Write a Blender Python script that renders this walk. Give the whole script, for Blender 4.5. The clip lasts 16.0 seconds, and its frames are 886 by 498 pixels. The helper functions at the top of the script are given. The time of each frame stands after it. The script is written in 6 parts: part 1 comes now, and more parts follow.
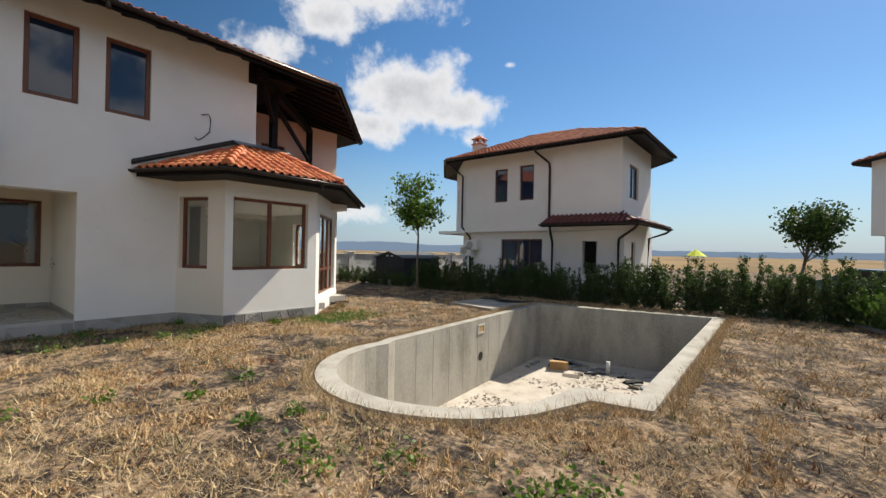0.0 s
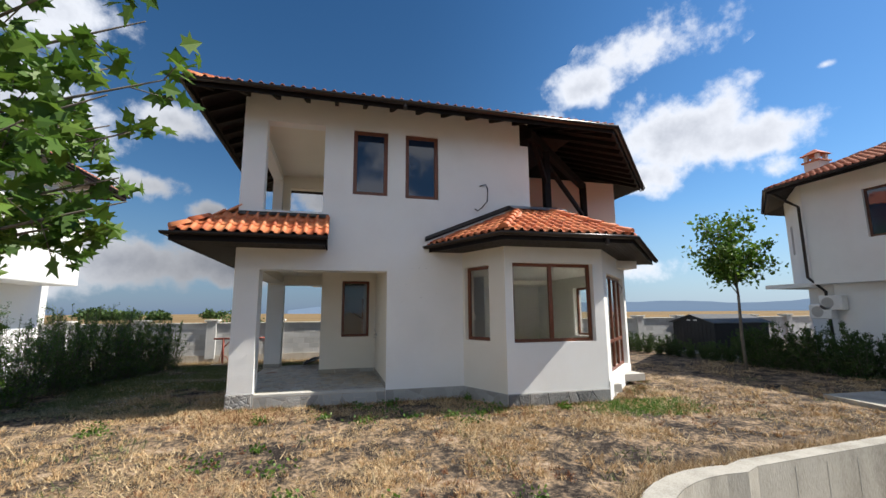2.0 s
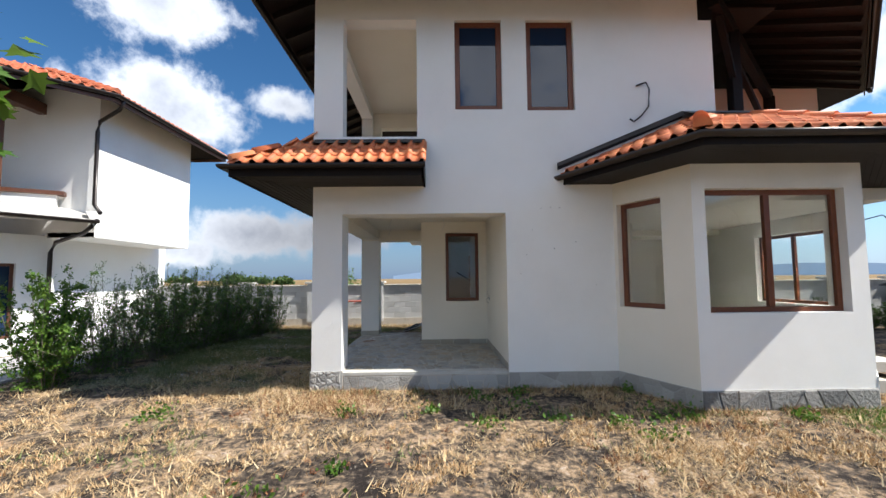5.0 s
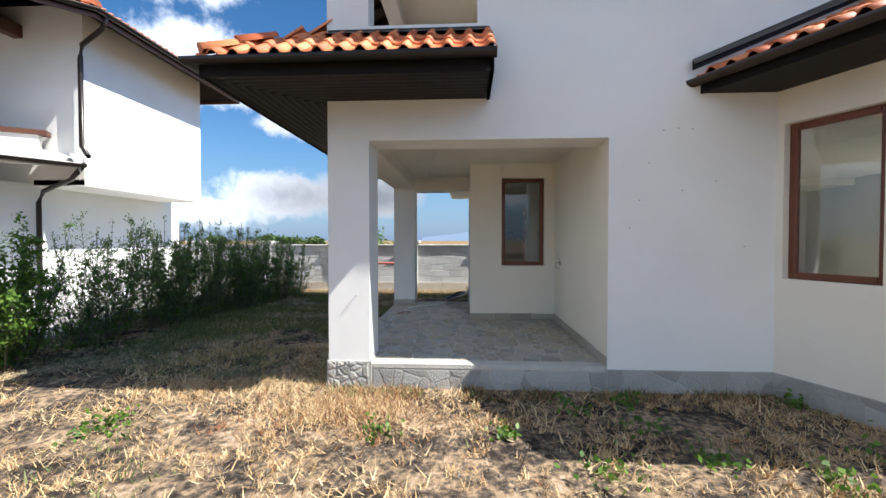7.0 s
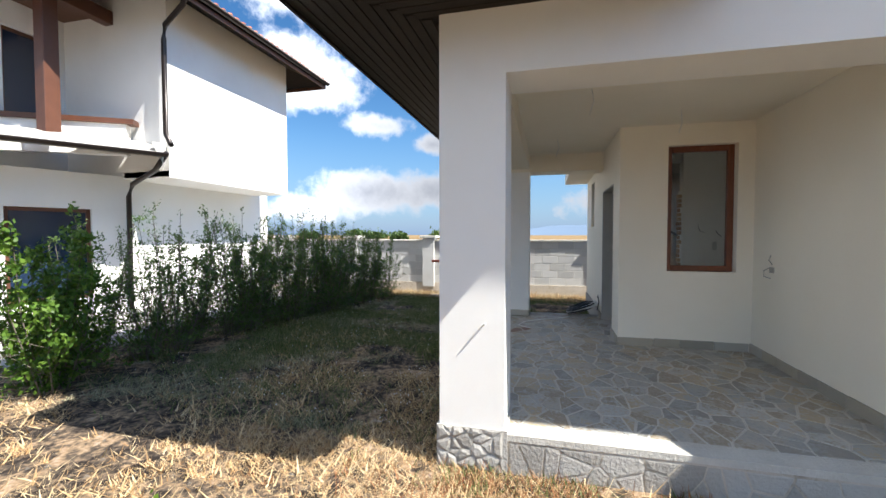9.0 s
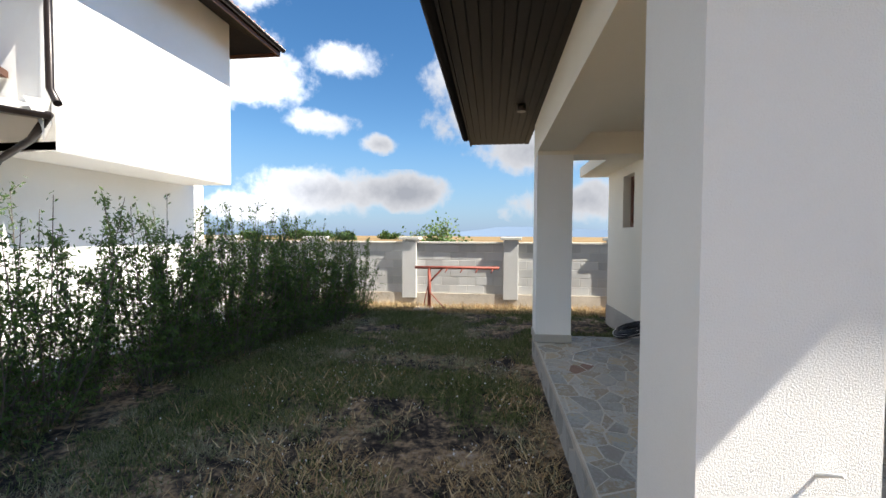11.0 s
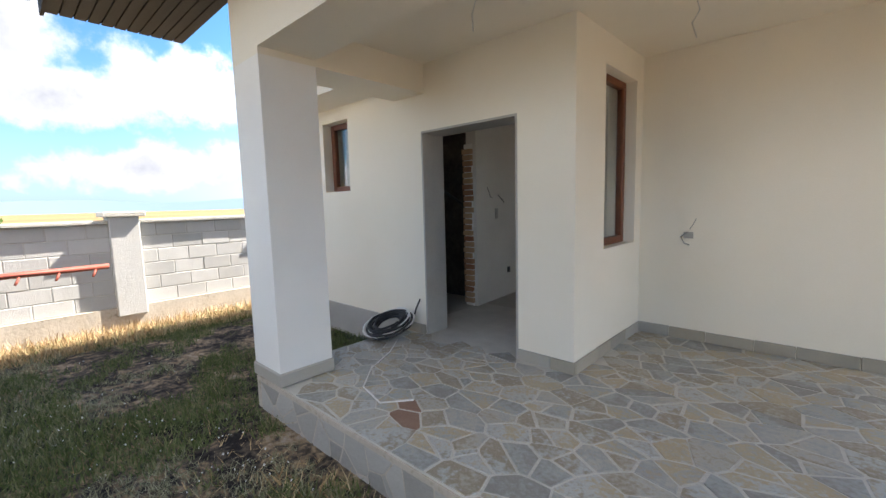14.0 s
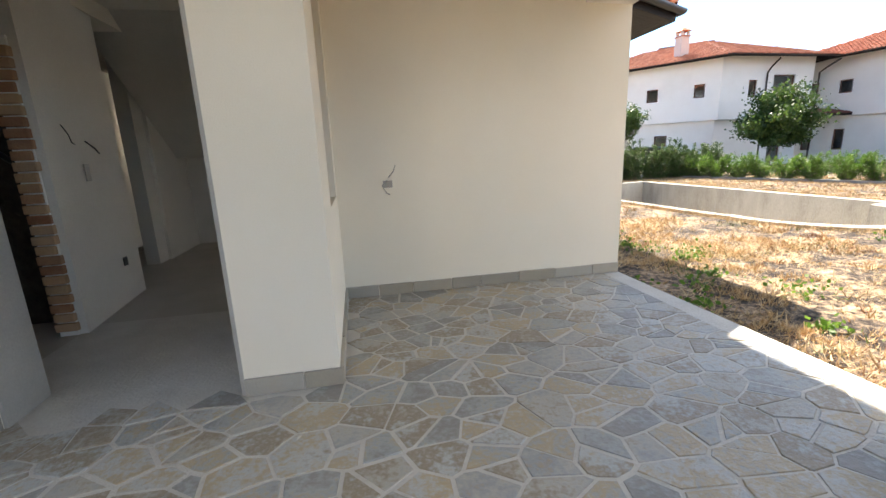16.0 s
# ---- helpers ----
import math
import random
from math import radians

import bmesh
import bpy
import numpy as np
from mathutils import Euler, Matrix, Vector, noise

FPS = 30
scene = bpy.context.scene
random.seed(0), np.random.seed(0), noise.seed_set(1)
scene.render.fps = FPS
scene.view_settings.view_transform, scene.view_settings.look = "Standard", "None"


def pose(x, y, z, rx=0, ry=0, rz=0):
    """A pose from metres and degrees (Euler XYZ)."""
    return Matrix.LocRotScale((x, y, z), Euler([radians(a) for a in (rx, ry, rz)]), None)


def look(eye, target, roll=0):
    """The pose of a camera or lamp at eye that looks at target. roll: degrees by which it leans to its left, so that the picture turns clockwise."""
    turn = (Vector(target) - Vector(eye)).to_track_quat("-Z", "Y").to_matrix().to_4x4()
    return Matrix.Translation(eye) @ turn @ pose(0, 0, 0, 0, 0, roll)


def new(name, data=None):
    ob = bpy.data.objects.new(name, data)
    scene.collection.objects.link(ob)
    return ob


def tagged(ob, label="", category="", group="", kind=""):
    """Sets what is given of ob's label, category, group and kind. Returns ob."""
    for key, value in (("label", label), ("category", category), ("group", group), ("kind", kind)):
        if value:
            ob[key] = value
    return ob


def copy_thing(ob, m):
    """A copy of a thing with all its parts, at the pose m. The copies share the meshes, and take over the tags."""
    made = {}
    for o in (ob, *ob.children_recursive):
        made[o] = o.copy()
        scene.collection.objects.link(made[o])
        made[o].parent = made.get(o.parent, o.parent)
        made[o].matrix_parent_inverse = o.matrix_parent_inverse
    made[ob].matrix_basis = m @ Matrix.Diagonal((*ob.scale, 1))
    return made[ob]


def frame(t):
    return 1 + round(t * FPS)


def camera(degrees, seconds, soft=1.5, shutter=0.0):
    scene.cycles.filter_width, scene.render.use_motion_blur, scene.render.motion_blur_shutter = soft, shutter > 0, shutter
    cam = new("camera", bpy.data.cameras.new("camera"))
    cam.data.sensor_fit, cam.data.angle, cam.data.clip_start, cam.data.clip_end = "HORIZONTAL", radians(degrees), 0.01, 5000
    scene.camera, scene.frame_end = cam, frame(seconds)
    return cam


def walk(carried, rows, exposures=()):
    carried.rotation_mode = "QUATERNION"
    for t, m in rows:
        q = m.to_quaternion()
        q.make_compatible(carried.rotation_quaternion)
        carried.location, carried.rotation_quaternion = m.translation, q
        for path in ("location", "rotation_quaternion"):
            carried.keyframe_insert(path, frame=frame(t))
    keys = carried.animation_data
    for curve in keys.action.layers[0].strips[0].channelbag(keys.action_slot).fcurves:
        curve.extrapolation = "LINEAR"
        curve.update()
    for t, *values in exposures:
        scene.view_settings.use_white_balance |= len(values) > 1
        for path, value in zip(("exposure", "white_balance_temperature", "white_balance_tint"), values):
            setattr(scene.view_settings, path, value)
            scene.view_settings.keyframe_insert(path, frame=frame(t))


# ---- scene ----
cam = camera(93.6, 16.0)
METRES, EYE, TILT, LEAN, TURN = 14.4, 1.65, 0.0, 0.0, 39.4
PATH = [
    (0, (0.53, -0.273, 1.856), (-0.738, 1.274, 1.867), 1.1),
    (0.5, (0.109, -0.033, 1.901), (-1.362, 1.32, 1.978), 0.3),
    (1, (-0.284, 0.138, 1.962), (-1.989, 1.167, 2.142), -0.4),
    (1.5, (-0.621, 0.254, 1.966), (-2.471, 0.965, 2.232), -0.6),
    (2, (-0.981, 0.406, 1.976), (-2.897, 0.894, 2.276), -0.4),
    (2.5, (-1.393, 0.576, 1.924), (-3.331, 0.96, 2.234), -0.4),
    (3, (-1.784, 0.69, 1.908), (-3.729, 1.039, 2.22), -0.4),
    (3.5, (-2.215, 0.762, 1.95), (-4.167, 1.064, 2.262), -0.5),
    (4, (-2.656, 0.715, 1.925), (-4.622, 0.939, 2.218), -0.5),
    (4.5, (-3.08, 0.583, 1.884), (-5.063, 0.701, 2.116), -0.6),
    (5, (-3.553, 0.357, 1.84), (-5.548, 0.386, 1.979), -0.6),
    (7.5, (-6.054, -0.156, 1.753), (-8.046, -0.316, 1.657), 0.0),
    (8, (-6.489, -0.297, 1.74), (-8.46, -0.624, 1.646), -0.0),
    (8.5, (-6.901, -0.56, 1.773), (-8.839, -1.05, 1.703), -0.1),
    (11, (-8.983, -2.203, 1.778), (-10.968, -2.439, 1.714), 0.3),
    (11.5, (-9.369, -2.468, 1.802), (-11.366, -2.457, 1.687), -0.3),
    (12, (-9.744, -2.68, 1.776), (-11.713, -2.359, 1.633), -0.6),
    (12.5, (-10.167, -2.863, 1.822), (-12.046, -2.202, 1.645), -0.6),
    (13, (-10.662, -2.921, 1.763), (-12.393, -1.936, 1.582), -0.7),
    (13.5, (-11.094, -2.976, 1.762), (-12.648, -1.734, 1.558), -1.2),
    (14, (-11.531, -2.995, 1.754), (-12.888, -1.542, 1.534), -1.5),
    (14.5, (-11.977, -2.888, 1.733), (-13.099, -1.248, 1.501), -1.7),
    (15, (-12.408, -2.709, 1.657), (-13.224, -0.896, 1.446), -1.8),
    (15.5, (-12.704, -2.444, 1.601), (-13.047, -0.491, 1.342), -2.3),
    (16, (-12.769, -2.236, 1.637), (-12.392, -0.324, 1.188), -2.2),
]
EXPOSURES = [(0.0, 0.58, 7050, 10), (1.5, 0.74, 6650, 10), (3.5, 0.74, 6450, 10), (5.0, 1.1, 6350, 10), (7.5, 1.45, 6300, 10), (8.5, 1.55, 6350, 10), (11.0, 1.62, 6750, 10), (12.0, 1.9, 6750, 11), (13.0, 2.25, 6850, 12), (14.0, 2.35, 6800, 12), (15.0, 2.5, 7100, 12), (15.5, 2.8, 7000, 12), (16.0, 2.5, 7100, 12)]
walk(cam, [(t, look(eye, target, roll)) for t, eye, target, roll in PATH], EXPOSURES)

# ---- light ----
SUN = Vector((0.205, 0.83, 1.0)).normalized()
world = bpy.data.worlds.new("sky")
scene.world = world
world.use_nodes = True
wn, wl = world.node_tree.nodes, world.node_tree.links
SKY_STRENGTH = 0.125


def node(nodes, kind, **values):
    n = nodes.new(kind)
    for key, value in values.items():
        if key in n.inputs:
            n.inputs[key].default_value = value
    return n


def maths(nodes, links, op, a, b=None, clamp=False):
    n = nodes.new("ShaderNodeMath")
    n.operation, n.use_clamp = op, clamp
    for k, v in enumerate((a, b)):
        if v is None:
            continue
        if isinstance(v, (int, float)):
            n.inputs[k].default_value = v
        else:
            links.new(v, n.inputs[k])
    return n.outputs[0]


sky = wn.new("ShaderNodeTexSky")
sky.sky_type, sky.sun_disc = "NISHITA", False
sky.sun_elevation = math.asin(SUN.z)
sky.sun_rotation = math.atan2(SUN.x, SUN.y)
sky.air_density, sky.dust_density, sky.ozone_density = 1.0, 0.2, 3.0
coord = wn.new("ShaderNodeTexCoord")
warp = node(wn, "ShaderNodeTexNoise", Scale=4.5, Detail=8.0, Roughness=0.6)
wl.new(coord.outputs["Generated"], warp.inputs["Vector"])
fine = node(wn, "ShaderNodeTexNoise", Scale=22.0, Detail=6.0, Roughness=0.6)
wl.new(coord.outputs["Generated"], fine.inputs["Vector"])
# Cumulus, some unseen and added as fill: direction, half width in radians, flatness, thickness.
CLOUDS = [
    ((-0.66, 0.66, 0.36), 0.15, 1.3, 1.0), ((-0.53, 0.77, 0.33), 0.12, 1.6, 1.0), ((-0.73, 0.5, 0.47), 0.08, 1.5, 0.7),
    ((-0.57, 0.78, 0.26), 0.05, 1.0, 0.6), ((-0.72, 0.62, 0.28), 0.10, 1.5, 0.8), ((-0.78, 0.6, 0.09), 0.13, 2.6, 0.7),
    ((-0.8, -0.49, 0.34), 0.15, 1.5, 1.0), ((-0.72, -0.5, 0.5), 0.14, 1.6, 0.8), ((-0.9, -0.4, 0.10), 0.16, 2.2, 0.9),
    ((-0.88, -0.33, 0.38), 0.10, 1.6, 0.9), ((-0.89, -0.38, 0.25), 0.07, 1.6, 0.9),
    ((-0.96, -0.02, 0.30), 0.17, 1.2, 1.1), ((-0.985, 0.08, 0.20), 0.15, 1.8, 1.0), ((-0.97, 0.2, 0.08), 0.17, 2.5, 0.9),
    ((-0.95, -0.2, 0.10), 0.13, 2.4, 0.9), ((-0.93, 0.27, 0.25), 0.16, 1.5, 1.0), ((-0.94, -0.26, 0.21), 0.04, 1.4, 0.9),
    ((-0.62, 0.6, 0.52), 0.13, 2.0, 0.45), ((-0.45, -0.85, 0.25), 0.2, 2.0, 0.9), ((0.5, -0.8, 0.3), 0.25, 2.0, 0.8),
    # First seven: unseen, overhead and behind, added to light the facade and porch.
    ((0.85, -0.3, 0.3), 0.3, 1.5, 1.0), ((0.8, 0.25, 0.5), 0.36, 1.3, 1.0), ((0.55, -0.5, 0.6), 0.32, 1.2, 1.0), ((0.2, -0.45, 0.85), 0.26, 1.0, 1.0), ((0.95, 0.05, 0.18), 0.3, 2.0, 1.0), ((0.3, 0.1, 0.95), 0.22, 1.0, 0.9), ((0.1, -0.95, 0.2), 0.3, 2.0, 1.0), ((-0.3, -0.7, 0.7), 0.18, 1.5, 0.6), ((-0.85, -0.55, 0.06), 0.14, 2.6, 0.8),
    ((-0.47, 0.79, 0.41), 0.025, 1.5, 0.8), ((-0.8, 0.42, 0.40), 0.08, 1.6, 0.6), ((-0.9, 0.36, 0.1), 0.12, 2.4, 0.8),
]
cover = None
for where, size, flat, thick in CLOUDS:
    v = Vector(where).normalized()
    sub = wn.new("ShaderNodeVectorMath")
    sub.operation = "SUBTRACT"
    wl.new(coord.outputs["Generated"], sub.inputs[0])
    sub.inputs[1].default_value = v
    mul = wn.new("ShaderNodeVectorMath")
    mul.operation = "MULTIPLY"
    wl.new(sub.outputs[0], mul.inputs[0])
    mul.inputs[1].default_value = (0.72 / size, 0.72 / size, flat * 1.0 / size)
    length = wn.new("ShaderNodeVectorMath")
    length.operation = "LENGTH"
    wl.new(mul.outputs[0], length.inputs[0])
    puff = maths(wn, wl, "MULTIPLY", maths(wn, wl, "SUBTRACT", 1.0, length.outputs["Value"], True), 1.25 * thick)
    cover = puff if cover is None else maths(wn, wl, "MAXIMUM", cover, puff)
shape = maths(wn, wl, "ADD", cover, maths(wn, wl, "MULTIPLY", maths(wn, wl, "SUBTRACT", warp.outputs[0], 0.5), 2.6))
shape = maths(wn, wl, "ADD", shape, maths(wn, wl, "MULTIPLY", maths(wn, wl, "SUBTRACT", fine.outputs[0], 0.5), 0.8))
density = node(wn, "ShaderNodeMapRange")
density.interpolation_type = "SMOOTHSTEP"
density.inputs["From Min"].default_value, density.inputs["From Max"].default_value = 0.2, 0.72
wl.new(shape, density.inputs["Value"])
gate = maths(wn, wl, "MULTIPLY", density.outputs[0], maths(wn, wl, "GREATER_THAN", cover, 0.02))
ramp = wn.new("ShaderNodeValToRGB")
ramp.color_ramp.elements[0].position, ramp.color_ramp.elements[0].color = 0.30, (4.9, 5.1, 5.5, 1)
ramp.color_ramp.elements[1].position, ramp.color_ramp.elements[1].color = 1.0, (2.6, 2.8, 3.25, 1)
wl.new(maths(wn, wl, "MULTIPLY", shape, 0.75), ramp.inputs[0])
blend = wn.new("ShaderNodeMixRGB")
wl.new(gate, blend.inputs[0])
up = wn.new("ShaderNodeSeparateXYZ")
wl.new(coord.outputs["Generated"], up.inputs[0])
tone = wn.new("ShaderNodeHueSaturation")
tone.inputs["Saturation"].default_value, tone.inputs["Value"].default_value = 1.26, 0.70
wl.new(sky.outputs[0], tone.inputs["Color"])
haze = wn.new("ShaderNodeMixRGB")
wl.new(maths(wn, wl, "MULTIPLY", maths(wn, wl, "SUBTRACT", 1.0, maths(wn, wl, "MULTIPLY", maths(wn, wl, "ABSOLUTE", up.outputs["Z"]), 4.5), True), 0.85), haze.inputs[0])
toward = wn.new("ShaderNodeMapRange")
toward.interpolation_type = "SMOOTHSTEP"
toward.inputs["From Min"].default_value, toward.inputs["From Max"].default_value = 0.1, 0.75
wl.new(up.outputs["Y"], toward.inputs["Value"])
deep = wn.new("ShaderNodeVectorMath")
deep.operation = "SCALE"
wl.new(tone.outputs[0], deep.inputs[0])
wl.new(maths(wn, wl, "ADD", maths(wn, wl, "MULTIPLY", toward.outputs[0], 0.36), 0.64), deep.inputs["Scale"])
wl.new(deep.outputs[0], haze.inputs[1])
band = wn.new("ShaderNodeMixRGB")
band.inputs[1].default_value, band.inputs[2].default_value = (0.58, 1.10, 2.0, 1), (1.6, 2.4, 3.5, 1)
wl.new(toward.outputs[0], band.inputs[0])
wl.new(band.outputs[0], haze.inputs[2])
wl.new(haze.outputs[0], blend.inputs[1])
west = wn.new("ShaderNodeMapRange")
west.interpolation_type = "SMOOTHSTEP"
west.inputs["From Min"].default_value, west.inputs["From Max"].default_value = -0.97, -0.80
west.inputs["To Min"].default_value, west.inputs["To Max"].default_value = 0.42, 1.0
wl.new(up.outputs["X"], west.inputs["Value"])
dim = wn.new("ShaderNodeVectorMath")
dim.operation = "SCALE"
wl.new(ramp.outputs[0], dim.inputs[0])
wl.new(west.outputs[0], dim.inputs["Scale"])
wl.new(dim.outputs[0], blend.inputs[2])
wl.new(blend.outputs[0], wn["Background"].inputs[0])
wn["Background"].inputs[1].default_value = SKY_STRENGTH

sun = new("sun", bpy.data.lights.new("sun", "SUN"))
sun.data.energy, sun.data.angle, sun.data.color = 4.35, radians(0.5), (1.0, 0.95, 0.87)
sun.matrix_world = look(SUN * 60, (0, 0, 0))


# ---- materials ----
def material(name, colors, scale=3.0, rough=0.8, bump=0.2, bump_scale=60.0, metal=0.0, stops=None, random_by="", grain=0.7, dist=0.01, detail=6.0, stretch=None, spec=0.5, mix_fine=0.35):
    """Colour from two scales of noise through a ramp; relief from fine noise."""
    m = bpy.data.materials.new(name)
    m.use_nodes = True
    n, l = m.node_tree.nodes, m.node_tree.links
    b = n["Principled BSDF"]
    geo = n.new("ShaderNodeNewGeometry")
    source = geo.outputs["Position"]
    if stretch:
        mp = n.new("ShaderNodeMapping")
        mp.inputs["Scale"].default_value = stretch
        l.new(source, mp.inputs["Vector"])
        source = mp.outputs[0]
    big = node(n, "ShaderNodeTexNoise", Scale=scale, Detail=detail, Roughness=0.6)
    small = node(n, "ShaderNodeTexNoise", Scale=bump_scale, Detail=4.0, Roughness=0.6)
    l.new(source, big.inputs["Vector"])
    l.new(source, small.inputs["Vector"])
    value = maths(n, l, "ADD", maths(n, l, "MULTIPLY", big.outputs[0], 1 - mix_fine), maths(n, l, "MULTIPLY", small.outputs[0], mix_fine))
    if random_by:
        if random_by == "object":
            rnd = n.new("ShaderNodeObjectInfo").outputs["Random"]
        else:
            rnd = geo.outputs["Random Per Island"]
        value = maths(n, l, "ADD", maths(n, l, "MULTIPLY", rnd, 0.8), maths(n, l, "MULTIPLY", maths(n, l, "SUBTRACT", value, 0.4 + 0.1 * (grain > 1)), grain))
    r = n.new("ShaderNodeValToRGB")
    cr = r.color_ramp
    k = len(colors)
    stops = stops or ([0.3 + 0.4 * i / max(1, k - 1) for i in range(k)] if not random_by else [i / max(1, k - 1) for i in range(k)])
    while len(cr.elements) < k:
        cr.elements.new(0.5)
    for e, c, s in zip(cr.elements, colors, stops):
        e.position, e.color = s, (*c, 1)
    l.new(value, r.inputs[0])
    l.new(r.outputs[0], b.inputs["Base Color"])
    b.inputs["Roughness"].default_value, b.inputs["Metallic"].default_value = rough, metal
    b.inputs["Specular IOR Level"].default_value = spec
    if bump:
        bp = node(n, "ShaderNodeBump", Strength=bump, Distance=dist)
        l.new(small.outputs[0], bp.inputs["Height"])
        l.new(bp.outputs[0], b.inputs["Normal"])
    return m


PLASTER = material("plaster", [(0.76, 0.752, 0.72), (0.83, 0.825, 0.795), (0.86, 0.86, 0.84)], 0.7, 0.9, 0.8, 190.0, dist=0.005, stops=[0.3, 0.5, 0.7], spec=0.2)
CREAM = material("cream_plaster", [(0.78, 0.735, 0.63), (0.84, 0.80, 0.71)], 0.8, 0.9, 0.4, 120.0, dist=0.005, spec=0.2)
PINK = material("pale_pink_plaster", [(0.74, 0.60, 0.52), (0.80, 0.66, 0.58)], 0.8, 0.9, 0.3, 120.0, spec=0.2)
RENDER = material("grey_cement_render", [(0.34, 0.33, 0.31), (0.46, 0.45, 0.42)], 2.0, 0.9, 0.4, 80.0, spec=0.2)
CONCRETE = material("board_marked_concrete", [(0.19, 0.175, 0.145), (0.38, 0.36, 0.31), (0.50, 0.475, 0.42)], 1.6, 0.9, 0.5, 45.0, stops=[0.3, 0.5, 0.68], stretch=(1, 1, 0.35), spec=0.25)
POOLFLOOR = material("dusty_concrete", [(0.20, 0.165, 0.125), (0.46, 0.41, 0.34), (0.57, 0.52, 0.45)], 2.0, 0.95, 0.5, 30.0, stops=[0.33, 0.45, 0.65])
TILE = material("terracotta_tile", [(0.46, 0.11, 0.04), (0.66, 0.20, 0.075), (0.76, 0.29, 0.12)], 6.0, 0.6, 0.3, 60.0, random_by="object", spec=0.4)
TILES = material("terracotta_tiles_far", [(0.34, 0.10, 0.05), (0.50, 0.16, 0.08), (0.60, 0.24, 0.13)], 4.0, 0.7, 0.3, 50.0, random_by="island", spec=0.3)
DARKTILES = material("dark_red_tiles", [(0.10, 0.02, 0.015), (0.16, 0.035, 0.03)], 4.0, 0.45, 0.2, 50.0, random_by="island")
DARKWOOD = material("black_stained_timber", [(0.006, 0.004, 0.004), (0.013, 0.009, 0.008)], 3.0, 0.6, 0.4, 90.0, stretch=(1, 1, 6), spec=0.18)
SOFFIT = material("brown_varnished_boards", [(0.008, 0.0062, 0.005), (0.024, 0.018, 0.0145)], 5.0, 0.6, 0.3, 70.0, random_by="island", stretch=(0.6, 6, 6), spec=0.25)
GUTTER = material("dark_brown_metal", [(0.020, 0.015, 0.014), (0.034, 0.026, 0.023)], 8.0, 0.32, 0.05, 200.0, metal=0.3)
BROWNTRIM = material("brown_painted_timber", [(0.075, 0.028, 0.015), (0.12, 0.045, 0.022)], 4.0, 0.45, 0.2, 90.0)
FRAMEWOOD = material("mahogany_window_frame", [(0.10, 0.028, 0.011), (0.20, 0.060, 0.022)], 9.0, 0.4, 0.15, 120.0, stretch=(5, 5, 1))
FLAG = material("flagstone", [(0.25, 0.24, 0.215), (0.33, 0.345, 0.335), (0.40, 0.32, 0.20), (0.42, 0.44, 0.43), (0.27, 0.22, 0.15), (0.40, 0.38, 0.33), (0.30, 0.31, 0.305), (0.36, 0.29, 0.19)], 6.0, 0.5, 1.0, 34.0, mix_fine=0.4, random_by="object", grain=1.15, dist=0.008)
REDSTONE = material("red_brown_flagstone", [(0.20, 0.11, 0.08), (0.28, 0.18, 0.12)], 5.0, 0.6, 0.5, 50.0)
GROUT = material("pale_mortar", [(0.46, 0.445, 0.40), (0.59, 0.575, 0.525)], 5.0, 0.9, 0.9, 50.0)
STONE = material("grey_quarry_stone", [(0.11, 0.11, 0.11), (0.22, 0.22, 0.21), (0.32, 0.31, 0.29)], 6.0, 0.85, 0.9, 25.0, random_by="object", dist=0.03)
RUBBLE = material("mortared_rubble", [(0.28, 0.27, 0.245), (0.38, 0.365, 0.335), (0.46, 0.45, 0.42)], 6.0, 0.9, 0.9, 40.0, random_by="object", mix_fine=0.6)
SKIRT = material("stone_skirting", [(0.29, 0.275, 0.24), (0.38, 0.34, 0.27), (0.40, 0.395, 0.365)], 6.0, 0.7, 0.4, 60.0, random_by="object")
BLOCK = material("concrete_block", [(0.42, 0.42, 0.41), (0.51, 0.51, 0.50), (0.59, 0.59, 0.575)], 5.0, 0.95, 0.6, 60.0, random_by="object")
BLOCKS = material("concrete_blocks_far", [(0.42, 0.42, 0.41), (0.51, 0.51, 0.50), (0.59, 0.59, 0.575)], 5.0, 0.95, 0.6, 60.0, random_by="island")
# Rough bare masonry, coloured near black to stand for an unlit void.
UNLITMASONRY = material("masonry_darkened_for_void", [(0.012, 0.010, 0.009), (0.05, 0.038, 0.030), (0.10, 0.08, 0.065)], 4.0, 0.95, 0.9, 18.0, dist=0.03)
BRICK = material("raw_brick", [(0.30, 0.13, 0.07), (0.50, 0.33, 0.19), (0.44, 0.30, 0.20)], 8.0, 0.95, 0.7, 60.0, random_by="object")
RUST = material("red_oxide_steel", [(0.20, 0.035, 0.024), (0.30, 0.075, 0.045)], 9.0, 0.6, 0.2, 90.0)
BLACKPIPE = material("black_plastic", [(0.008, 0.008, 0.009), (0.015, 0.015, 0.016)], 9.0, 0.45, 0.1, 90.0)
WHITEPIPE = material("white_plastic", [(0.62, 0.62, 0.60), (0.74, 0.74, 0.72)], 9.0, 0.4, 0.1, 90.0)
GREYSHEET = material("grey_flashing_sheet", [(0.20, 0.21, 0.22), (0.28, 0.29, 0.31)], 4.0, 0.5, 0.1, 60.0, metal=0.2)
PALESHEET = material("pale_roofing_membrane", [(0.40, 0.385, 0.35), (0.56, 0.54, 0.50)], 3.0, 0.7, 0.6, 14.0, dist=0.03)
CARD = material("brown_cardboard", [(0.42, 0.26, 0.12), (0.52, 0.34, 0.17)], 5.0, 0.9, 0.1, 60.0)
BARK = material("grey_bark", [(0.10, 0.085, 0.065), (0.20, 0.17, 0.14)], 12.0, 0.9, 0.8, 50.0, stretch=(1, 1, 0.3))
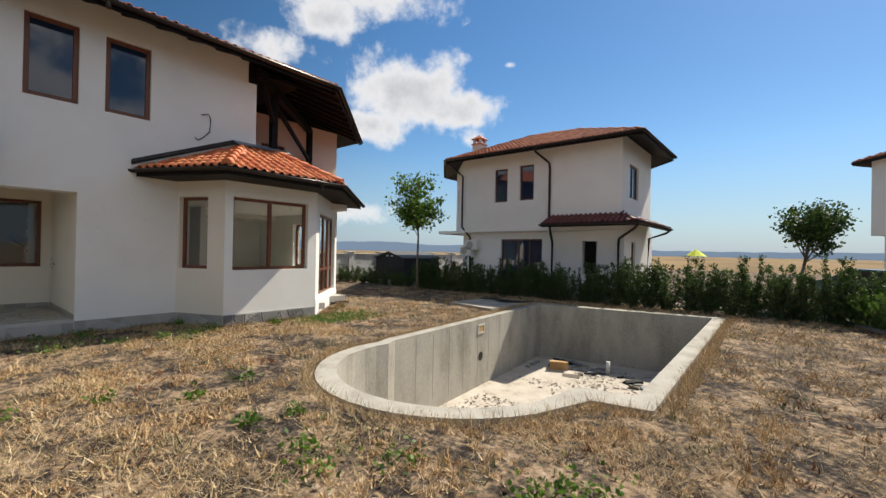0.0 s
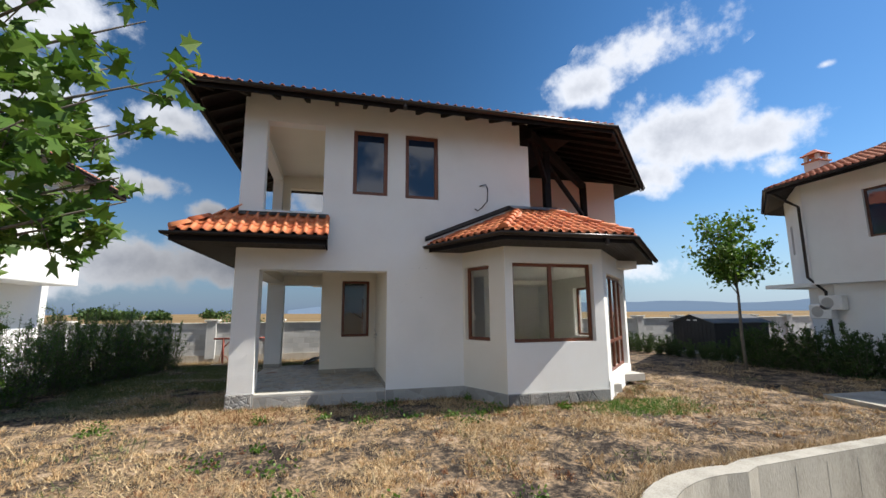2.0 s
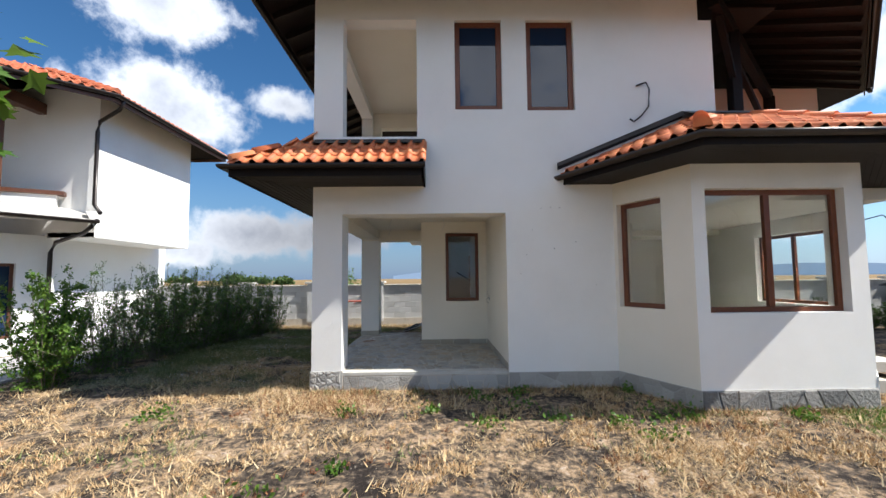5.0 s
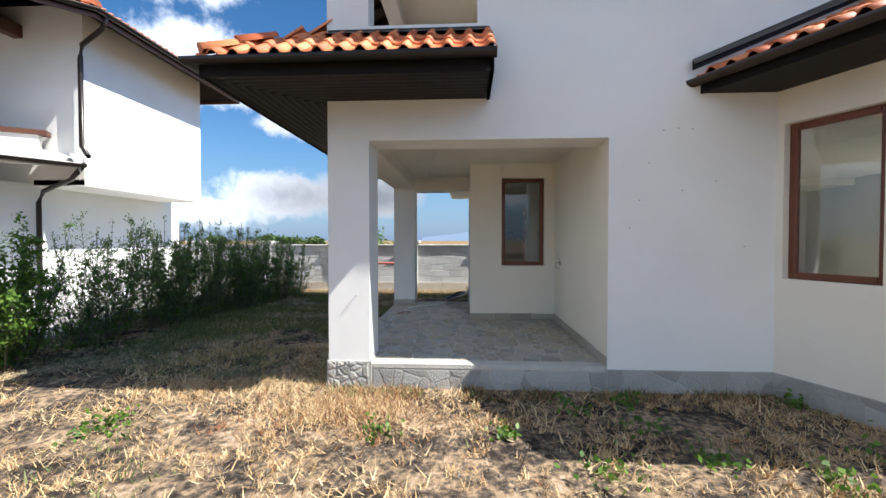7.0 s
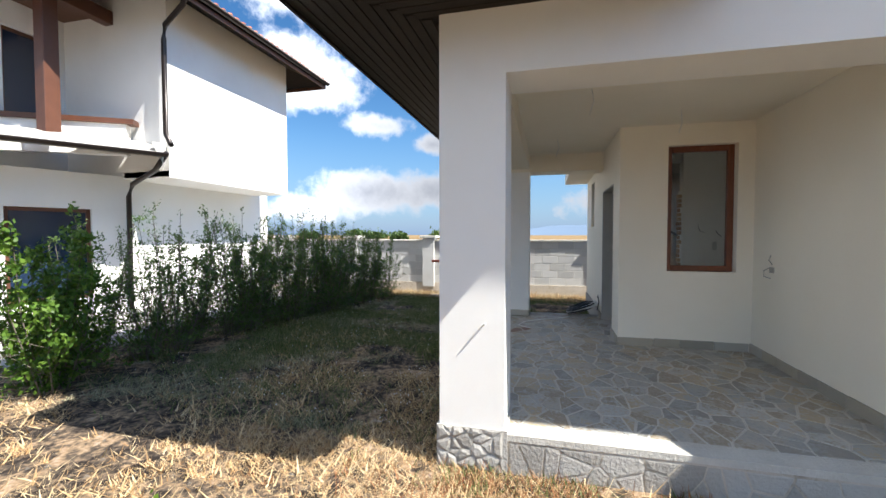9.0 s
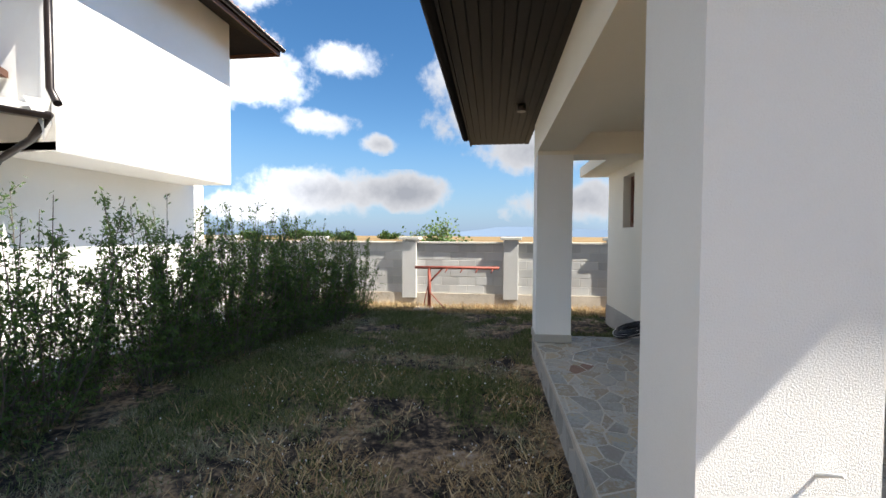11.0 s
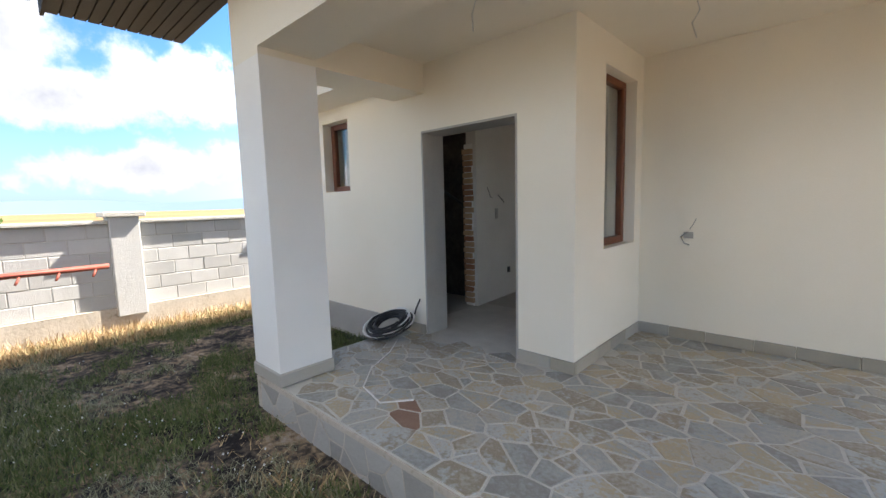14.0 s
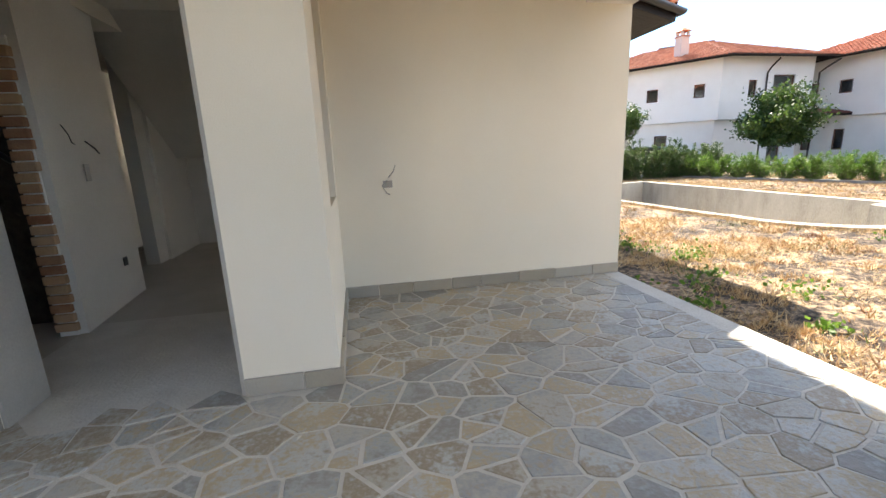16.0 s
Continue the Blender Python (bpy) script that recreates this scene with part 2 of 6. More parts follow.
LEAF = material("maple_leaf", [(0.045, 0.105, 0.014), (0.09, 0.18, 0.022), (0.17, 0.27, 0.04)], 2.0, 0.5, 0.0, 20.0, random_by="island", spec=0.4)
SHRUB = material("shrub_leaf", [(0.030, 0.060, 0.012), (0.055, 0.105, 0.022), (0.10, 0.15, 0.035)], 2.0, 0.55, 0.0, 20.0, random_by="island", spec=0.4)
WILLOW = material("willow_leaf", [(0.06, 0.11, 0.028), (0.10, 0.175, 0.042), (0.17, 0.25, 0.07)], 2.0, 0.55, 0.0, 20.0, random_by="island", spec=0.4)
STRAW = material("dry_grass", [(0.24, 0.14, 0.07), (0.44, 0.30, 0.155), (0.58, 0.44, 0.25), (0.68, 0.57, 0.37)], 0.6, 0.8, 0.0, 20.0, random_by="island", spec=0.2)
GRASS = material("green_grass", [(0.045, 0.068, 0.020), (0.125, 0.155, 0.048), (0.29, 0.28, 0.145)], 0.6, 0.7, 0.0, 20.0, random_by="island", spec=0.25)
TUFT = material("tan_dry_tufts", [(0.30, 0.16, 0.07), (0.52, 0.34, 0.17), (0.64, 0.47, 0.26), (0.72, 0.60, 0.39)], 0.6, 0.8, 0.0, 20.0, random_by="island", spec=0.2)
RUSTY = material("rusty_dead_weeds", [(0.10, 0.035, 0.02), (0.26, 0.11, 0.05), (0.38, 0.20, 0.10)], 0.6, 0.8, 0.0, 20.0, random_by="island", spec=0.2)
PALEGRASS = material("grey_green_grass", [(0.12, 0.13, 0.07), (0.30, 0.29, 0.18), (0.46, 0.42, 0.30)], 0.6, 0.8, 0.0, 20.0, random_by="island", spec=0.2)
SHEDMAT = material("black_shed_boards", [(0.010, 0.011, 0.013), (0.02, 0.02, 0.022)], 4.0, 0.6, 0.2, 60.0)
ROOFFELT = material("grey_felt", [(0.07, 0.075, 0.08), (0.11, 0.115, 0.12)], 4.0, 0.8, 0.2, 60.0)
INDOOR = material("interior_plaster", [(0.60, 0.585, 0.54), (0.74, 0.72, 0.67)], 0.9, 0.95, 0.3, 60.0)
SCREED = material("cement_screed", [(0.36, 0.335, 0.29), (0.50, 0.47, 0.42)], 1.5, 0.9, 0.3, 60.0)
CURTAIN = material("orange_blind", [(0.24, 0.06, 0.03), (0.30, 0.09, 0.045)], 4.0, 0.8, 0.1, 60.0)
YELLOW = material("yellow_canvas", [(0.62, 0.72, 0.05), (0.70, 0.78, 0.08)], 4.0, 0.8, 0.1, 60.0)
CARPAINT = material("white_car_paint", [(0.70, 0.71, 0.72), (0.74, 0.75, 0.76)], 4.0, 0.25, 0.0, 60.0)
TEAL = material("blue_green_car_paint", [(0.02, 0.07, 0.09), (0.03, 0.09, 0.11)], 4.0, 0.25, 0.0, 60.0)
PAVE = material("grey_paving", [(0.34, 0.33, 0.31), (0.44, 0.43, 0.41)], 4.0, 0.9, 0.3, 60.0)

# Distant hills: aerial haze is put in as a blue emission.
HILL = bpy.data.materials.new("hill_haze_glow")
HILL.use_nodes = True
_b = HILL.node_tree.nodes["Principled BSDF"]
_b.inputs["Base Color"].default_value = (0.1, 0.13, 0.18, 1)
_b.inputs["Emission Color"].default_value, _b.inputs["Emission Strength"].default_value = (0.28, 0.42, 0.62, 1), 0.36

def see_through(m, share):
    """Thin leaves let part of the light through."""
    n, l = m.node_tree.nodes, m.node_tree.links
    b = n["Principled BSDF"]
    tr = n.new("ShaderNodeBsdfTranslucent")
    mx = n.new("ShaderNodeMixShader")
    mx.inputs[0].default_value = share
    l.new(b.inputs["Base Color"].links[0].from_socket, tr.inputs[0])
    l.new(b.outputs[0], mx.inputs[1])
    l.new(tr.outputs[0], mx.inputs[2])
    l.new(mx.outputs[0], n["Material Output"].inputs[0])


see_through(LEAF, 0.4)
see_through(WILLOW, 0.35)
see_through(SHRUB, 0.3)
# Opaque pane; the dark blue base colour stands for reflected sky.
REFLECTBLUE = bpy.data.materials.new("blue_reflection_glass")
REFLECTBLUE.use_nodes = True
_b = REFLECTBLUE.node_tree.nodes["Principled BSDF"]
_b.inputs["Base Color"].default_value = (0.016, 0.030, 0.060, 1)
_b.inputs["Roughness"].default_value, _b.inputs["IOR"].default_value = 0.02, 1.75
GLASS = bpy.data.materials.new("window_glass")
GLASS.use_nodes = True
_b = GLASS.node_tree.nodes["Principled BSDF"]
_b.inputs["Base Color"].default_value = (0.93, 0.96, 0.95, 1)
_b.inputs["Transmission Weight"].default_value, _b.inputs["Roughness"].default_value, _b.inputs["IOR"].default_value = 1.0, 0.0, 1.5

GROUND = bpy.data.materials.new("yard_and_fields")
GROUND.use_nodes = True
n, l = GROUND.node_tree.nodes, GROUND.node_tree.links
geo = n.new("ShaderNodeNewGeometry")
sep = n.new("ShaderNodeSeparateXYZ")
l.new(geo.outputs["Position"], sep.inputs[0])
noises = []
for sc in (0.35, 2.2, 14.0, 90.0):
    t = node(n, "ShaderNodeTexNoise", Scale=sc, Detail=6.0, Roughness=0.65)
    l.new(geo.outputs["Position"], t.inputs["Vector"])
    noises.append(t.outputs[0])
mix = maths(n, l, "ADD", maths(n, l, "MULTIPLY", noises[1], 0.5), maths(n, l, "MULTIPLY", noises[2], 0.5))
dry = n.new("ShaderNodeValToRGB")
for e, (p, c) in zip([dry.color_ramp.elements[0], dry.color_ramp.elements[1], dry.color_ramp.elements.new(0.5), dry.color_ramp.elements.new(0.6)],
                     [(0.43, (0.030, 0.024, 0.021, 1)), (0.70, (0.46, 0.33, 0.18, 1)), (0.50, (0.115, 0.09, 0.068, 1)), (0.57, (0.35, 0.245, 0.15, 1))]):
    e.position, e.color = p, c
l.new(mix, dry.inputs[0])
field = n.new("ShaderNodeValToRGB")
field.color_ramp.elements[0].position, field.color_ramp.elements[0].color = 0.35, (0.16, 0.11, 0.052, 1)
field.color_ramp.elements[1].position, field.color_ramp.elements[1].color = 0.65, (0.28, 0.19, 0.09, 1)
far = node(n, "ShaderNodeTexNoise", Scale=0.012, Detail=5.0)
st = n.new("ShaderNodeMapping")
st.inputs["Scale"].default_value = (3.0, 0.5, 1)
l.new(geo.outputs["Position"], st.inputs[0])
l.new(st.outputs[0], far.inputs["Vector"])
l.new(far.outputs[0], field.inputs[0])
out = maths(n, l, "MAXIMUM", maths(n, l, "LESS_THAN", sep.outputs["X"], -22.0), maths(n, l, "GREATER_THAN", sep.outputs["Y"], 60.0))
mx = n.new("ShaderNodeMixRGB")
l.new(out, mx.inputs[0])
l.new(dry.outputs[0], mx.inputs[1])
l.new(field.outputs[0], mx.inputs[2])
bs = n["Principled BSDF"]
l.new(mx.outputs[0], bs.inputs["Base Color"])
bs.inputs["Roughness"].default_value = 0.95
bs.inputs["Specular IOR Level"].default_value = 0.15
bp = node(n, "ShaderNodeBump", Strength=0.9, Distance=0.04)
l.new(maths(n, l, "ADD", noises[2], maths(n, l, "MULTIPLY", noises[3], 0.4)), bp.inputs["Height"])
l.new(bp.outputs[0], bs.inputs["Normal"])


# ---- building helpers ----
def place_of(ob):
    return ob.matrix_world if ob.type != "EMPTY" else Matrix.Translation(ob.location)


def thing(name, label, category, loc=(0, 0, 0), group="", kind=""):
    ob = new(name)
    ob.location = loc
    return tagged(ob, label, category, group, kind)


def hang(ob, parent):
    if parent is not None:
        ob.parent = parent
        if parent.type == "EMPTY" and parent.parent is None:
            ob.matrix_parent_inverse = Matrix.Translation(-Vector(parent.location))
    return ob


def part(name, bm, mat, parent, label="", kind=""):
    """One mesh, drawn in world coordinates, under a thing or a part."""
    me = bpy.data.meshes.new(name)
    bm.normal_update()
    bm.to_mesh(me)
    bm.free()
    me.materials.append(mat)
    return tagged(hang(new(name, me), parent), label, "", "", kind)


def raw(name, verts, faces, mat, parent=None, label="", category="", kind="", smooth=False):
    me = bpy.data.meshes.new(name)
    me.from_pydata([tuple(v) for v in verts] if not isinstance(verts, np.ndarray) else verts.tolist(), [], faces if isinstance(faces, list) else faces.tolist())
    if smooth:
        me.shade_smooth()
    me.materials.append(mat)
    return tagged(hang(new(name, me), parent), label, category, "", kind)


def add_box(bm, x0, x1, y0, y1, z0, z1, m=None, bevel=0.0):
    r = bmesh.ops.create_cube(bm, size=1.0)
    vs = r["verts"]
    for v in vs:
        v.co = Vector(((x0 + x1) / 2 + v.co.x * (x1 - x0), (y0 + y1) / 2 + v.co.y * (y1 - y0), (z0 + z1) / 2 + v.co.z * (z1 - z0)))
    if bevel:
        es = {e for v in vs for e in v.link_edges}
        r = bmesh.ops.bevel(bm, geom=list(es), offset=bevel, segments=1, affect="EDGES")
        vs = list({v for f in r["faces"] for v in f.verts} | {v for v in vs if v.is_valid})
    if m is not None:
        bmesh.ops.transform(bm, matrix=m, verts=vs)
    return vs


def box_part(name, lims, mat, parent, label="", bevel=0.0, m=None, kind=""):
    bm = bmesh.new()
    add_box(bm, *lims, m=m, bevel=bevel)
    return part(name, bm, mat, parent, label, kind)


def tube(bm, pts, r, seg=8, r_end=None, cap=True):
    """A round bar along points."""
    pts = [Vector(p) for p in pts]
    rings = []
    up = Vector((0.02, 0.03, 1)).normalized()
    for i, p in enumerate(pts):
        d = (pts[min(i + 1, len(pts) - 1)] - pts[max(i - 1, 0)]).normalized()
        a = d.cross(up)
        if a.length < 0.05:
            a = d.cross(Vector((1, 0.1, 0)))
        a.normalize()
        b = d.cross(a)
        rr = r if r_end is None else r + (r_end - r) * i / (len(pts) - 1)
        rings.append([bm.verts.new(p + (a * math.cos(t) + b * math.sin(t)) * rr) for t in (2 * math.pi * k / seg for k in range(seg))])
    for q, s in zip(rings, rings[1:]):
        for k in range(seg):
            f = bm.faces.new((q[k], q[(k + 1) % seg], s[(k + 1) % seg], s[k]))
            f.smooth = True
    if cap:
        bm.faces.new(rings[0][::-1])
        bm.faces.new(rings[-1])


def tube_part(name, pts, r, mat, parent, label="", seg=8, r_end=None):
    bm = bmesh.new()
    tube(bm, pts, r, seg, r_end)
    return part(name, bm, mat, parent, label)


def wall_bm(p, q, z0, z1, thick, openings=(), before=None, after=None):
    """A wall from p to q (plan), its outer face on that line, solid to the left of it, with openings (u0, u1, z0, z1) through it."""
    p, q = Vector((*p, 0)), Vector((*q, 0))
    length = (q - p).length
    e = (q - p) / length
    n = Vector((-e.y, e.x, 0))
    us = sorted({0.0, length, *[c for o in openings for c in o[:2]]})
    zs = sorted({z0, z1, *[c for o in openings for c in o[2:]]})
    us, zs = [u for u in us if 0 <= u <= length], [z for z in zs if z0 <= z <= z1]
    shift = [0.0, 0.0]
    if before is not None:
        d = (p.to_2d() - Vector(before)).normalized()
        shift[0] = thick * math.tan(0.5 * math.atan2(d.x * e.y - d.y * e.x, d.x * e.x + d.y * e.y))
    if after is not None:
        d = (Vector(after) - q.to_2d()).normalized()
        shift[1] = -thick * math.tan(0.5 * math.atan2(e.x * d.y - e.y * d.x, d.x * e.x + d.y * e.y))
    full = {}
    for i in range(len(us) - 1):
        for j in range(len(zs) - 1):
            cu, cz = (us[i] + us[i + 1]) / 2, (zs[j] + zs[j + 1]) / 2
            full[i, j] = not any(a < cu < b and c < cz < d for a, b, c, d in openings)
    bm = bmesh.new()
    cache = {}

    def vert(i, j, k):
        if (i, j, k) not in cache:
            cache[i, j, k] = bm.verts.new(p + e * (us[i] + k * (shift[0] if i == 0 else shift[1] if i == len(us) - 1 else 0)) + n * (thick * k) + Vector((0, 0, zs[j])))
        return cache[i, j, k]

    for (i, j), on in full.items():
        if not on:
            continue
        bm.faces.new((vert(i, j, 0), vert(i + 1, j, 0), vert(i + 1, j + 1, 0), vert(i, j + 1, 0)))
        bm.faces.new((vert(i, j, 1), vert(i, j + 1, 1), vert(i + 1, j + 1, 1), vert(i + 1, j, 1)))
        if not full.get((i - 1, j)):
            bm.faces.new((vert(i, j, 0), vert(i, j + 1, 0), vert(i, j + 1, 1), vert(i, j, 1)))
        if not full.get((i + 1, j)):
            bm.faces.new((vert(i + 1, j, 0), vert(i + 1, j, 1), vert(i + 1, j + 1, 1), vert(i + 1, j + 1, 0)))
        if not full.get((i, j - 1)):
            bm.faces.new((vert(i, j, 0), vert(i, j, 1), vert(i + 1, j, 1), vert(i + 1, j, 0)))
        if not full.get((i, j + 1)):
            bm.faces.new((vert(i, j + 1, 0), vert(i + 1, j + 1, 0), vert(i + 1, j + 1, 1), vert(i, j + 1, 1)))
    return bm


def frame_on(p, q):
    """A frame with x along the wall from p to q, y into the wall, z up, at p."""
    e = (Vector(q) - Vector(p)).normalized()
    return Matrix(((e.x, -e.y, 0, p[0]), (e.y, e.x, 0, p[1]), (0, 0, 1, 0), (0, 0, 0, 1)))


def window(parent, p, q, u0, u1, z0, z1, inset=0.09, mullions=(), rails=(), mat=None, bar=0.07, name="window", label="", pane=True, glass=None):
    """A window with frame bars, one pane a light, and a sill, inset into the wall from p to q."""
    m = frame_on(p, q)
    mat = mat or FRAMEWOOD
    d0, d1 = inset, inset + 0.07
    bm = bmesh.new()
    for lims in ((u0, u0 + bar, d0, d1, z0, z1), (u1 - bar, u1, d0, d1, z0, z1), (u0 + bar, u1 - bar, d0, d1, z1 - bar, z1), (u0 + bar, u1 - bar, d0, d1, z0, z0 + bar)):
        add_box(bm, *lims, m=m, bevel=0.008)
    win = part(name, bm, mat, parent, label or "brown timber window set in a plastered wall")
    for u in mullions:
        box_part("mullion", (u - bar * 0.6, u + bar * 0.6, d0 - 0.004, d1 - 0.006, z0 + bar, z1 - bar), mat, win, m=m, bevel=0.006)
    for z in rails:
        box_part("rail", (u0 + bar, u1 - bar, d0 - 0.002, d1 - 0.01, z - 0.035, z + 0.035), mat, win, m=m, bevel=0.006)
    cuts = [u0 + bar, *mullions, u1 - bar]
    if pane:
        for a, b in zip(cuts, cuts[1:]):
            g = box_part("pane", (a - 0.01, b + 0.01, d0 + 0.03, d0 + 0.036, z0 + bar - 0.01, z1 - bar + 0.01), glass or GLASS, win, m=m)
            g.visible_shadow = False
    return win


def clip(poly, a, b, c):
    """The part of a plan polygon where a x + b y <= c."""
    res = []
    for i, p in enumerate(poly):
        q = poly[(i + 1) % len(poly)]
        dp, dq = a * p[0] + b * p[1] - c, a * q[0] + b * q[1] - c
        if dp <= 0:
            res.append(p)
        if (dp < 0 < dq) or (dq < 0 < dp):
            t = dp / (dp - dq)
            res.append((p[0] + (q[0] - p[0]) * t, p[1] + (q[1] - p[1]) * t))
    return res


def tile_shape(width=0.25, length=0.40, rows=1):
    """An S-shaped clay tile: a roll beside a pan, tilted a little."""
    vs, fs = [], []
    prof = [(0.0, 0.012), (0.06, 0.0), (0.12, 0.004), (0.145, 0.03), (0.18, 0.055), (0.215, 0.055), (0.245, 0.03), (0.262, 0.004)]
    for y, lift in ((0.0, 0.022), (length, 0.0)):
        for x, z in prof:
            vs.append((x * width / 0.25, y, z + lift))
    for x, z in prof:
        vs.append((x * width / 0.25, 0.0, z + 0.006))
    k = len(prof)
    for i in range(k - 1):
        fs.append((i, i + 1, k + i + 1, k + i))
        fs.append((2 * k + i, 2 * k + i + 1, i + 1, i))
    return vs, fs


TILE_V, TILE_F = tile_shape(0.20, 0.37)
TILE_MESH = bpy.data.meshes.new("tile")
TILE_MESH.from_pydata(TILE_V, [], TILE_F)
TILE_MESH.shade_smooth()
TILE_MESH.materials.append(TILE)


def hip_roof(parent, poly, z0, pitch, slopes=None, reach=None, deck_mat=None, singly=False, tiles_mat=None, only=None, thick=0.10, cut=None):
    """A roof over a convex plan polygon, counter-clockwise, rising from the eaves named in slopes; tiles laid course by course."""
    k = len(poly)
    slopes = list(range(k)) if slopes is None else slopes
    reach = reach or {}
    edge = {}
    for i in slopes:
        p, q = Vector(poly[i]), Vector(poly[(i + 1) % k])
        e = (q - p).normalized()
        n = Vector((-e.y, e.x))
        edge[i] = (p, e, n, n.dot(p), (q - p).length)
    verts, faces = [], []
    placed = []
    for i in slopes:
        p, e, n, c, length = edge[i]
        region = list(poly)
        for j in slopes:
            if j != i:
                nj, cj = edge[j][2], edge[j][3]
                region = clip(region, n.x - nj.x, n.y - nj.y, c - cj)
        if i in reach:
            region = clip(region, n.x, n.y, c + reach[i])
        if cut and i in cut:
            region = clip(region, *cut[i])
        if len(region) < 3:
            continue
        base = len(verts)
        for x, y in region:
            d = n.x * x + n.y * y - c
            verts.append((x, y, z0 + pitch * d))
        m = len(region)
        for x, y in region:
            d = n.x * x + n.y * y - c
            verts.append((x, y, z0 + pitch * d - thick))
        faces.append(tuple(range(base, base + m)))
        faces.append(tuple(range(base + 2 * m - 1, base + m - 1, -1)))
        for a in range(m):
            b = (a + 1) % m
            faces.append((base + a, base + m + a, base + m + b, base + b))
        if only is not None and i not in only:
            continue
        run = math.hypot(1, pitch)
        step_d, step_u = 0.31 / run, 0.20
        top = max(n.x * x + n.y * y - c for x, y in region)
        for r in range(int(top / step_d) + 1):
            for s in range(int(length / step_u) + 1):
                d, u = r * step_d - 0.03, s * step_u + 0.0
                x, y = p.x + e.x * (u + 0.12) + n.x * (d + 0.15), p.y + e.y * (u + 0.12) + n.y * (d + 0.15)
                inside = True
                for a in range(m):
                    ax, ay = region[a]
                    bx, by = region[(a + 1) % m]
                    if (bx - ax) * (y - ay) - (by - ay) * (x - ax) < -0.04 * math.hypot(bx - ax, by - ay):
                        inside = False
                        break
                if not inside:
                    continue
                up = Vector((n.x, n.y, pitch)).normalized()
                ee = Vector((e.x, e.y, 0))
                nn = ee.cross(up)
                o = Vector((p.x + e.x * u + n.x * d, p.y + e.y * u + n.y * d, z0 + pitch * d + 0.004))
                jit = random.uniform(-0.003, 0.004)
                o += nn * jit
                placed.append(Matrix(((ee.x, up.x, nn.x, o.x), (ee.y, up.y, nn.y, o.y), (ee.z, up.z, nn.z, o.z), (0, 0, 0, 1))))
    deck = raw("roof", verts, faces, deck_mat or DARKWOOD, parent, "tiled roof with dark timber underside")
    return deck, placed, edge


def lay_tiles(deck, placed, mat, singly=False):
    if singly:
        for m in placed:
            t = new("tile", TILE_MESH)
            t.parent = deck
            t.matrix_basis = m
        return
    v = np.array(TILE_V)
    f = np.array(TILE_F)
    allv, allf = [], []
    for i, m in enumerate(placed):
        a = np.array(m)
        allv.append(v @ a[:3, :3].T + a[:3, 3])
        allf.append(f + i * len(v))
    if allv:
        raw("roof_tiles", np.concatenate(allv), np.concatenate(allf), mat, deck, kind="stuff", smooth=True)


def ridge_caps(parent, a, b, mat, r=0.10, step=0.36):
    """Half-round cap tiles along a hip or ridge."""
    a, b = Vector(a), Vector(b)
    d = (b - a).normalized()
    k = max(1, int((b - a).length / step))
    for i in range(k):
        p = a + d * (i * step)
        bm = bmesh.new()
        side = d.cross(Vector((0, 0, 1))).normalized()
        up = side.cross(d)
        rings = []
        for t, rr, lift in ((0.0, r, 0.02), (step + 0.05, r * 0.85, 0.0)):
            c = p + d * t + up * (lift - 0.02)
            rings.append([bm.verts.new(c + side * math.cos(h) * rr + up * math.sin(h) * rr) for h in (math.pi * g / 6 for g in range(7))])
        for g in range(6):
            f = bm.faces.new((rings[0][g], rings[0][g + 1], rings[1][g + 1], rings[1][g]))
            f.smooth = True
        bm.faces.new(rings[0][::-1])
        part("ridge_tile", bm, mat, parent)


def gutter(parent, pts, r=0.07, label="dark brown half-round rain gutter"):
    """A half-round gutter along the eaves, with brackets."""
    bm = bmesh.new()
    pts = [Vector(p) for p in pts]
    rings = []
    for i, p in enumerate(pts):
        d = (pts[min(i + 1, len(pts) - 1)] - pts[max(i - 1, 0)]).normalized()
        side = d.cross(Vector((0, 0, 1))).normalized()
        ring = [bm.verts.new(p + side * math.cos(h) * r + Vector((0, 0, math.sin(h) * r))) for h in (math.pi + math.pi * g / 8 for g in range(9))]
        ring += [bm.verts.new(p + side * math.cos(h) * (r - 0.008) + Vector((0, 0, math.sin(h) * (r - 0.008)))) for h in (2 * math.pi - math.pi * g / 8 for g in range(9))]
        rings.append(ring)
    for a, b in zip(rings, rings[1:]):
        for g in range(18):
            f = bm.faces.new((a[g], a[(g + 1) % 18], b[(g + 1) % 18], b[g]))
            f.smooth = True
    bm.faces.new(rings[0])
    bm.faces.new(rings[-1][::-1])
    return part("gutter", bm, GUTTER, parent, label)


def fascia(parent, pts, h=0.16, off=0.0, mat=None):
    for a, b in zip(pts, pts[1:]):
        m = frame_on(a[:2], b[:2])
        box_part("fascia", (0, math.hypot(b[0] - a[0], b[1] - a[1]), off, off + 0.025, a[2] - h, a[2]), mat or DARKWOOD, parent, m=m)


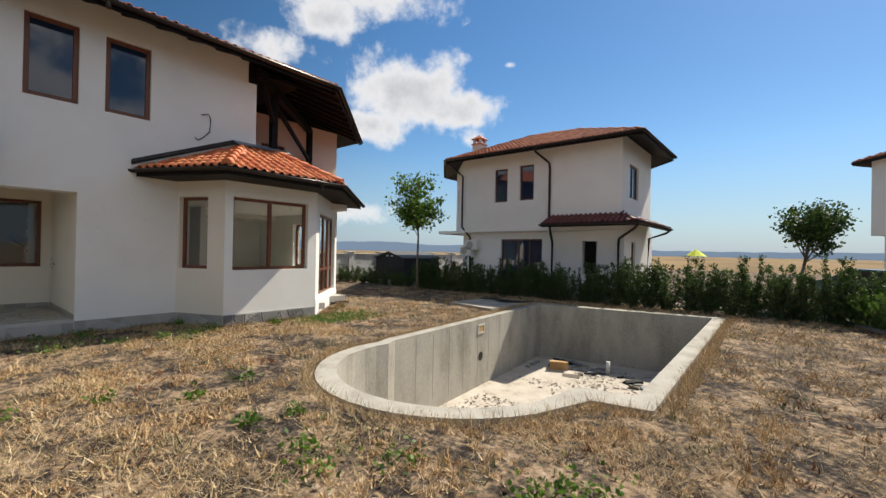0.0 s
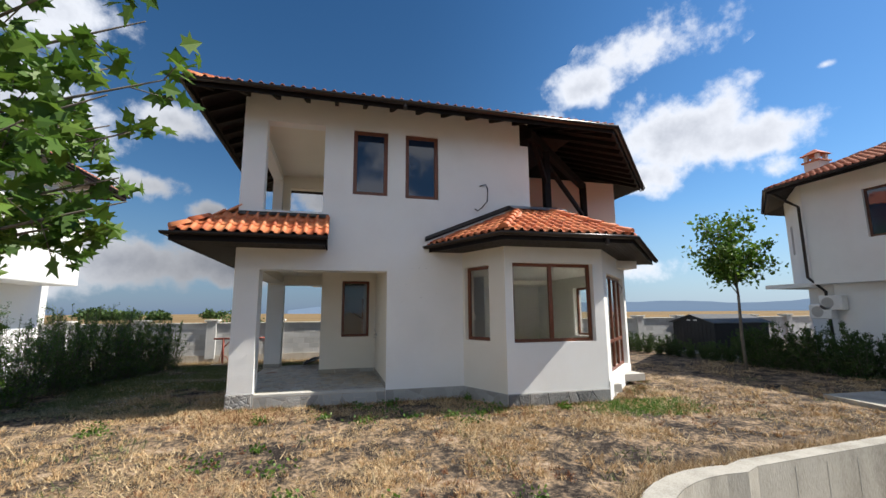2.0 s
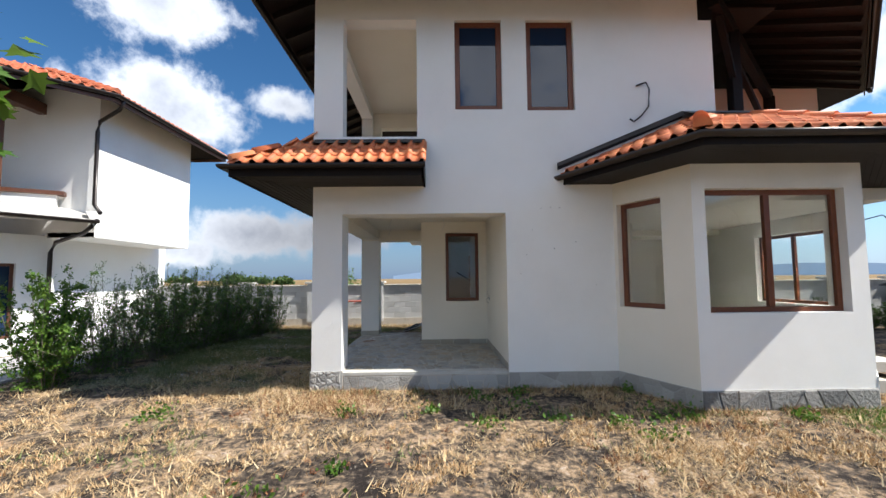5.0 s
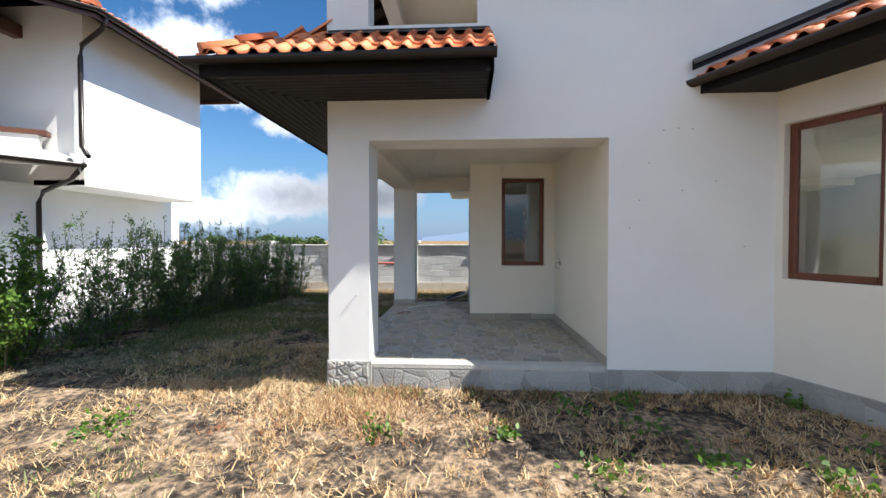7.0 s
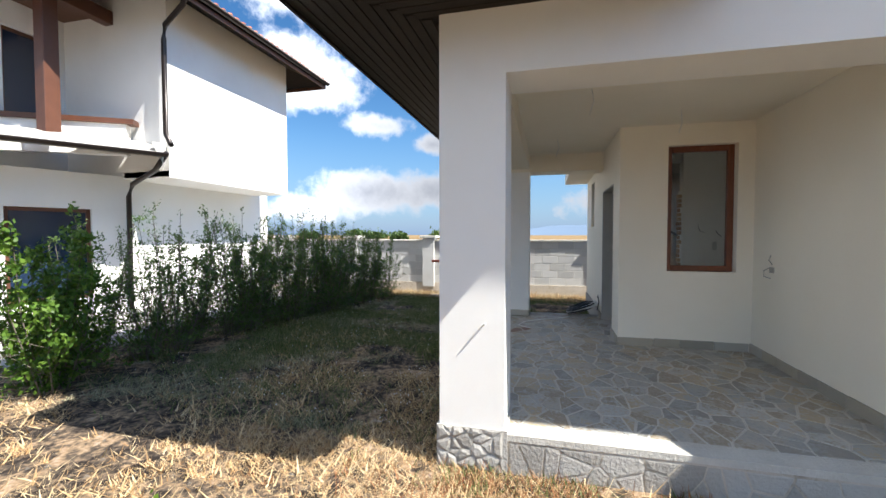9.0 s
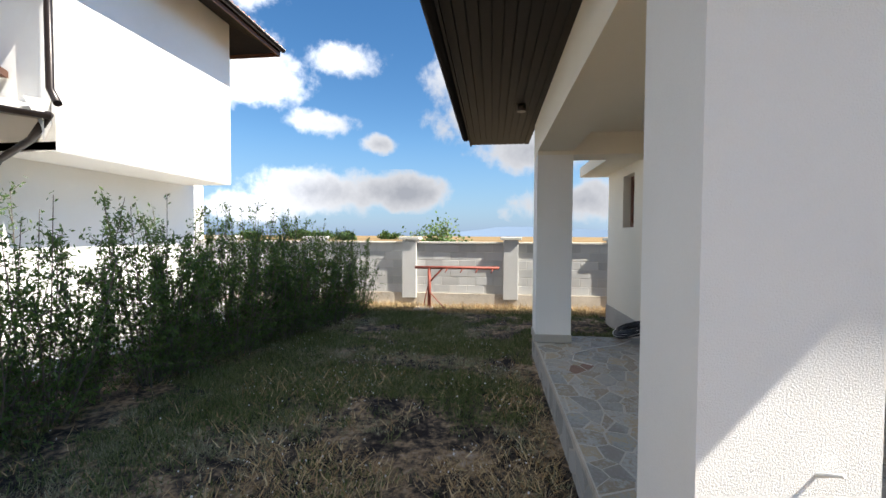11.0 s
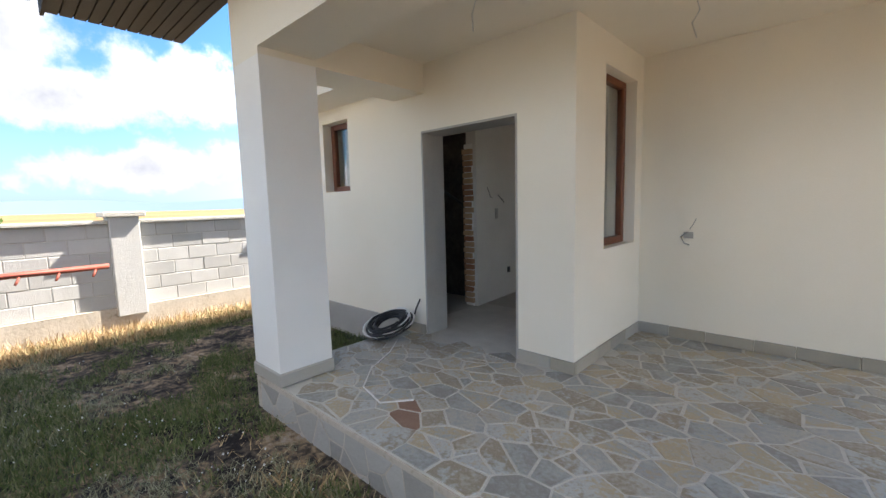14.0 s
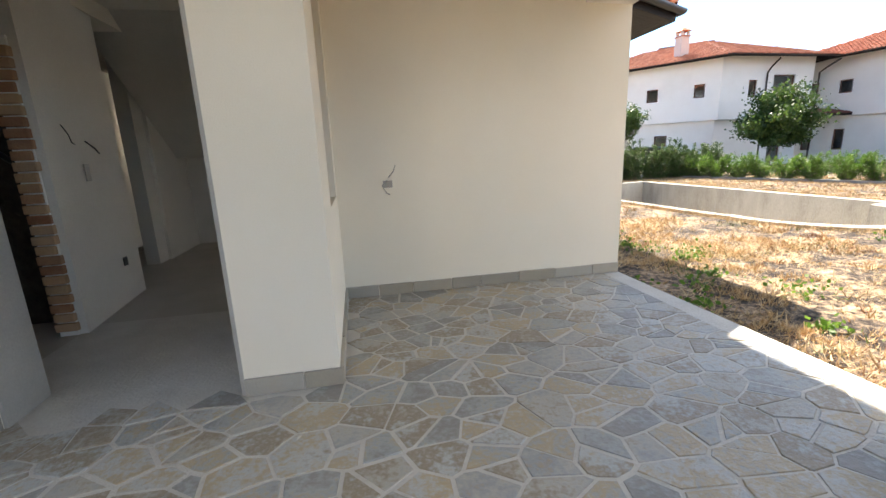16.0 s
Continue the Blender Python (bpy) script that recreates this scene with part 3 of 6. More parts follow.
def cells(w, h, size, seed, jitter=0.42, aspect=1.0):
    """Uneven polygons that tile a w by h rectangle, for rubble and crazy paving."""
    rnd = random.Random(seed)
    nx, ny = max(1, round(w / size)), max(1, round(h / size * aspect))
    pts = [((i + 0.5 + rnd.uniform(-jitter, jitter) + (0.25 if j % 2 else -0.25)) * w / nx, (j + 0.5 + rnd.uniform(-jitter, jitter)) * h / ny) for i in range(nx) for j in range(ny)]
    res = []
    for i, (x, y) in enumerate(pts):
        poly = [(0, 0), (w, 0), (w, h), (0, h)]
        for j, (u, v) in enumerate(pts):
            if j != i and abs(u - x) < 3 * size and abs(v - y) < 3 * size:
                a, b = u - x, v - y
                poly = clip(poly, a, b, (a * (x + u) + b * (y + v)) / 2)
                if len(poly) < 3:
                    break
        if len(poly) >= 3:
            res.append(poly)
    return res


def slab_from(poly, gap, thick, m, mat, parent, name, chamfer=0.008):
    """A flat stone from a polygon in the x-y plane of m, its face at thick."""
    cx, cy = sum(p[0] for p in poly) / len(poly), sum(p[1] for p in poly) / len(poly)

    def inner(g):
        r = list(poly)
        for i, p in enumerate(poly):
            q = poly[(i + 1) % len(poly)]
            e = math.hypot(q[0] - p[0], q[1] - p[1])
            if e < 1e-6:
                continue
            nx, ny = (q[1] - p[1]) / e, -(q[0] - p[0]) / e
            r = clip(r, nx, ny, nx * p[0] + ny * p[1] - g)
            if len(r) < 3:
                return None
        return r

    o = inner(gap)
    if not o:
        return None
    area = abs(sum(o[i][0] * o[(i + 1) % len(o)][1] - o[(i + 1) % len(o)][0] * o[i][1] for i in range(len(o)))) / 2
    if area < 0.0012:
        return None
    vs = [(x, y, 0) for x, y in o]
    k = 1 - chamfer / max(0.03, math.sqrt(area) / 2)
    vs += [(cx + (x - cx) * k, cy + (y - cy) * k, thick) for x, y in o]
    c = len(o)
    fs = [tuple(range(c, 2 * c))] + [(i, (i + 1) % c, c + (i + 1) % c, c + i) for i in range(c)]
    me = bpy.data.meshes.new(name)
    me.from_pydata([tuple(m @ Vector(v)) for v in vs], [], fs)
    me.materials.append(mat)
    ob = new(name, me)
    hang(ob, parent)
    return ob


def leaves(centers, size, spread_dir=None, rng=None, slim=0.5, fold=0.0):
    """Small pointed leaves at the given centres, as one mesh's arrays."""
    rng = rng or np.random.default_rng(1)
    c = np.asarray(centers, float)
    k = len(c)
    d = rng.normal(size=(k, 3))
    if spread_dir is not None:
        d = d * 0.8 + spread_dir
    d /= np.linalg.norm(d, axis=1)[:, None]
    s = np.cross(d, rng.normal(size=(k, 3)))
    s /= np.linalg.norm(s, axis=1)[:, None]
    ln = size * rng.uniform(0.6, 1.25, (k, 1))
    v = np.stack([c - d * ln * 0.5, c + s * ln * slim * 0.5 - d * ln * 0.05, c + d * ln * 0.5, c - s * ln * slim * 0.5 - d * ln * 0.05], 1).reshape(-1, 3)
    f = np.arange(4 * k).reshape(-1, 4)
    return v, f


def blades(xy, z, length, width, tilt, rng):
    """Grass blades: base points, lengths, widths and tilts from upright (radians)."""
    k = len(xy)
    az = rng.uniform(0, 2 * np.pi, k)
    d = np.stack([np.cos(az) * np.sin(tilt), np.sin(az) * np.sin(tilt), np.cos(tilt)], 1)
    a2 = rng.uniform(0, 2 * np.pi, k)
    s = np.stack([np.cos(a2), np.sin(a2), np.zeros(k)], 1) * width[:, None] / 2
    b = np.concatenate([xy, np.full((k, 1), 0.0) + np.reshape(z, (-1, 1))], 1)
    tip = b + d * length[:, None]
    v = np.stack([b - s, b + s, tip], 1).reshape(-1, 3)
    return v, np.arange(3 * k).reshape(-1, 3)


# ---- ground and distance ----
GZ = 0.10
XF = -10.21
FLOOR = 0.38


def arc(cx, cy, r, a0, a1, k):
    return [(cx + r * math.cos(a), cy + r * math.sin(a)) for a in (radians(a0 + (a1 - a0) * i / k) for i in range(k + 1))]


# The pool's outer edge: a rectangle with a round bay on its near end.
POOL_OUT = [(-0.55, 4.75), (-0.7, 13.8), (-6.0, 12.9), (-5.4, 5.3), *arc(-3.3, 4.72, 2.02, 172, 334, 18), (-1.2, 4.62)]
POOL_IN = [(-0.83, 5.15), (-0.98, 13.42), (-5.75, 12.6), (-5.17, 5.3), *arc(-3.3, 4.78, 1.77, 172, 338, 18), (-1.5, 5.0)]
from mathutils.geometry import tessellate_polygon
S = 420.0
ring = [Vector((x, y, GZ)) for x, y in ((-S, -S), (S, -S), (S, S), (-S, S))]
hole = [Vector((x, y, GZ)) for x, y in POOL_OUT]
tri = tessellate_polygon([ring, hole])
ground = raw("ground", [tuple(v) for v in ring + hole], [t if (((ring + hole)[t[1]] - (ring + hole)[t[0]]).cross((ring + hole)[t[2]] - (ring + hole)[t[0]])).z > 0 else t[::-1] for t in tri], GROUND, kind="structure")
tagged(ground, "dry mown yard with bare dark soil and stubble fields beyond")

# Distance: plain and hills
far_plain = raw("ground_beyond", [(-6000, -6000, GZ - 3), (6000, -6000, GZ - 3), (6000, 6000, GZ - 3), (-6000, 6000, GZ - 3)], [(0, 1, 2, 3)], GROUND, kind="structure")
tagged(far_plain, "flat stubble plain running out to the horizon")


def hills(name, r, lo, hi, a0, a1, seed, mat):
    vs, k = [], 160
    for i in range(k + 1):
        a = radians(a0 + (a1 - a0) * i / k)
        ends = min(1, i / 12, (k - i) / 12)
        h = lo + (hi - lo) * (0.5 + 0.5 * noise.noise(Vector((i * 0.045, seed, 0)))) * ends + 4 * noise.noise(Vector((i * 0.3, seed, 3))) * ends
        x, y = r * math.cos(a), r * math.sin(a)
        vs += [(x, y, -10), (x, y, h)]
    return tagged(raw(name, vs, [(2 * i, 2 * i + 2, 2 * i + 3, 2 * i + 1) for i in range(k)], mat, kind="structure"), "low blue hazy hills on the horizon")


# Both ridges glow blue in place of haze between them and the yard.
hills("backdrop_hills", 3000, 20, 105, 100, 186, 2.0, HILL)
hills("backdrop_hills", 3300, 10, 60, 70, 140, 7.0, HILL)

# ---- the villa ----
villa = thing("villa", "white plastered villa with terracotta roofs and dark eaves", "house", (-13, 3, GZ))
T = 0.28
Z1, ZB = 3.38, GZ - 0.1
K, B1, B2, E1 = (XF, 3.22), (-9.0, 3.76), (-9.0, 6.08), (-11.42, 8.5)
PW = 1.473
BLK = -12.95


def wall(name, p, q, z0, z1, ops=(), mat=None, thick=T, parent=None, label="", before=None, after=None):
    return part(name, wall_bm(p, q, z0, z1, thick, ops, before, after), mat or PLASTER, parent or villa, label)


def dist(p, q):
    return math.hypot(q[0] - p[0], q[1] - p[1])


# ground floor, outside faces counter-clockwise
wall("wall", (XF, PW), K, ZB, Z1, before=(BLK, PW), after=B1)
SW = (0.07, 0.86, 1.36, 2.98)
wall("wall", K, B1, ZB, Z1, [SW], CREAM, before=(XF, PW), after=B2)
window(villa, K, B1, *SW, label="narrow brown timber window in the cream plastered bay")
FW = (0.18, 2.07, 1.34, 3.0)
wall("wall", B1, B2, ZB, Z1, [FW], before=K, after=E1)
window(villa, B1, B2, *FW, inset=0.12, mullions=(1.10,), label="wide two-light brown timber window in the bay")
GD = (0.42, 3.05, 0.55, 2.85)
wall("wall", B2, E1, ZB, Z1, [GD], before=B1, after=(-14.2, 8.5))
window(villa, B2, E1, *GD, inset=0.10, mullions=(0.95, 1.6, 2.3), rails=(1.25,), label="four-light brown timber terrace door with panelled lower lights")
BACKX = -17.3
wall("wall", E1, (-14.2, 8.5), ZB, Z1, [(0.45, 2.3, 1.2, 2.75)], before=B2)
window(villa, E1, (-14.2, 8.5), 0.45, 2.3, 1.2, 2.75, mullions=(1.35,), label="grey timber window on the north side")
wall("wall", (-14.2, 8.5), (BACKX, 8.5), ZB, Z1, after=(BACKX, 0))
wall("wall", (BACKX, 8.5), (BACKX, 0), ZB, Z1, [], before=(-14.2, 8.5), after=(BLK, 0))
DOOR = (BACKX * -1 - 14.59, BACKX * -1 - 13.46, 0.35, 2.47)
SN = (0.9, 1.45, 1.93, 2.79)
wall("wall", (BACKX, 0), (BLK, 0), ZB, Z1, [DOOR, SN], CREAM, before=(BACKX, 8.5), after=(BLK, PW))
window(villa, (BACKX, 0), (BLK, 0), *SN, inset=0.12, label="small square brown timber window in cream plaster")
PWN = (0.55, 1.30, 1.32, 2.86)
wall("wall", (BLK, 0), (BLK, PW), ZB, Z1, [PWN], CREAM, before=(BACKX, 0), after=(XF, PW))
window(villa, (BLK, 0), (BLK, PW), *PWN, inset=0.10, label="tall narrow brown timber window on the porch")
wall("wall", (BLK, PW), (XF, PW), ZB, Z1, (), CREAM, before=(BLK, 0), after=K, label="cream plaster wall of the porch")
# smooth grey reveal round the door opening
fm = frame_on((BACKX, 0), (BLK, 0))
for lims in ((DOOR[0], DOOR[0] + 0.02, -0.002, T + 0.02, FLOOR, DOOR[3] - 0.02), (DOOR[1] - 0.02, DOOR[1], -0.002, T + 0.02, FLOOR, DOOR[3] - 0.02), (DOOR[0], DOOR[1], -0.002, T + 0.02, DOOR[3] - 0.02, DOOR[3])):
    box_part("door_reveal", lims, RENDER, villa, "grey cement reveal of the doorless opening", m=fm)
box_part("threshold", (-14.585, -13.465, 0.0, T, 0.34, FLOOR - 0.008), SCREED, villa, "bare cement threshold")
# porch pillars and beams
YO = -1.63
wall("porch_pillar", (XF, YO), (XF, -1.16), FLOOR, 2.88, thick=0.46, label="square white plastered porch pillar")
wall("porch_pillar", (-14.53, YO), (-14.53, -1.18), FLOOR + 0.1, 2.83, thick=0.44, label="square white plastered porch pillar on a stone foot")
box_part("porch_beam", (XF - 0.46, XF, YO, PW, 2.88, Z1), PLASTER, villa, "plastered beam over the porch opening")
box_part("porch_beam", (-14.53, XF - 0.46, YO, YO + 0.45, 2.88, Z1), CREAM, villa, "cream beam along the porch edge")
box_part("porch_beam", (-14.97, -14.53, YO, -0.003, 2.83, Z1), CREAM, villa, "cream cross beam at the back of the porch")
box_part("porch_ceiling", (-14.53, XF - 0.46, YO + 0.45, PW - 0.003, 3.11, 3.3), CREAM, villa, "cream porch ceiling")
box_part("ceiling", (BACKX + T, XF - T, PW + T, 8.2, 3.1, 3.3), INDOOR, villa, "plain ceiling of the ground floor")
box_part("ceiling", (BACKX + T, BLK - T, T, PW + T, 3.1, 3.3), INDOOR, villa, "plain ceiling of the hall")
box_part("ceiling", (XF - T, -9.3, 3.9, 6.2, 3.102, 3.3), INDOOR, villa, "plain ceiling of the bay")
box_part("interior_floor", (BACKX + T, XF - T, PW + T, 8.2, 0.2, FLOOR - 0.01), SCREED, villa, "bare cement screed")
box_part("interior_floor", (XF - T, -9.3, 3.9, 6.6, 0.2, FLOOR - 0.01), SCREED, villa, "bare cement screed")
box_part("interior_floor", (BACKX + T, BLK - T, T, PW + T, 0.2, FLOOR - 0.008), SCREED, villa, "bare cement screed in the hall")

# inside: the hall's partition with a broken brick opening, and the stairs wall
wall("partition", (-14.9, 1.27), (-15.0, 2.42), FLOOR, 3.1, (), INDOOR, 0.15, label="rough plastered partition with a raw brick end")
box_part("column", (-15.5, -15.34, 3.6, 3.86, FLOOR, 3.1), INDOOR, villa, "pale plastered column in the hall")
wall("partition", (-16.05, 4.9), (-13.4, 4.9), FLOOR, 3.1, (), INDOOR, 0.14)
wall("partition", (-15.3, 3.86), (-15.3, 4.9), FLOOR, 3.1, (), INDOOR, 0.1)
box_part("switch_box", (-14.935, -14.925, 1.72, 1.78, 1.52, 1.66), RENDER, villa, "open socket hole with wires")
box_part("switch_box", (-14.965, -14.955, 2.05, 2.11, 0.72, 0.80), BLACKPIPE, villa, "dark open socket hole")
wall("partition", (-13.25, 1.75), (-13.25, 2.5), FLOOR, 3.1, (), INDOOR, 0.14)
wall("partition", (-16.2, 0.3), (-16.2, 8.2), FLOOR, 3.1, (), INDOOR, 0.14)
bm = bmesh.new()
vs = [bm.verts.new(v) for v in ((-15.3, 2.7, 3.1), (-13.39, 2.7, 3.1), (-13.39, 4.6, 1.7), (-15.3, 4.6, 1.7), (-15.3, 2.95, 3.1), (-13.39, 2.95, 3.1), (-13.39, 4.6, 1.9), (-15.3, 4.6, 1.9))]
for f in ((0, 3, 2, 1), (4, 5, 6, 7), (0, 4, 7, 3), (1, 2, 6, 5)):
    bm.faces.new([vs[i] for i in f])
part("stair_soffit", bm, INDOOR, villa, "sloping plastered underside of the stairs")
for z in np.arange(FLOOR + 0.04, 2.42, 0.075):
    for x in (-15.085 - random.uniform(0, 0.012),):
        box_part("brick", (x, -14.95 + random.uniform(-0.012, 0.012), 1.235 - random.uniform(0, 0.02), 1.268, float(z), float(z) + 0.064), BRICK, villa, bevel=0.006)
box_part("brick_mortar", (-15.08, -14.955, 1.248, 1.266, FLOOR, 2.5), PLASTER, villa, "crumbling mortar between the raw bricks")
tube_part("wall_wire", [(-14.9, 1.5, 1.95), (-14.86, 1.49, 1.88), (-14.87, 1.53, 1.82), (-14.89, 1.6, 1.81)], 0.004, BLACKPIPE, villa, "loose wires from an open box in the hall", seg=5)
tube_part("wall_wire", [(-14.9, 1.75, 1.84), (-14.85, 1.77, 1.78), (-14.85, 1.82, 1.74)], 0.006, BLACKPIPE, villa, "loose wires from an open box in the hall", seg=5)
# Sheets behind the brick end; their colour carries the shaft's darkness.
box_part("shaft_wall", (-16.2, -15.09, 1.62, 1.72, FLOOR, 3.1), UNLITMASONRY, villa, "bare masonry coloured near black for the unlit shaft")
box_part("shaft_wall", (-15.09, -15.05, 1.27, 2.42, FLOOR, 3.1), UNLITMASONRY, villa, "bare masonry coloured near black for the unlit shaft")
bm = bmesh.new()
tube(bm, [(-15.3, 0.9, 2.0), (-15.2, 1.3, 1.75), (-15.25, 1.9, 1.45)], 0.02)
part("pipe", bm, BLACKPIPE, villa, "black plastic conduit sagging inside the opening")

# upper storey
BKX, UFX, UPX = -14.97, -17.6, -16.0
Z2, ZT = 3.38, 6.62
BO = (0.47, 1.68, 4.15, 6.14)
W1, W2 = (0.68 - YO, 1.46 - YO, 4.60, 6.13), (1.87 - YO, 2.66 - YO, 4.58, 6.13)
BR = 5.0
wall("wall", (XF, YO), (XF, BR), Z2, ZT + 0.18, [BO, W1, W2], before=(BKX, YO), after=(-13.85, BR))
for w in (W1, W2):
    win = window(villa, (XF, YO), (XF, BR), *w, inset=0.06, bar=0.085, label="tall brown timber upper window with a dark band on top", glass=REFLECTBLUE)
    m = frame_on((XF, YO), (XF, BR))
    # Black box added for the dark band that the eave's reflection makes.
    box_part("eave_reflection_band", (w[0] + 0.085, w[1] - 0.085, 0.11, 0.2, w[3] - 0.26, w[3] - 0.085), BLACKPIPE, win, m=m)
wall("wall", (BKX, YO), (XF, YO), Z2, ZT, [(0.45, BKX * -1 + XF - 0.48, 4.15, 6.14)], before=(BKX, 0), after=(XF, 0))
wall("wall", (BKX, 0.12), (BKX, YO), Z2, ZT, [(0.04, 1.26, 4.15, 5.95)], CREAM, after=(XF, YO))
wall("wall", (UPX, 0.12), (XF - T, 0.12), Z2, ZT, (), CREAM)
box_part("balcony_ceiling", (BKX + T, XF - T, YO + T, 0.117, 6.34, 6.5), CREAM, villa, "cream balcony ceiling")
box_part("balcony_floor", (BKX + 0.02, XF - 0.48, YO + 0.02, PW, 3.3, 3.5), RENDER, villa, "cement balcony slab")
wall("wall", (UPX, 10.2), (UPX, 0.12), Z2, ZT)
box_part("roof_slab", (UFX, BKX - 0.003, -0.48, 8.4, 2.95, 3.14), CREAM, villa, "projecting cream slab over the back rooms")
# right balcony over the bay
wall("wall", (XF, BR), (-13.85, BR), Z2, ZT, (), PINK, before=(XF, 0), after=(-13.85, 10.2))
RW = (0.5, 1.35, 3.7, 5.6)
wall("wall", (-13.85, BR), (-13.85, 10.2), Z2, ZT, [RW, (2.0, 2.9, 4.5, 5.6)], PINK, before=(XF, BR), after=(UPX, 10.2), label="pale pink plaster wall behind the balcony")
window(villa, (-13.85, BR), (-13.85, 10.2), *RW)
window(villa, (-13.85, BR), (-13.85, 10.2), 2.0, 2.9, 4.5, 5.6)
wall("wall", (-13.85, 10.2), (UPX, 10.2), Z2, ZT, before=(-13.85, 0))
box_part("balcony_floor", (-13.85, XF - 0.02, BR + 0.01, 7.2, 3.3, 3.5), RENDER, villa, "cement balcony slab")
box_part("upper_floor_slab", (UPX + 0.3, XF - T - 0.01, PW, BR - 0.2, 3.31, 3.42), INDOOR, villa)
box_part("attic_floor", (UPX + 0.3, XF - T - 0.01, 0.42, BR - 0.2, 6.45, 6.6), INDOOR, villa)
box_part("upper_partition", (-12.6, -12.45, 0.4, 4.95, 3.42, 6.45), INDOOR, villa)
for x, y in ((-10.91, 5.86), (-13.73, 8.84)):
    box_part("balcony_post", (x - 0.09, x + 0.09, y - 0.09, y + 0.09, 3.5, 6.35), DARKWOOD, villa, "black-stained square timber post", bevel=0.01)


def beam_between(name, a, b, w, h, mat, parent, label=""):
    a, b = Vector(a), Vector(b)
    d = (b - a).normalized()
    s = d.cross(Vector((0, 0, 1))).normalized() * w / 2
    u = s.normalized().cross(d) * h / 2
    bm = bmesh.new()
    vs = [bm.verts.new(p + i * s + j * u) for p in (a, b) for i, j in ((-1, -1), (1, -1), (1, 1), (-1, 1))]
    for f in ((3, 2, 1, 0), (4, 5, 6, 7), (0, 1, 5, 4), (1, 2, 6, 5), (2, 3, 7, 6), (3, 0, 4, 7)):
        bm.faces.new([vs[i] for i in f])
    return part(name, bm, mat, parent, label)


beam_between("balcony_beam", (-10.1, 4.98, 6.42), (-14.0, 9.1, 6.42), 0.16, 0.24, DARKWOOD, villa, "black-stained eaves beam")
beam_between("brace", (-10.35, 5.25, 6.3), (-10.91, 5.86, 5.4), 0.10, 0.12, DARKWOOD, villa)
beam_between("brace", (-10.3, 5.1, 6.35), (-13.6, 8.7, 5.3), 0.10, 0.12, DARKWOOD, villa, "long black diagonal brace")
box_part("balcony_ceiling", (-13.85, XF - 0.3, BR, 6.4, 6.55, 6.62), DARKWOOD, villa, "black-stained timber ceiling")
box_part("eave_beam", (XF - 0.14, XF + 0.012, 4.78, 5.02, 6.12, 6.7), DARKWOOD, villa)

# main roof
EZ, PITCH = 6.46, 0.40
MAIN = [(-16.9, -2.53), (-9.32, -2.53), (-9.32, 6.87), (-13.55, 11.14), (-16.9, 11.14)]
deck, laid, _ = hip_roof(villa, MAIN, EZ, PITCH, only=(0, 1, 2), thick=0.06)
lay_tiles(deck, laid, TILES)
for k in range(24):
    y = -2.2 + k * 0.62
    if y < 6.8:
        beam_between("rafter", (-9.42, y, EZ - 0.10 + 0.04), (XF - 0.25, y, EZ - 0.10 + 0.04 + PITCH * 1.04), 0.08, 0.13, DARKWOOD, deck)
for k in range(12):
    x = -9.9 - k * 0.62
    beam_between("rafter", (x, -2.44, EZ - 0.07), (x, -1.5, EZ - 0.07 + PITCH * 0.94), 0.08, 0.13, DARKWOOD, deck)
dg = Vector((-0.70, 0.71, 0))
for k in range(9):
    c = Vector((-9.45, 6.92, EZ - 0.07)) + dg * (0.3 + k * 0.64)
    inw = Vector((-0.71, -0.70, 0))
    beam_between("rafter", tuple(c + inw * 0.05), tuple(c + inw * 2.2 + Vector((0, 0, PITCH * 2.15))), 0.08, 0.13, DARKWOOD, deck)
eave = [(-16.9, -2.6, EZ - 0.02), (-9.25, -2.6, EZ - 0.02), (-9.25, 6.9, EZ - 0.02), (-13.5, 11.2, EZ - 0.02)]
gutter(villa, eave, 0.075)
fascia(villa, [(-16.9, -2.53, EZ + 0.01), (-9.32, -2.53, EZ + 0.01), (-9.32, 6.87, EZ + 0.01), (-13.55, 11.14, EZ + 0.01)], 0.17, 0.003)
tube_part("gutter_outlet", [(-9.25, 1.7, EZ - 0.06), (-9.25, 1.7, EZ - 0.2)], 0.045, GUTTER, villa)
tube_part("gutter_outlet", [(-13.3, 11.0, EZ - 0.06), (-13.3, 11.0, EZ - 0.2)], 0.045, GUTTER, villa)
ridge_caps(villa, (-9.32, -2.53, EZ + 0.05), (-11.5, -0.35, EZ + 0.05 + PITCH * 2.18), TILE)

# pent roof over the porch
LZ, LP = 3.50, 0.68
LOW = [(-16.2, -2.6), (-9.42, -2.6), (-9.42, 0.18), (-16.2, 0.18)]
low, laid_low, _ = hip_roof(villa, LOW, LZ, LP, slopes=[0, 1], reach={0: 0.97, 1: 0.79}, deck_mat=DARKWOOD, thick=0.04)
fascia(villa, [(-16.2, -2.6, LZ + 0.0), (-9.42, -2.6, LZ + 0.0), (-9.42, 0.18, LZ + 0.0), (XF, 0.18, LZ + 0.0)], 0.19, 0.004)
gutter(villa, [(-16.2, -2.67, LZ - 0.03), (-9.35, -2.67, LZ - 0.03), (-9.35, 0.2, LZ - 0.03)], 0.07)
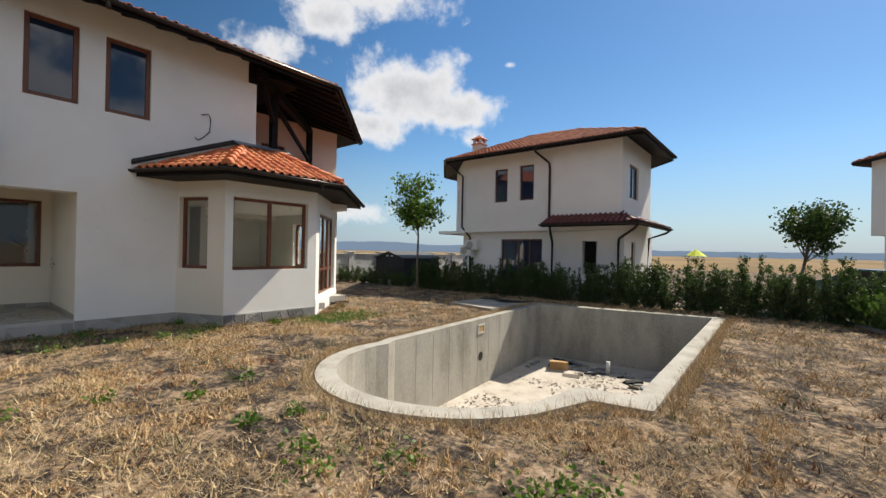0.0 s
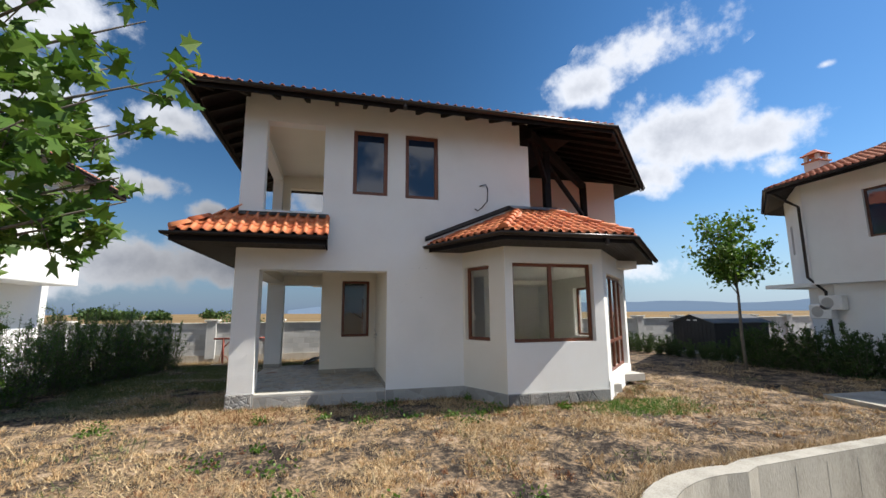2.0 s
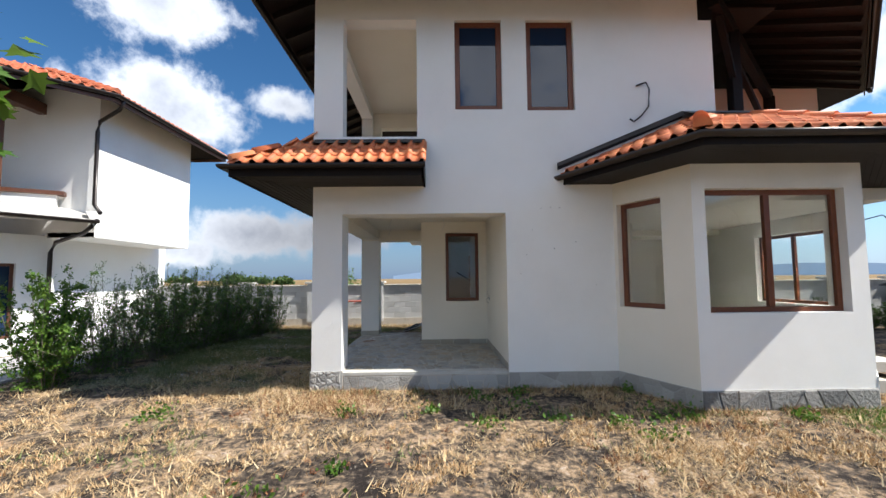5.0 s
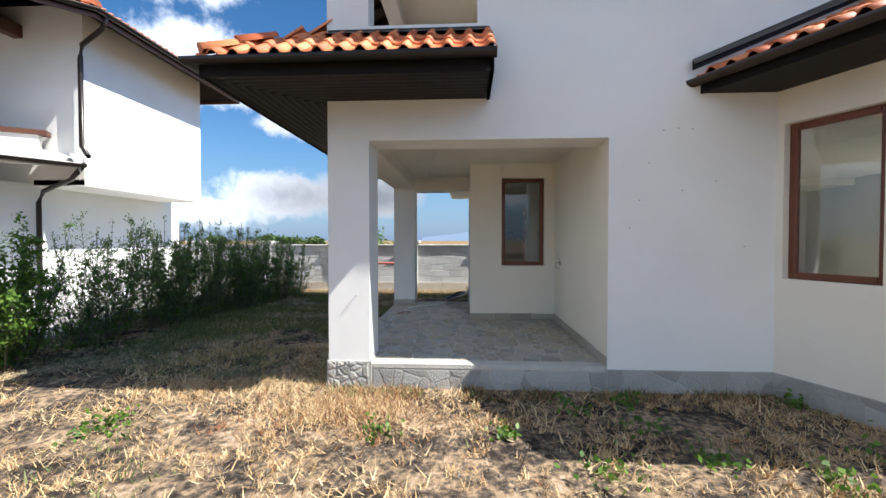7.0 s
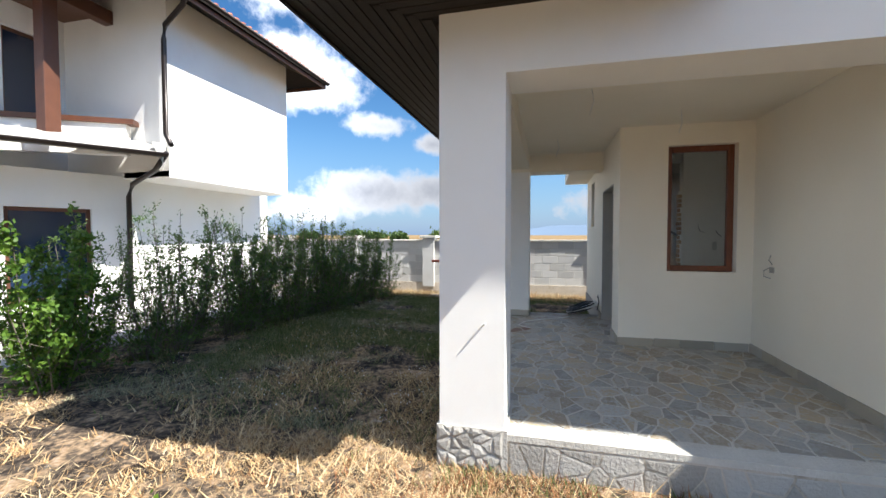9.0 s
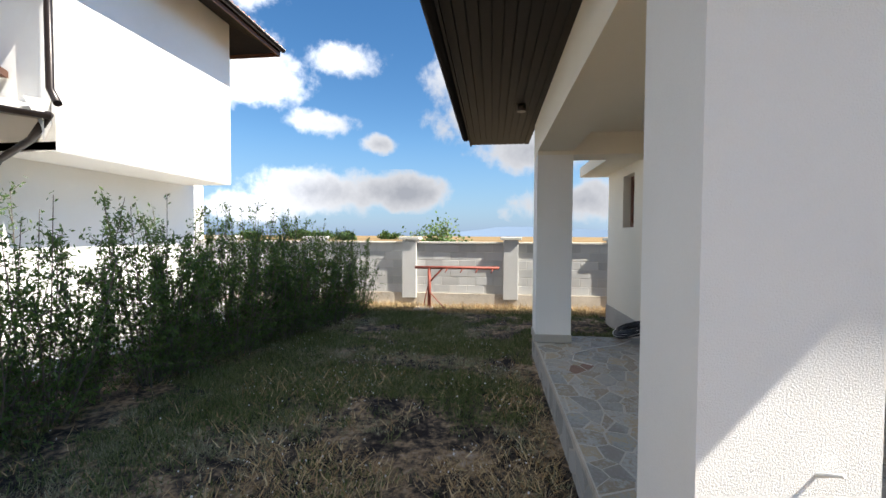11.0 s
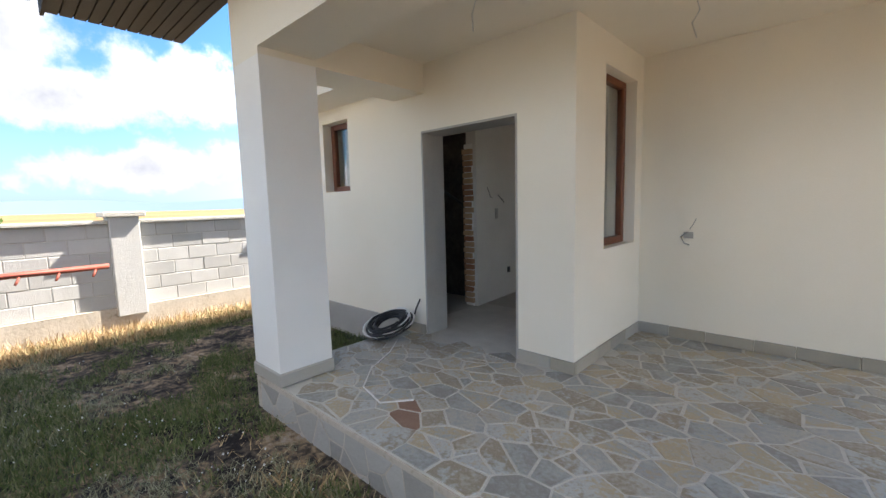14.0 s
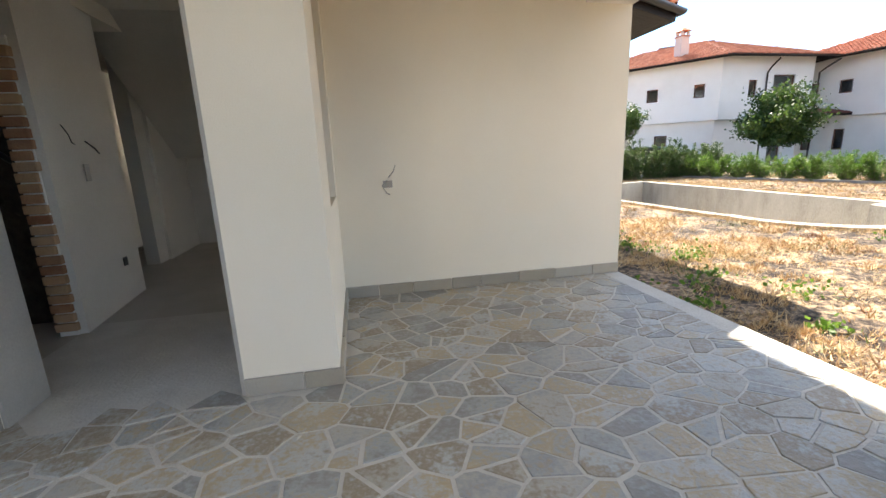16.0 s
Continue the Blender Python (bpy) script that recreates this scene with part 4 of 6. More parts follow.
raw("gable_board", [(XF, 0.182, 3.31), (-9.42, 0.182, 3.31), (-9.42, 0.182, LZ + 0.04), (XF, 0.182, LZ + 0.04 + LP * 0.79), (XF, 0.15, 3.31), (-9.42, 0.15, 3.31), (-9.42, 0.15, LZ + 0.04), (XF, 0.15, LZ + 0.04 + LP * 0.79)], [(3, 2, 1, 0), (4, 5, 6, 7), (0, 1, 5, 4), (2, 3, 7, 6), (1, 2, 6, 5)], DARKWOOD, villa)
for i in range(11):
    a = -2.57 + i * 0.088
    bm = bmesh.new()
    x1 = -9.42 + (a + 2.6) * -1 - 0.02
    add_box(bm, -16.15, x1, a, a + 0.079, 3.325, 3.337, bevel=0.003)
    part("soffit_board", bm, SOFFIT, villa, "brown varnished soffit board")
for i in range(9):
    x = -9.45 - i * 0.088
    bm = bmesh.new()
    add_box(bm, x - 0.079, x, -2.6 + (i + 1) * 0.088, 0.14, 3.325, 3.337, bevel=0.003)
    part("soffit_board", bm, SOFFIT, villa, "brown varnished soffit board")
box_part("soffit_backing", (-16.15, -9.45, -2.57, YO - 0.004, 3.34, 3.352), DARKWOOD, villa)
box_part("soffit_backing", (XF + 0.004, -9.45, YO, 0.14, 3.34, 3.352), DARKWOOD, villa)
m_fl = bmesh.new()
add_box(m_fl, XF + 0.003, XF + 0.03, YO + 0.02, 0.18, 3.99, 4.10)
part("flashing", m_fl, GUTTER, villa, "black flashing along the wall above the tiles")
raw("flashing", [(XF + 0.003, YO, 4.09), (XF + 0.003, 0.18, 4.09), (XF + 0.16, 0.18, 4.0), (XF + 0.16, YO - 0.1, 4.0)], [(0, 3, 2, 1)], GUTTER, villa)
ridge_caps(villa, (-9.44, -2.58, LZ + 0.05), (XF + 0.16, -1.87, LZ + 0.05 + LP * 0.69), TILE, 0.09)

# pent roof over the bay
BZ, BP = 3.50, 0.46
C0, C1, C2, C3 = (-10.4, 2.33), (-8.17, 3.42), (-8.12, 6.2), (-11.5, 9.6)
BAY = [C0, C1, C2, C3, (-12.6, 8.5), (-12.6, 2.33)]
bay, laid_bay, bedge = hip_roof(villa, BAY, BZ, BP, slopes=[0, 1, 2], deck_mat=DARKWOOD, thick=0.04, cut={0: (-1, 0, -XF), 1: (-1, 0, -XF - 0.15)}, reach={2: 2.0})
fascia(villa, [(*C0, BZ), (*C1, BZ), (*C2, BZ), (*C3, BZ)], 0.17, 0.004)
gut = [(-10.25, 2.33, BZ - 0.03), (-8.12, 3.37, BZ - 0.03), (-8.05, 6.23, BZ - 0.03), (-11.5, 9.72, BZ - 0.03)]
gutter(villa, gut, 0.07)
tube_part("gutter_outlet", [(-8.1, 5.6, BZ - 0.05), (-8.1, 5.6, BZ - 0.22)], 0.045, GUTTER, villa)
sof = [(XF, 2.42), (-8.2, 3.44), (-8.15, 6.2), (-11.45, 9.5), (-11.45, 8.45), (-9.0, 6.06), (-9.0, 3.78), (XF, 3.24)]
for (a, b, c, d) in ((0, 1, 6, 7), (1, 2, 5, 6), (2, 3, 4, 5)):
    for i in range(9):
        s, t = i / 9 + 0.006, (i + 1) / 9 - 0.004
        A, Bq, Cq, D = (Vector((*sof[g], 3.335)) for g in (a, b, c, d))
        vs = [A.lerp(D, s), Bq.lerp(Cq, s), Bq.lerp(Cq, t), A.lerp(D, t)]
        raw("soffit_board", [tuple(v) for v in vs] + [tuple(v + Vector((0, 0, 0.012))) for v in vs], [(0, 3, 2, 1), (4, 5, 6, 7), (0, 1, 5, 4), (2, 3, 7, 6), (1, 2, 6, 5), (3, 0, 4, 7)], SOFFIT, villa, "dark varnished soffit board")


raw("soffit_backing", [(x, y, z) for z in (3.352, 3.362) for x, y in ((XF - 0.02, 2.42), (-8.2, 3.44), (-8.15, 6.2), (-11.5, 9.5), (-12.2, 8.5), (XF - 0.02, 6.0))], [(5, 4, 3, 2, 1, 0), (6, 7, 8, 9, 10, 11)], DARKWOOD, villa)


def bay_z(i, x, y):
    p, e, n, c, _ = bedge[i]
    return BZ + BP * (n.x * x + n.y * y - c)


# hips where two slopes rise alike, from each eaves corner
for i, j, corner, run in ((0, 1, C1, 2.3), (1, 2, C2, 2.2)):
    n1, n2 = bedge[i][2], bedge[j][2]
    d = (n1 + n2).normalized()
    e = Vector(corner) + d * run
    ridge_caps(villa, (*corner, BZ + 0.05), (e.x, e.y, bay_z(i, e.x, e.y) + 0.05), TILE, 0.10)
raw("flashing", [(XF + 0.02, 2.33, 3.57), (XF + 0.02, 4.42, 4.43), (XF + 0.02, 4.42, 4.55), (XF + 0.02, 2.33, 3.69), (XF + 0.12, 2.30, 3.60), (XF + 0.12, 4.42, 4.45)], [(0, 1, 2, 3), (3, 2, 5, 4)], GUTTER, villa, "black flashing rising along the wall")
raw("flashing", [(XF + 0.02, 4.42, 4.43), (XF + 0.02, 5.9, 4.43), (XF + 0.02, 5.9, 4.55), (XF + 0.02, 4.42, 4.55), (XF + 0.28, 4.42, 4.42), (XF + 0.28, 5.9, 4.42)], [(0, 1, 2, 3), (3, 2, 5, 4)], GREYSHEET, villa, "grey sheet flashing at the balcony edge")
box_part("parapet", (XF - 0.25, XF, BR, 5.95, 3.5, 4.5), PLASTER, villa, "white balcony parapet")
pm = frame_on((XF, 5.95), (-13.85, 9.6))
box_part("parapet", (0, 5.1, 0, 0.2, 3.5, 4.32), PLASTER, villa, m=pm)

# plinth and small fittings
PL = FLOOR - 0.03


def plinth(p, q, z1=PL, mat=None, label="grey cement plinth"):
    m = frame_on(p, q)
    return box_part("plinth", (0, dist(p, q), -0.015, 0.05, ZB, z1), mat or RENDER, villa, label, m=m)


plinth((XF, PW + 0.003), K)
plinth(K, B1)
plinth(B2, E1, 0.5, PLASTER, "white plaster upstand under the terrace door")
base = plinth(B1, B2)


def low_stones(p, q, z1, seed, parent):
    m = frame_on(p, q) @ Matrix.Translation((0, -0.016, ZB)) @ Matrix(((1, 0, 0, 0), (0, 0, -1, 0), (0, 1, 0, 0), (0, 0, 0, 1)))
    for poly in cells(dist(p, q), z1 - ZB, 0.17, seed, 0.8):
        slab_from(poly, random.uniform(0.002, 0.008), random.uniform(0.001, 0.003), m, RUBBLE, parent, "stone", 0.012)


low_stones((XF, PW + 0.003), K, PL, 31, base)
low_stones(K, B1, PL, 32, base)
m = frame_on(B1, B2) @ Matrix.Translation((0, -0.018, ZB)) @ Matrix(((1, 0, 0, 0), (0, 0, -1, 0), (0, 1, 0, 0), (0, 0, 0, 1)))
for poly in cells(dist(B1, B2), PL - ZB, 0.24, 5):
    slab_from(poly, 0.006, random.uniform(0.006, 0.018), m, STONE, base, "stone", 0.012)
foot = box_part("pillar_foot", (XF - 0.49, XF + 0.01, YO - 0.02, -1.14, ZB, FLOOR + 0.02), RUBBLE, villa, "grey rubble-faced pillar foot")
m = frame_on((XF + 0.01, YO - 0.02), (XF + 0.01, -1.14)) @ Matrix.Translation((0, -0.002, ZB)) @ Matrix(((1, 0, 0, 0), (0, 0, -1, 0), (0, 1, 0, 0), (0, 0, 0, 1)))
for poly in cells(0.48, FLOOR - ZB + 0.02, 0.085, 8, 0.8):
    slab_from(poly, 0.002, random.uniform(0.004, 0.012), m, RUBBLE, foot, "stone", 0.02)
box_part("pillar_foot", (-14.985, -14.515, YO - 0.015, -1.165, FLOOR + 0.003, FLOOR + 0.11), SKIRT, villa, "grey stone skirting round the pillar", bevel=0.01)

# cables, sockets, dark specks
tube_part("cable", [(XF + 0.02, 3.68, 4.98), (XF + 0.06, 3.82, 5.02), (XF + 0.08, 3.86, 4.9), (XF + 0.08, 3.84, 4.6), (XF + 0.05, 3.72, 4.45), (XF + 0.05, 3.6, 4.36), (XF + 0.07, 3.53, 4.40)], 0.014, BLACKPIPE, villa, "black cable curling out of the wall", seg=6)
bm = bmesh.new()
add_box(bm, -12.55, -12.47, PW - 0.012, PW + 0.001, 1.36, 1.42)
tube(bm, [(-12.5, PW - 0.01, 1.45), (-12.46, PW - 0.06, 1.5), (-12.44, PW - 0.05, 1.55)], 0.004, 5)
tube(bm, [(-12.52, PW - 0.01, 1.42), (-12.56, PW - 0.06, 1.38), (-12.53, PW - 0.07, 1.32), (-12.5, PW - 0.02, 1.30)], 0.006, 5)
part("socket_box", bm, RENDER, villa, "open grey socket box with loose wires")
for x, y, s in ((-11.3, -0.5, 1), (-13.3, -0.75, 1), (-12.3, 0.5, 0.8)):
    tube_part("ceiling_wire", [(x, y, 3.12), (x + 0.02, y, 3.05), (x - 0.03, y + 0.02, 2.98), (x + 0.01, y - 0.02, 2.90 - 0.05 * s)], 0.006, WHITEPIPE, villa, "loose lamp wires hanging from the ceiling", seg=5)
spots = bmesh.new()
rs = random.Random(4)
for y, z in [(1.9, 2.6), (2.05, 2.95), (2.2, 2.97), (2.25, 2.3), (1.8, 2.2), (2.6, 2.4), (2.35, 2.96), (1.7, 1.9), (2.9, 1.7)]:
    bmesh.ops.create_icosphere(spots, subdivisions=1, radius=0.007, matrix=Matrix.Translation((XF + 0.002, y, z)))
part("wall_plug", spots, BLACKPIPE, villa, "dark drilled anchor holes")
tube_part("wall_stub", [(XF, -1.32, 1.13), (XF + 0.05, -1.29, 1.16)], 0.006, WHITEPIPE, villa, "short white conduit stub on the pillar")
tube_part("wall_wire", [(-9.35, 6.42, 2.6), (-9.2, 6.55, 2.65), (-9.1, 6.62, 2.5), (-9.12, 6.6, 2.35)], 0.008, BLACKPIPE, villa, "loose black wire by the terrace door", seg=5)
tube_part("soffit_vent", [(-14.0, YO - 0.25, 3.32), (-14.0, YO - 0.25, 3.24)], 0.055, GUTTER, villa, "dark round pipe end in the soffit")

# ---- terrace ----
terrace = thing("terrace", "raised porch of crazy-paved grey flagstones beside the villa", "terrace", (-12.5, 0, GZ))
box_part("slab", (-14.97, XF - 0.0, YO, PW - 0.004, ZB, FLOOR - 0.012), POOLFLOOR, terrace, "pale mortar bed and rough edge of the terrace")
box_part("edge_strip", (XF - 0.16, XF + 0.004, -1.16, PW - 0.004, FLOOR - 0.05, FLOOR - 0.004), GROUT, terrace, "smooth pale cement strip along the terrace front")

low_stones((XF - 0.012, -1.13), (XF - 0.012, PW - 0.01), FLOOR - 0.06, 33, terrace)
low_stones((-14.9, YO + 0.012), (XF - 0.5, YO + 0.012), FLOOR - 0.04, 34, terrace)

# ---- pool ----
pool = thing("swimming_pool", "unfinished bare concrete pool with round end and littered floor", "swimming pool", (-3, 8, -1.8))
k = len(POOL_IN)
PB = -1.55
vs, fs = [], []
for x, y in POOL_IN:
    vs += [(x, y, GZ + 0.04), (x, y, PB)]
fs += [(2 * i, 2 * i + 1, 2 * ((i + 1) % k) + 1, 2 * ((i + 1) % k)) for i in range(k)]
raw("pool_wall", vs, fs, CONCRETE, pool, "board-marked grey concrete with vertical joints")
vs = [(x, y, PB + 0.001) for x, y in POOL_IN]
raw("pool_floor", vs, [tuple(range(k))], POOLFLOOR, pool, "dusty concrete floor")


def resample(poly, count):
    pts = [Vector(p) for p in poly] + [Vector(poly[0])]
    ln = [0.0]
    for a, b in zip(pts, pts[1:]):
        ln.append(ln[-1] + (b - a).length)
    return pts, ln


RIM = GZ + 0.045
oi = [Vector((x, y, 0)) for x, y in POOL_OUT]
ii = [Vector((x, y, 0)) for x, y in POOL_IN]
ringv = [Vector((v.x, v.y, RIM)) for v in oi]
holev = [Vector((v.x, v.y, RIM)) for v in ii]
tr = tessellate_polygon([ringv, holev])
allv = ringv + holev
rim_f = [t if ((allv[t[1]] - allv[t[0]]).cross(allv[t[2]] - allv[t[0]])).z > 0 else t[::-1] for t in tr]
ko = len(oi)
kk = len(allv)
vv = [tuple(v) for v in allv] + [(v.x, v.y, GZ - 0.25) for v in oi]
rim_f += [(i, (i + 1) % ko, kk + (i + 1) % ko, kk + i) for i in range(ko)]
raw("pool_rim", vv, rim_f, CONCRETE, pool, "worn concrete rim")
# board joints down the long walls
for (a, b) in ((POOL_IN[3], POOL_IN[2]), (POOL_IN[2], POOL_IN[1]), (POOL_IN[1], POOL_IN[0])):
    a, b = Vector(a), Vector(b)
    d = (b - a).normalized()
    count = int((b - a).length / 0.62)
    side = Vector((d.y, -d.x)) if (Vector((-3.3, 9)) - a).dot(Vector((d.y, -d.x))) > 0 else Vector((-d.y, d.x))
    for i in range(1, count):
        c = a + d * (i * 0.62 + random.uniform(-0.05, 0.05))
        q = c + side * 0.007
        bm = bmesh.new()
        add_box(bm, -0.003, 0.003, 0, 0.004, PB + random.uniform(0, 0.3), RIM - 0.04 - random.uniform(0, 0.08), m=Matrix(((d.x, side.x, 0, c.x), (d.y, side.y, 0, c.y), (0, 0, 1, 0), (0, 0, 0, 1))))
        part("joint", bm, RENDER, pool, "dark vertical board joint")
wa, wb = Vector(POOL_IN[3]), Vector(POOL_IN[2])
wd = (wb - wa).normalized()
sd = Vector((wd.y, -wd.x))


def on_wall(u, z, off=0.004):
    c = wa + wd * u + sd * off
    return Matrix(((wd.x, 0, sd.x, c.x), (wd.y, 0, sd.y, c.y), (0, 1, 0, z), (0, 0, 0, 1)))


bm = bmesh.new()
bmesh.ops.create_circle(bm, cap_ends=True, radius=0.11, segments=20, matrix=on_wall(3.3, -0.80, 0.006))
part("pipe_hole", bm, BLACKPIPE, pool, "black round inlet hole")
bm = bmesh.new()
add_box(bm, -0.17, 0.17, -0.02, 0.02, 0.0, 0.02, m=on_wall(3.3, -0.10) @ Matrix.Translation((0, 0.10, 0)))
add_box(bm, -0.17, 0.17, -0.02, 0.02, 0.0, 0.02, m=on_wall(3.3, -0.10) @ Matrix.Translation((0, -0.10, 0)))
add_box(bm, -0.17, -0.13, -0.08, 0.08, 0.0, 0.02, m=on_wall(3.3, -0.10))
add_box(bm, 0.13, 0.17, -0.08, 0.08, 0.0, 0.02, m=on_wall(3.3, -0.10))
sk = part("skimmer_frame", bm, GROUT, pool, "white skimmer opening frame")
bm = bmesh.new()
add_box(bm, -0.13, 0.13, -0.08, 0.08, 0.0, 0.008, m=on_wall(3.3, -0.10))
part("skimmer_mouth", bm, CARD, sk, "brown foam inside the skimmer opening")

cover = thing("pump_cover", "flat rough concrete slab beside the pool", "concrete slab", (-7, 11.6, GZ))
raw("slab", [(-8.0, 10.6, GZ - 0.1), (-6.15, 10.2, GZ - 0.1), (-6.05, 12.7, GZ - 0.1), (-7.9, 12.4, GZ - 0.1), (-8.0, 10.6, GZ + 0.08), (-6.15, 10.2, GZ + 0.08), (-6.05, 12.7, GZ + 0.08), (-7.9, 12.4, GZ + 0.08)],
    [(4, 5, 6, 7), (0, 1, 5, 4), (1, 2, 6, 5), (2, 3, 7, 6), (3, 0, 4, 7)], CONCRETE, cover)
hose = thing("hose", "black plastic hose lying on a concrete slab beside the pool", "hose", (-7, 12, GZ + 0.08))
tube_part("hose_pipe", [(-7.9, 12.2, 0.2), (-7.4, 12.25, 0.21), (-7.0, 11.9, 0.21), (-6.6, 11.85, 0.21), (-6.2, 12.2, 0.21), (-5.95, 12.5, 0.24)], 0.03, BLACKPIPE, hose)
tube_part("hose_pipe", [(-7.6, 12.0, 0.21), (-7.2, 12.15, 0.24), (-6.9, 12.2, 0.21), (-6.4, 12.35, 0.21)], 0.022, BLACKPIPE, hose)

# things on the pool floor
box = thing("cardboard_box", "open brown cardboard box on the dusty pool floor", "box", (-4.55, 11.6, PB))
bmat = Matrix.Translation((-4.6, 11.5, PB)) @ Matrix.Rotation(radians(25), 4, "Z")
bm = bmesh.new()
for lims in ((-0.26, 0.26, -0.17, -0.16, 0, 0.2), (-0.26, 0.26, 0.16, 0.17, 0, 0.2), (-0.26, -0.25, -0.16, 0.16, 0, 0.2), (0.25, 0.26, -0.16, 0.16, 0, 0.2), (-0.25, 0.25, -0.16, 0.16, 0.0, 0.01)):
    add_box(bm, *lims, m=bmat)
part("body", bm, CARD, box)
bm = bmesh.new()
add_box(bm, -0.26, 0.26, 0, 0.16, 0, 0.006, m=bmat @ Matrix.Translation((0, -0.17, 0.2)) @ Matrix.Rotation(radians(155), 4, "X"))
add_box(bm, -0.25, 0.25, -0.16, 0.16, 0.196, 0.202, m=bmat)
part("flap", bm, CARD, box)
pp = thing("drain_pipe", "short white upright pipe stub on the pool floor", "pipe", (-3.3, 11.9, PB))
tube_part("pipe", [(-3.3, 11.9, PB), (-3.3, 11.9, PB + 0.36)], 0.055, WHITEPIPE, pp, seg=14)
rr = random.Random(11)
for i in range(26):
    x, y = rr.uniform(-5.4, -1.6), rr.uniform(10.9, 12.3)
    w, d, h = rr.uniform(0.12, 0.5), rr.uniform(0.05, 0.3), rr.uniform(0.015, 0.09)
    db = thing("rubble_board" if i % 2 else "rubble_sheet", "broken dark scrap of board lying on the pool floor", "debris", (x, y, PB), "scraps on the pool floor")
    bm = bmesh.new()
    add_box(bm, -w / 2, w / 2, -d / 2, d / 2, 0.002, h, m=Matrix.Translation((x, y, PB)) @ pose(0, 0, 0, rr.uniform(-8, 8), rr.uniform(-8, 8), rr.uniform(0, 180)), bevel=0.004)
    part("scrap", bm, rr.choice((BLACKPIPE, DARKWOOD, RENDER, BARK, GREYSHEET)), db)

# ---- neighbouring houses ----


def simple_window(parent, p, q, u0, u1, z0, z1, mat=None, blind=0.0, mull=()):
    w = window(parent, p, q, u0, u1, z0, z1, inset=0.08, mullions=mull, mat=mat or BROWNTRIM, label="brown-framed window with a dark pane", glass=REFLECTBLUE)
    if blind:
        box_part("blind", (u0 + 0.07, u1 - 0.07, 0.125, 0.14, z1 - 0.07 - blind, z1 - 0.07), CURTAIN, w, "half-lowered orange blind", m=frame_on(p, q))
    return w


def shell(parent, poly, z0, z1, ops, mat=None):
    """Walls round a counter-clockwise plan; ops: edge number to openings."""
    for i, p in enumerate(poly):
        wall("wall", p, poly[(i + 1) % len(poly)], z0, z1, ops.get(i, ()), mat or PLASTER, 0.25, parent, "", poly[i - 1], poly[(i + 2) % len(poly)])


def downpipe(parent, pts, label="dark brown rainwater downpipe"):
    tube_part("downpipe", pts, 0.05, GUTTER, parent, label, seg=10)


# north house
nb = thing("north_house", "white two-storey house with red hip roof behind a hedge", "house", (-8, 20, GZ))
up = [(-12.1, 16.8), (-4.4, 16.8), (-4.4, 21.2), (-7.4, 24.6), (-14.6, 24.6), (-14.6, 19.4)]
d_op = [(1.95, 3.95, GZ + 0.1, 2.52)]
shell(nb, [(-11.7, 17.15), (-4.4, 17.15), (-4.4, 21.6), (-7.4, 24.4), (-14.2, 24.4), (-14.2, 19.6)], ZB, 2.85, {0: [(1.6, 3.75, GZ + 0.1, 2.5), (5.6, 6.2, 1.0, 2.4)], 1: [(1.0, 1.6, 1.1, 2.4)]})
simple_window(nb, (-11.7, 17.15), (-4.4, 17.15), 1.6, 3.75, GZ + 0.1, 2.5, mull=(2.5, 3.1))
simple_window(nb, (-4.4, 17.15), (-4.4, 21.6), 1.0, 1.6, 1.1, 2.4)
ops_up = [(1.8, 2.5, 4.25, 5.83), (3.15, 3.86, 4.27, 5.88)]
shell(nb, up, 2.85, 6.62, {0: ops_up, 1: [(0.9, 2.3, 4.2, 5.6)], 5: [(0.8, 1.3, 4.2, 5.4)]})
for o in ops_up:
    simple_window(nb, up[0], up[1], *o, blind=0.62)
simple_window(nb, up[1], up[2], 0.9, 2.3, 4.2, 5.6, mull=(1.6,))
simple_window(nb, up[5], up[0], 0.8, 1.3, 4.2, 5.4)
box_part("bay_front", (-7.3, -4.38, 16.66, 16.8, 2.85, 6.6), PLASTER, nb, "slightly projecting white wall")
box_part("floor_slab", (-14.2, -4.6, 17.3, 21.4, 2.8, 2.95), PLASTER, nb)
NR = [(-12.6, 15.85), (-3.45, 15.85), (-3.45, 21.3), (-7.2, 25.5), (-15.5, 25.5), (-15.5, 19.4)]
dk, laid_nb, _ = hip_roof(nb, NR, 6.42, 0.40, thick=0.12, only=(0, 1, 5))
lay_tiles(dk, laid_nb, TILES)
gutter(nb, [(x, y, 6.40) for x, y in ((-15.5, 19.35), (-12.62, 15.78), (-3.38, 15.78), (-3.38, 21.3))], 0.075)
fascia(nb, [(-15.5, 19.4, 6.44), (-12.6, 15.85, 6.44), (-3.45, 15.85, 6.44), (-3.45, 21.3, 6.44), (-7.2, 25.5, 6.44)], 0.2, 0.004)
dk2, l2, _ = hip_roof(nb, [(-7.35, 15.75), (-3.5, 15.75), (-3.5, 21.0), (-7.35, 21.0)], 3.08, 0.42, slopes=[0, 1], reach={0: 1.05, 1: 0.9}, thick=0.14)
lay_tiles(dk2, l2, DARKTILES)
gutter(nb, [(-7.4, 15.7, 3.06), (-3.44, 15.7, 3.06), (-3.44, 21.0, 3.06)], 0.07)
downpipe(nb, [(-7.75, 15.8, 6.35), (-7.75, 15.95, 6.2), (-7.42, 16.6, 5.8), (-7.42, 16.68, 5.6), (-7.42, 16.68, 3.3), (-7.42, 16.9, 2.6), (-7.42, 17.05, 2.4), (-7.42, 17.05, 0.2)])
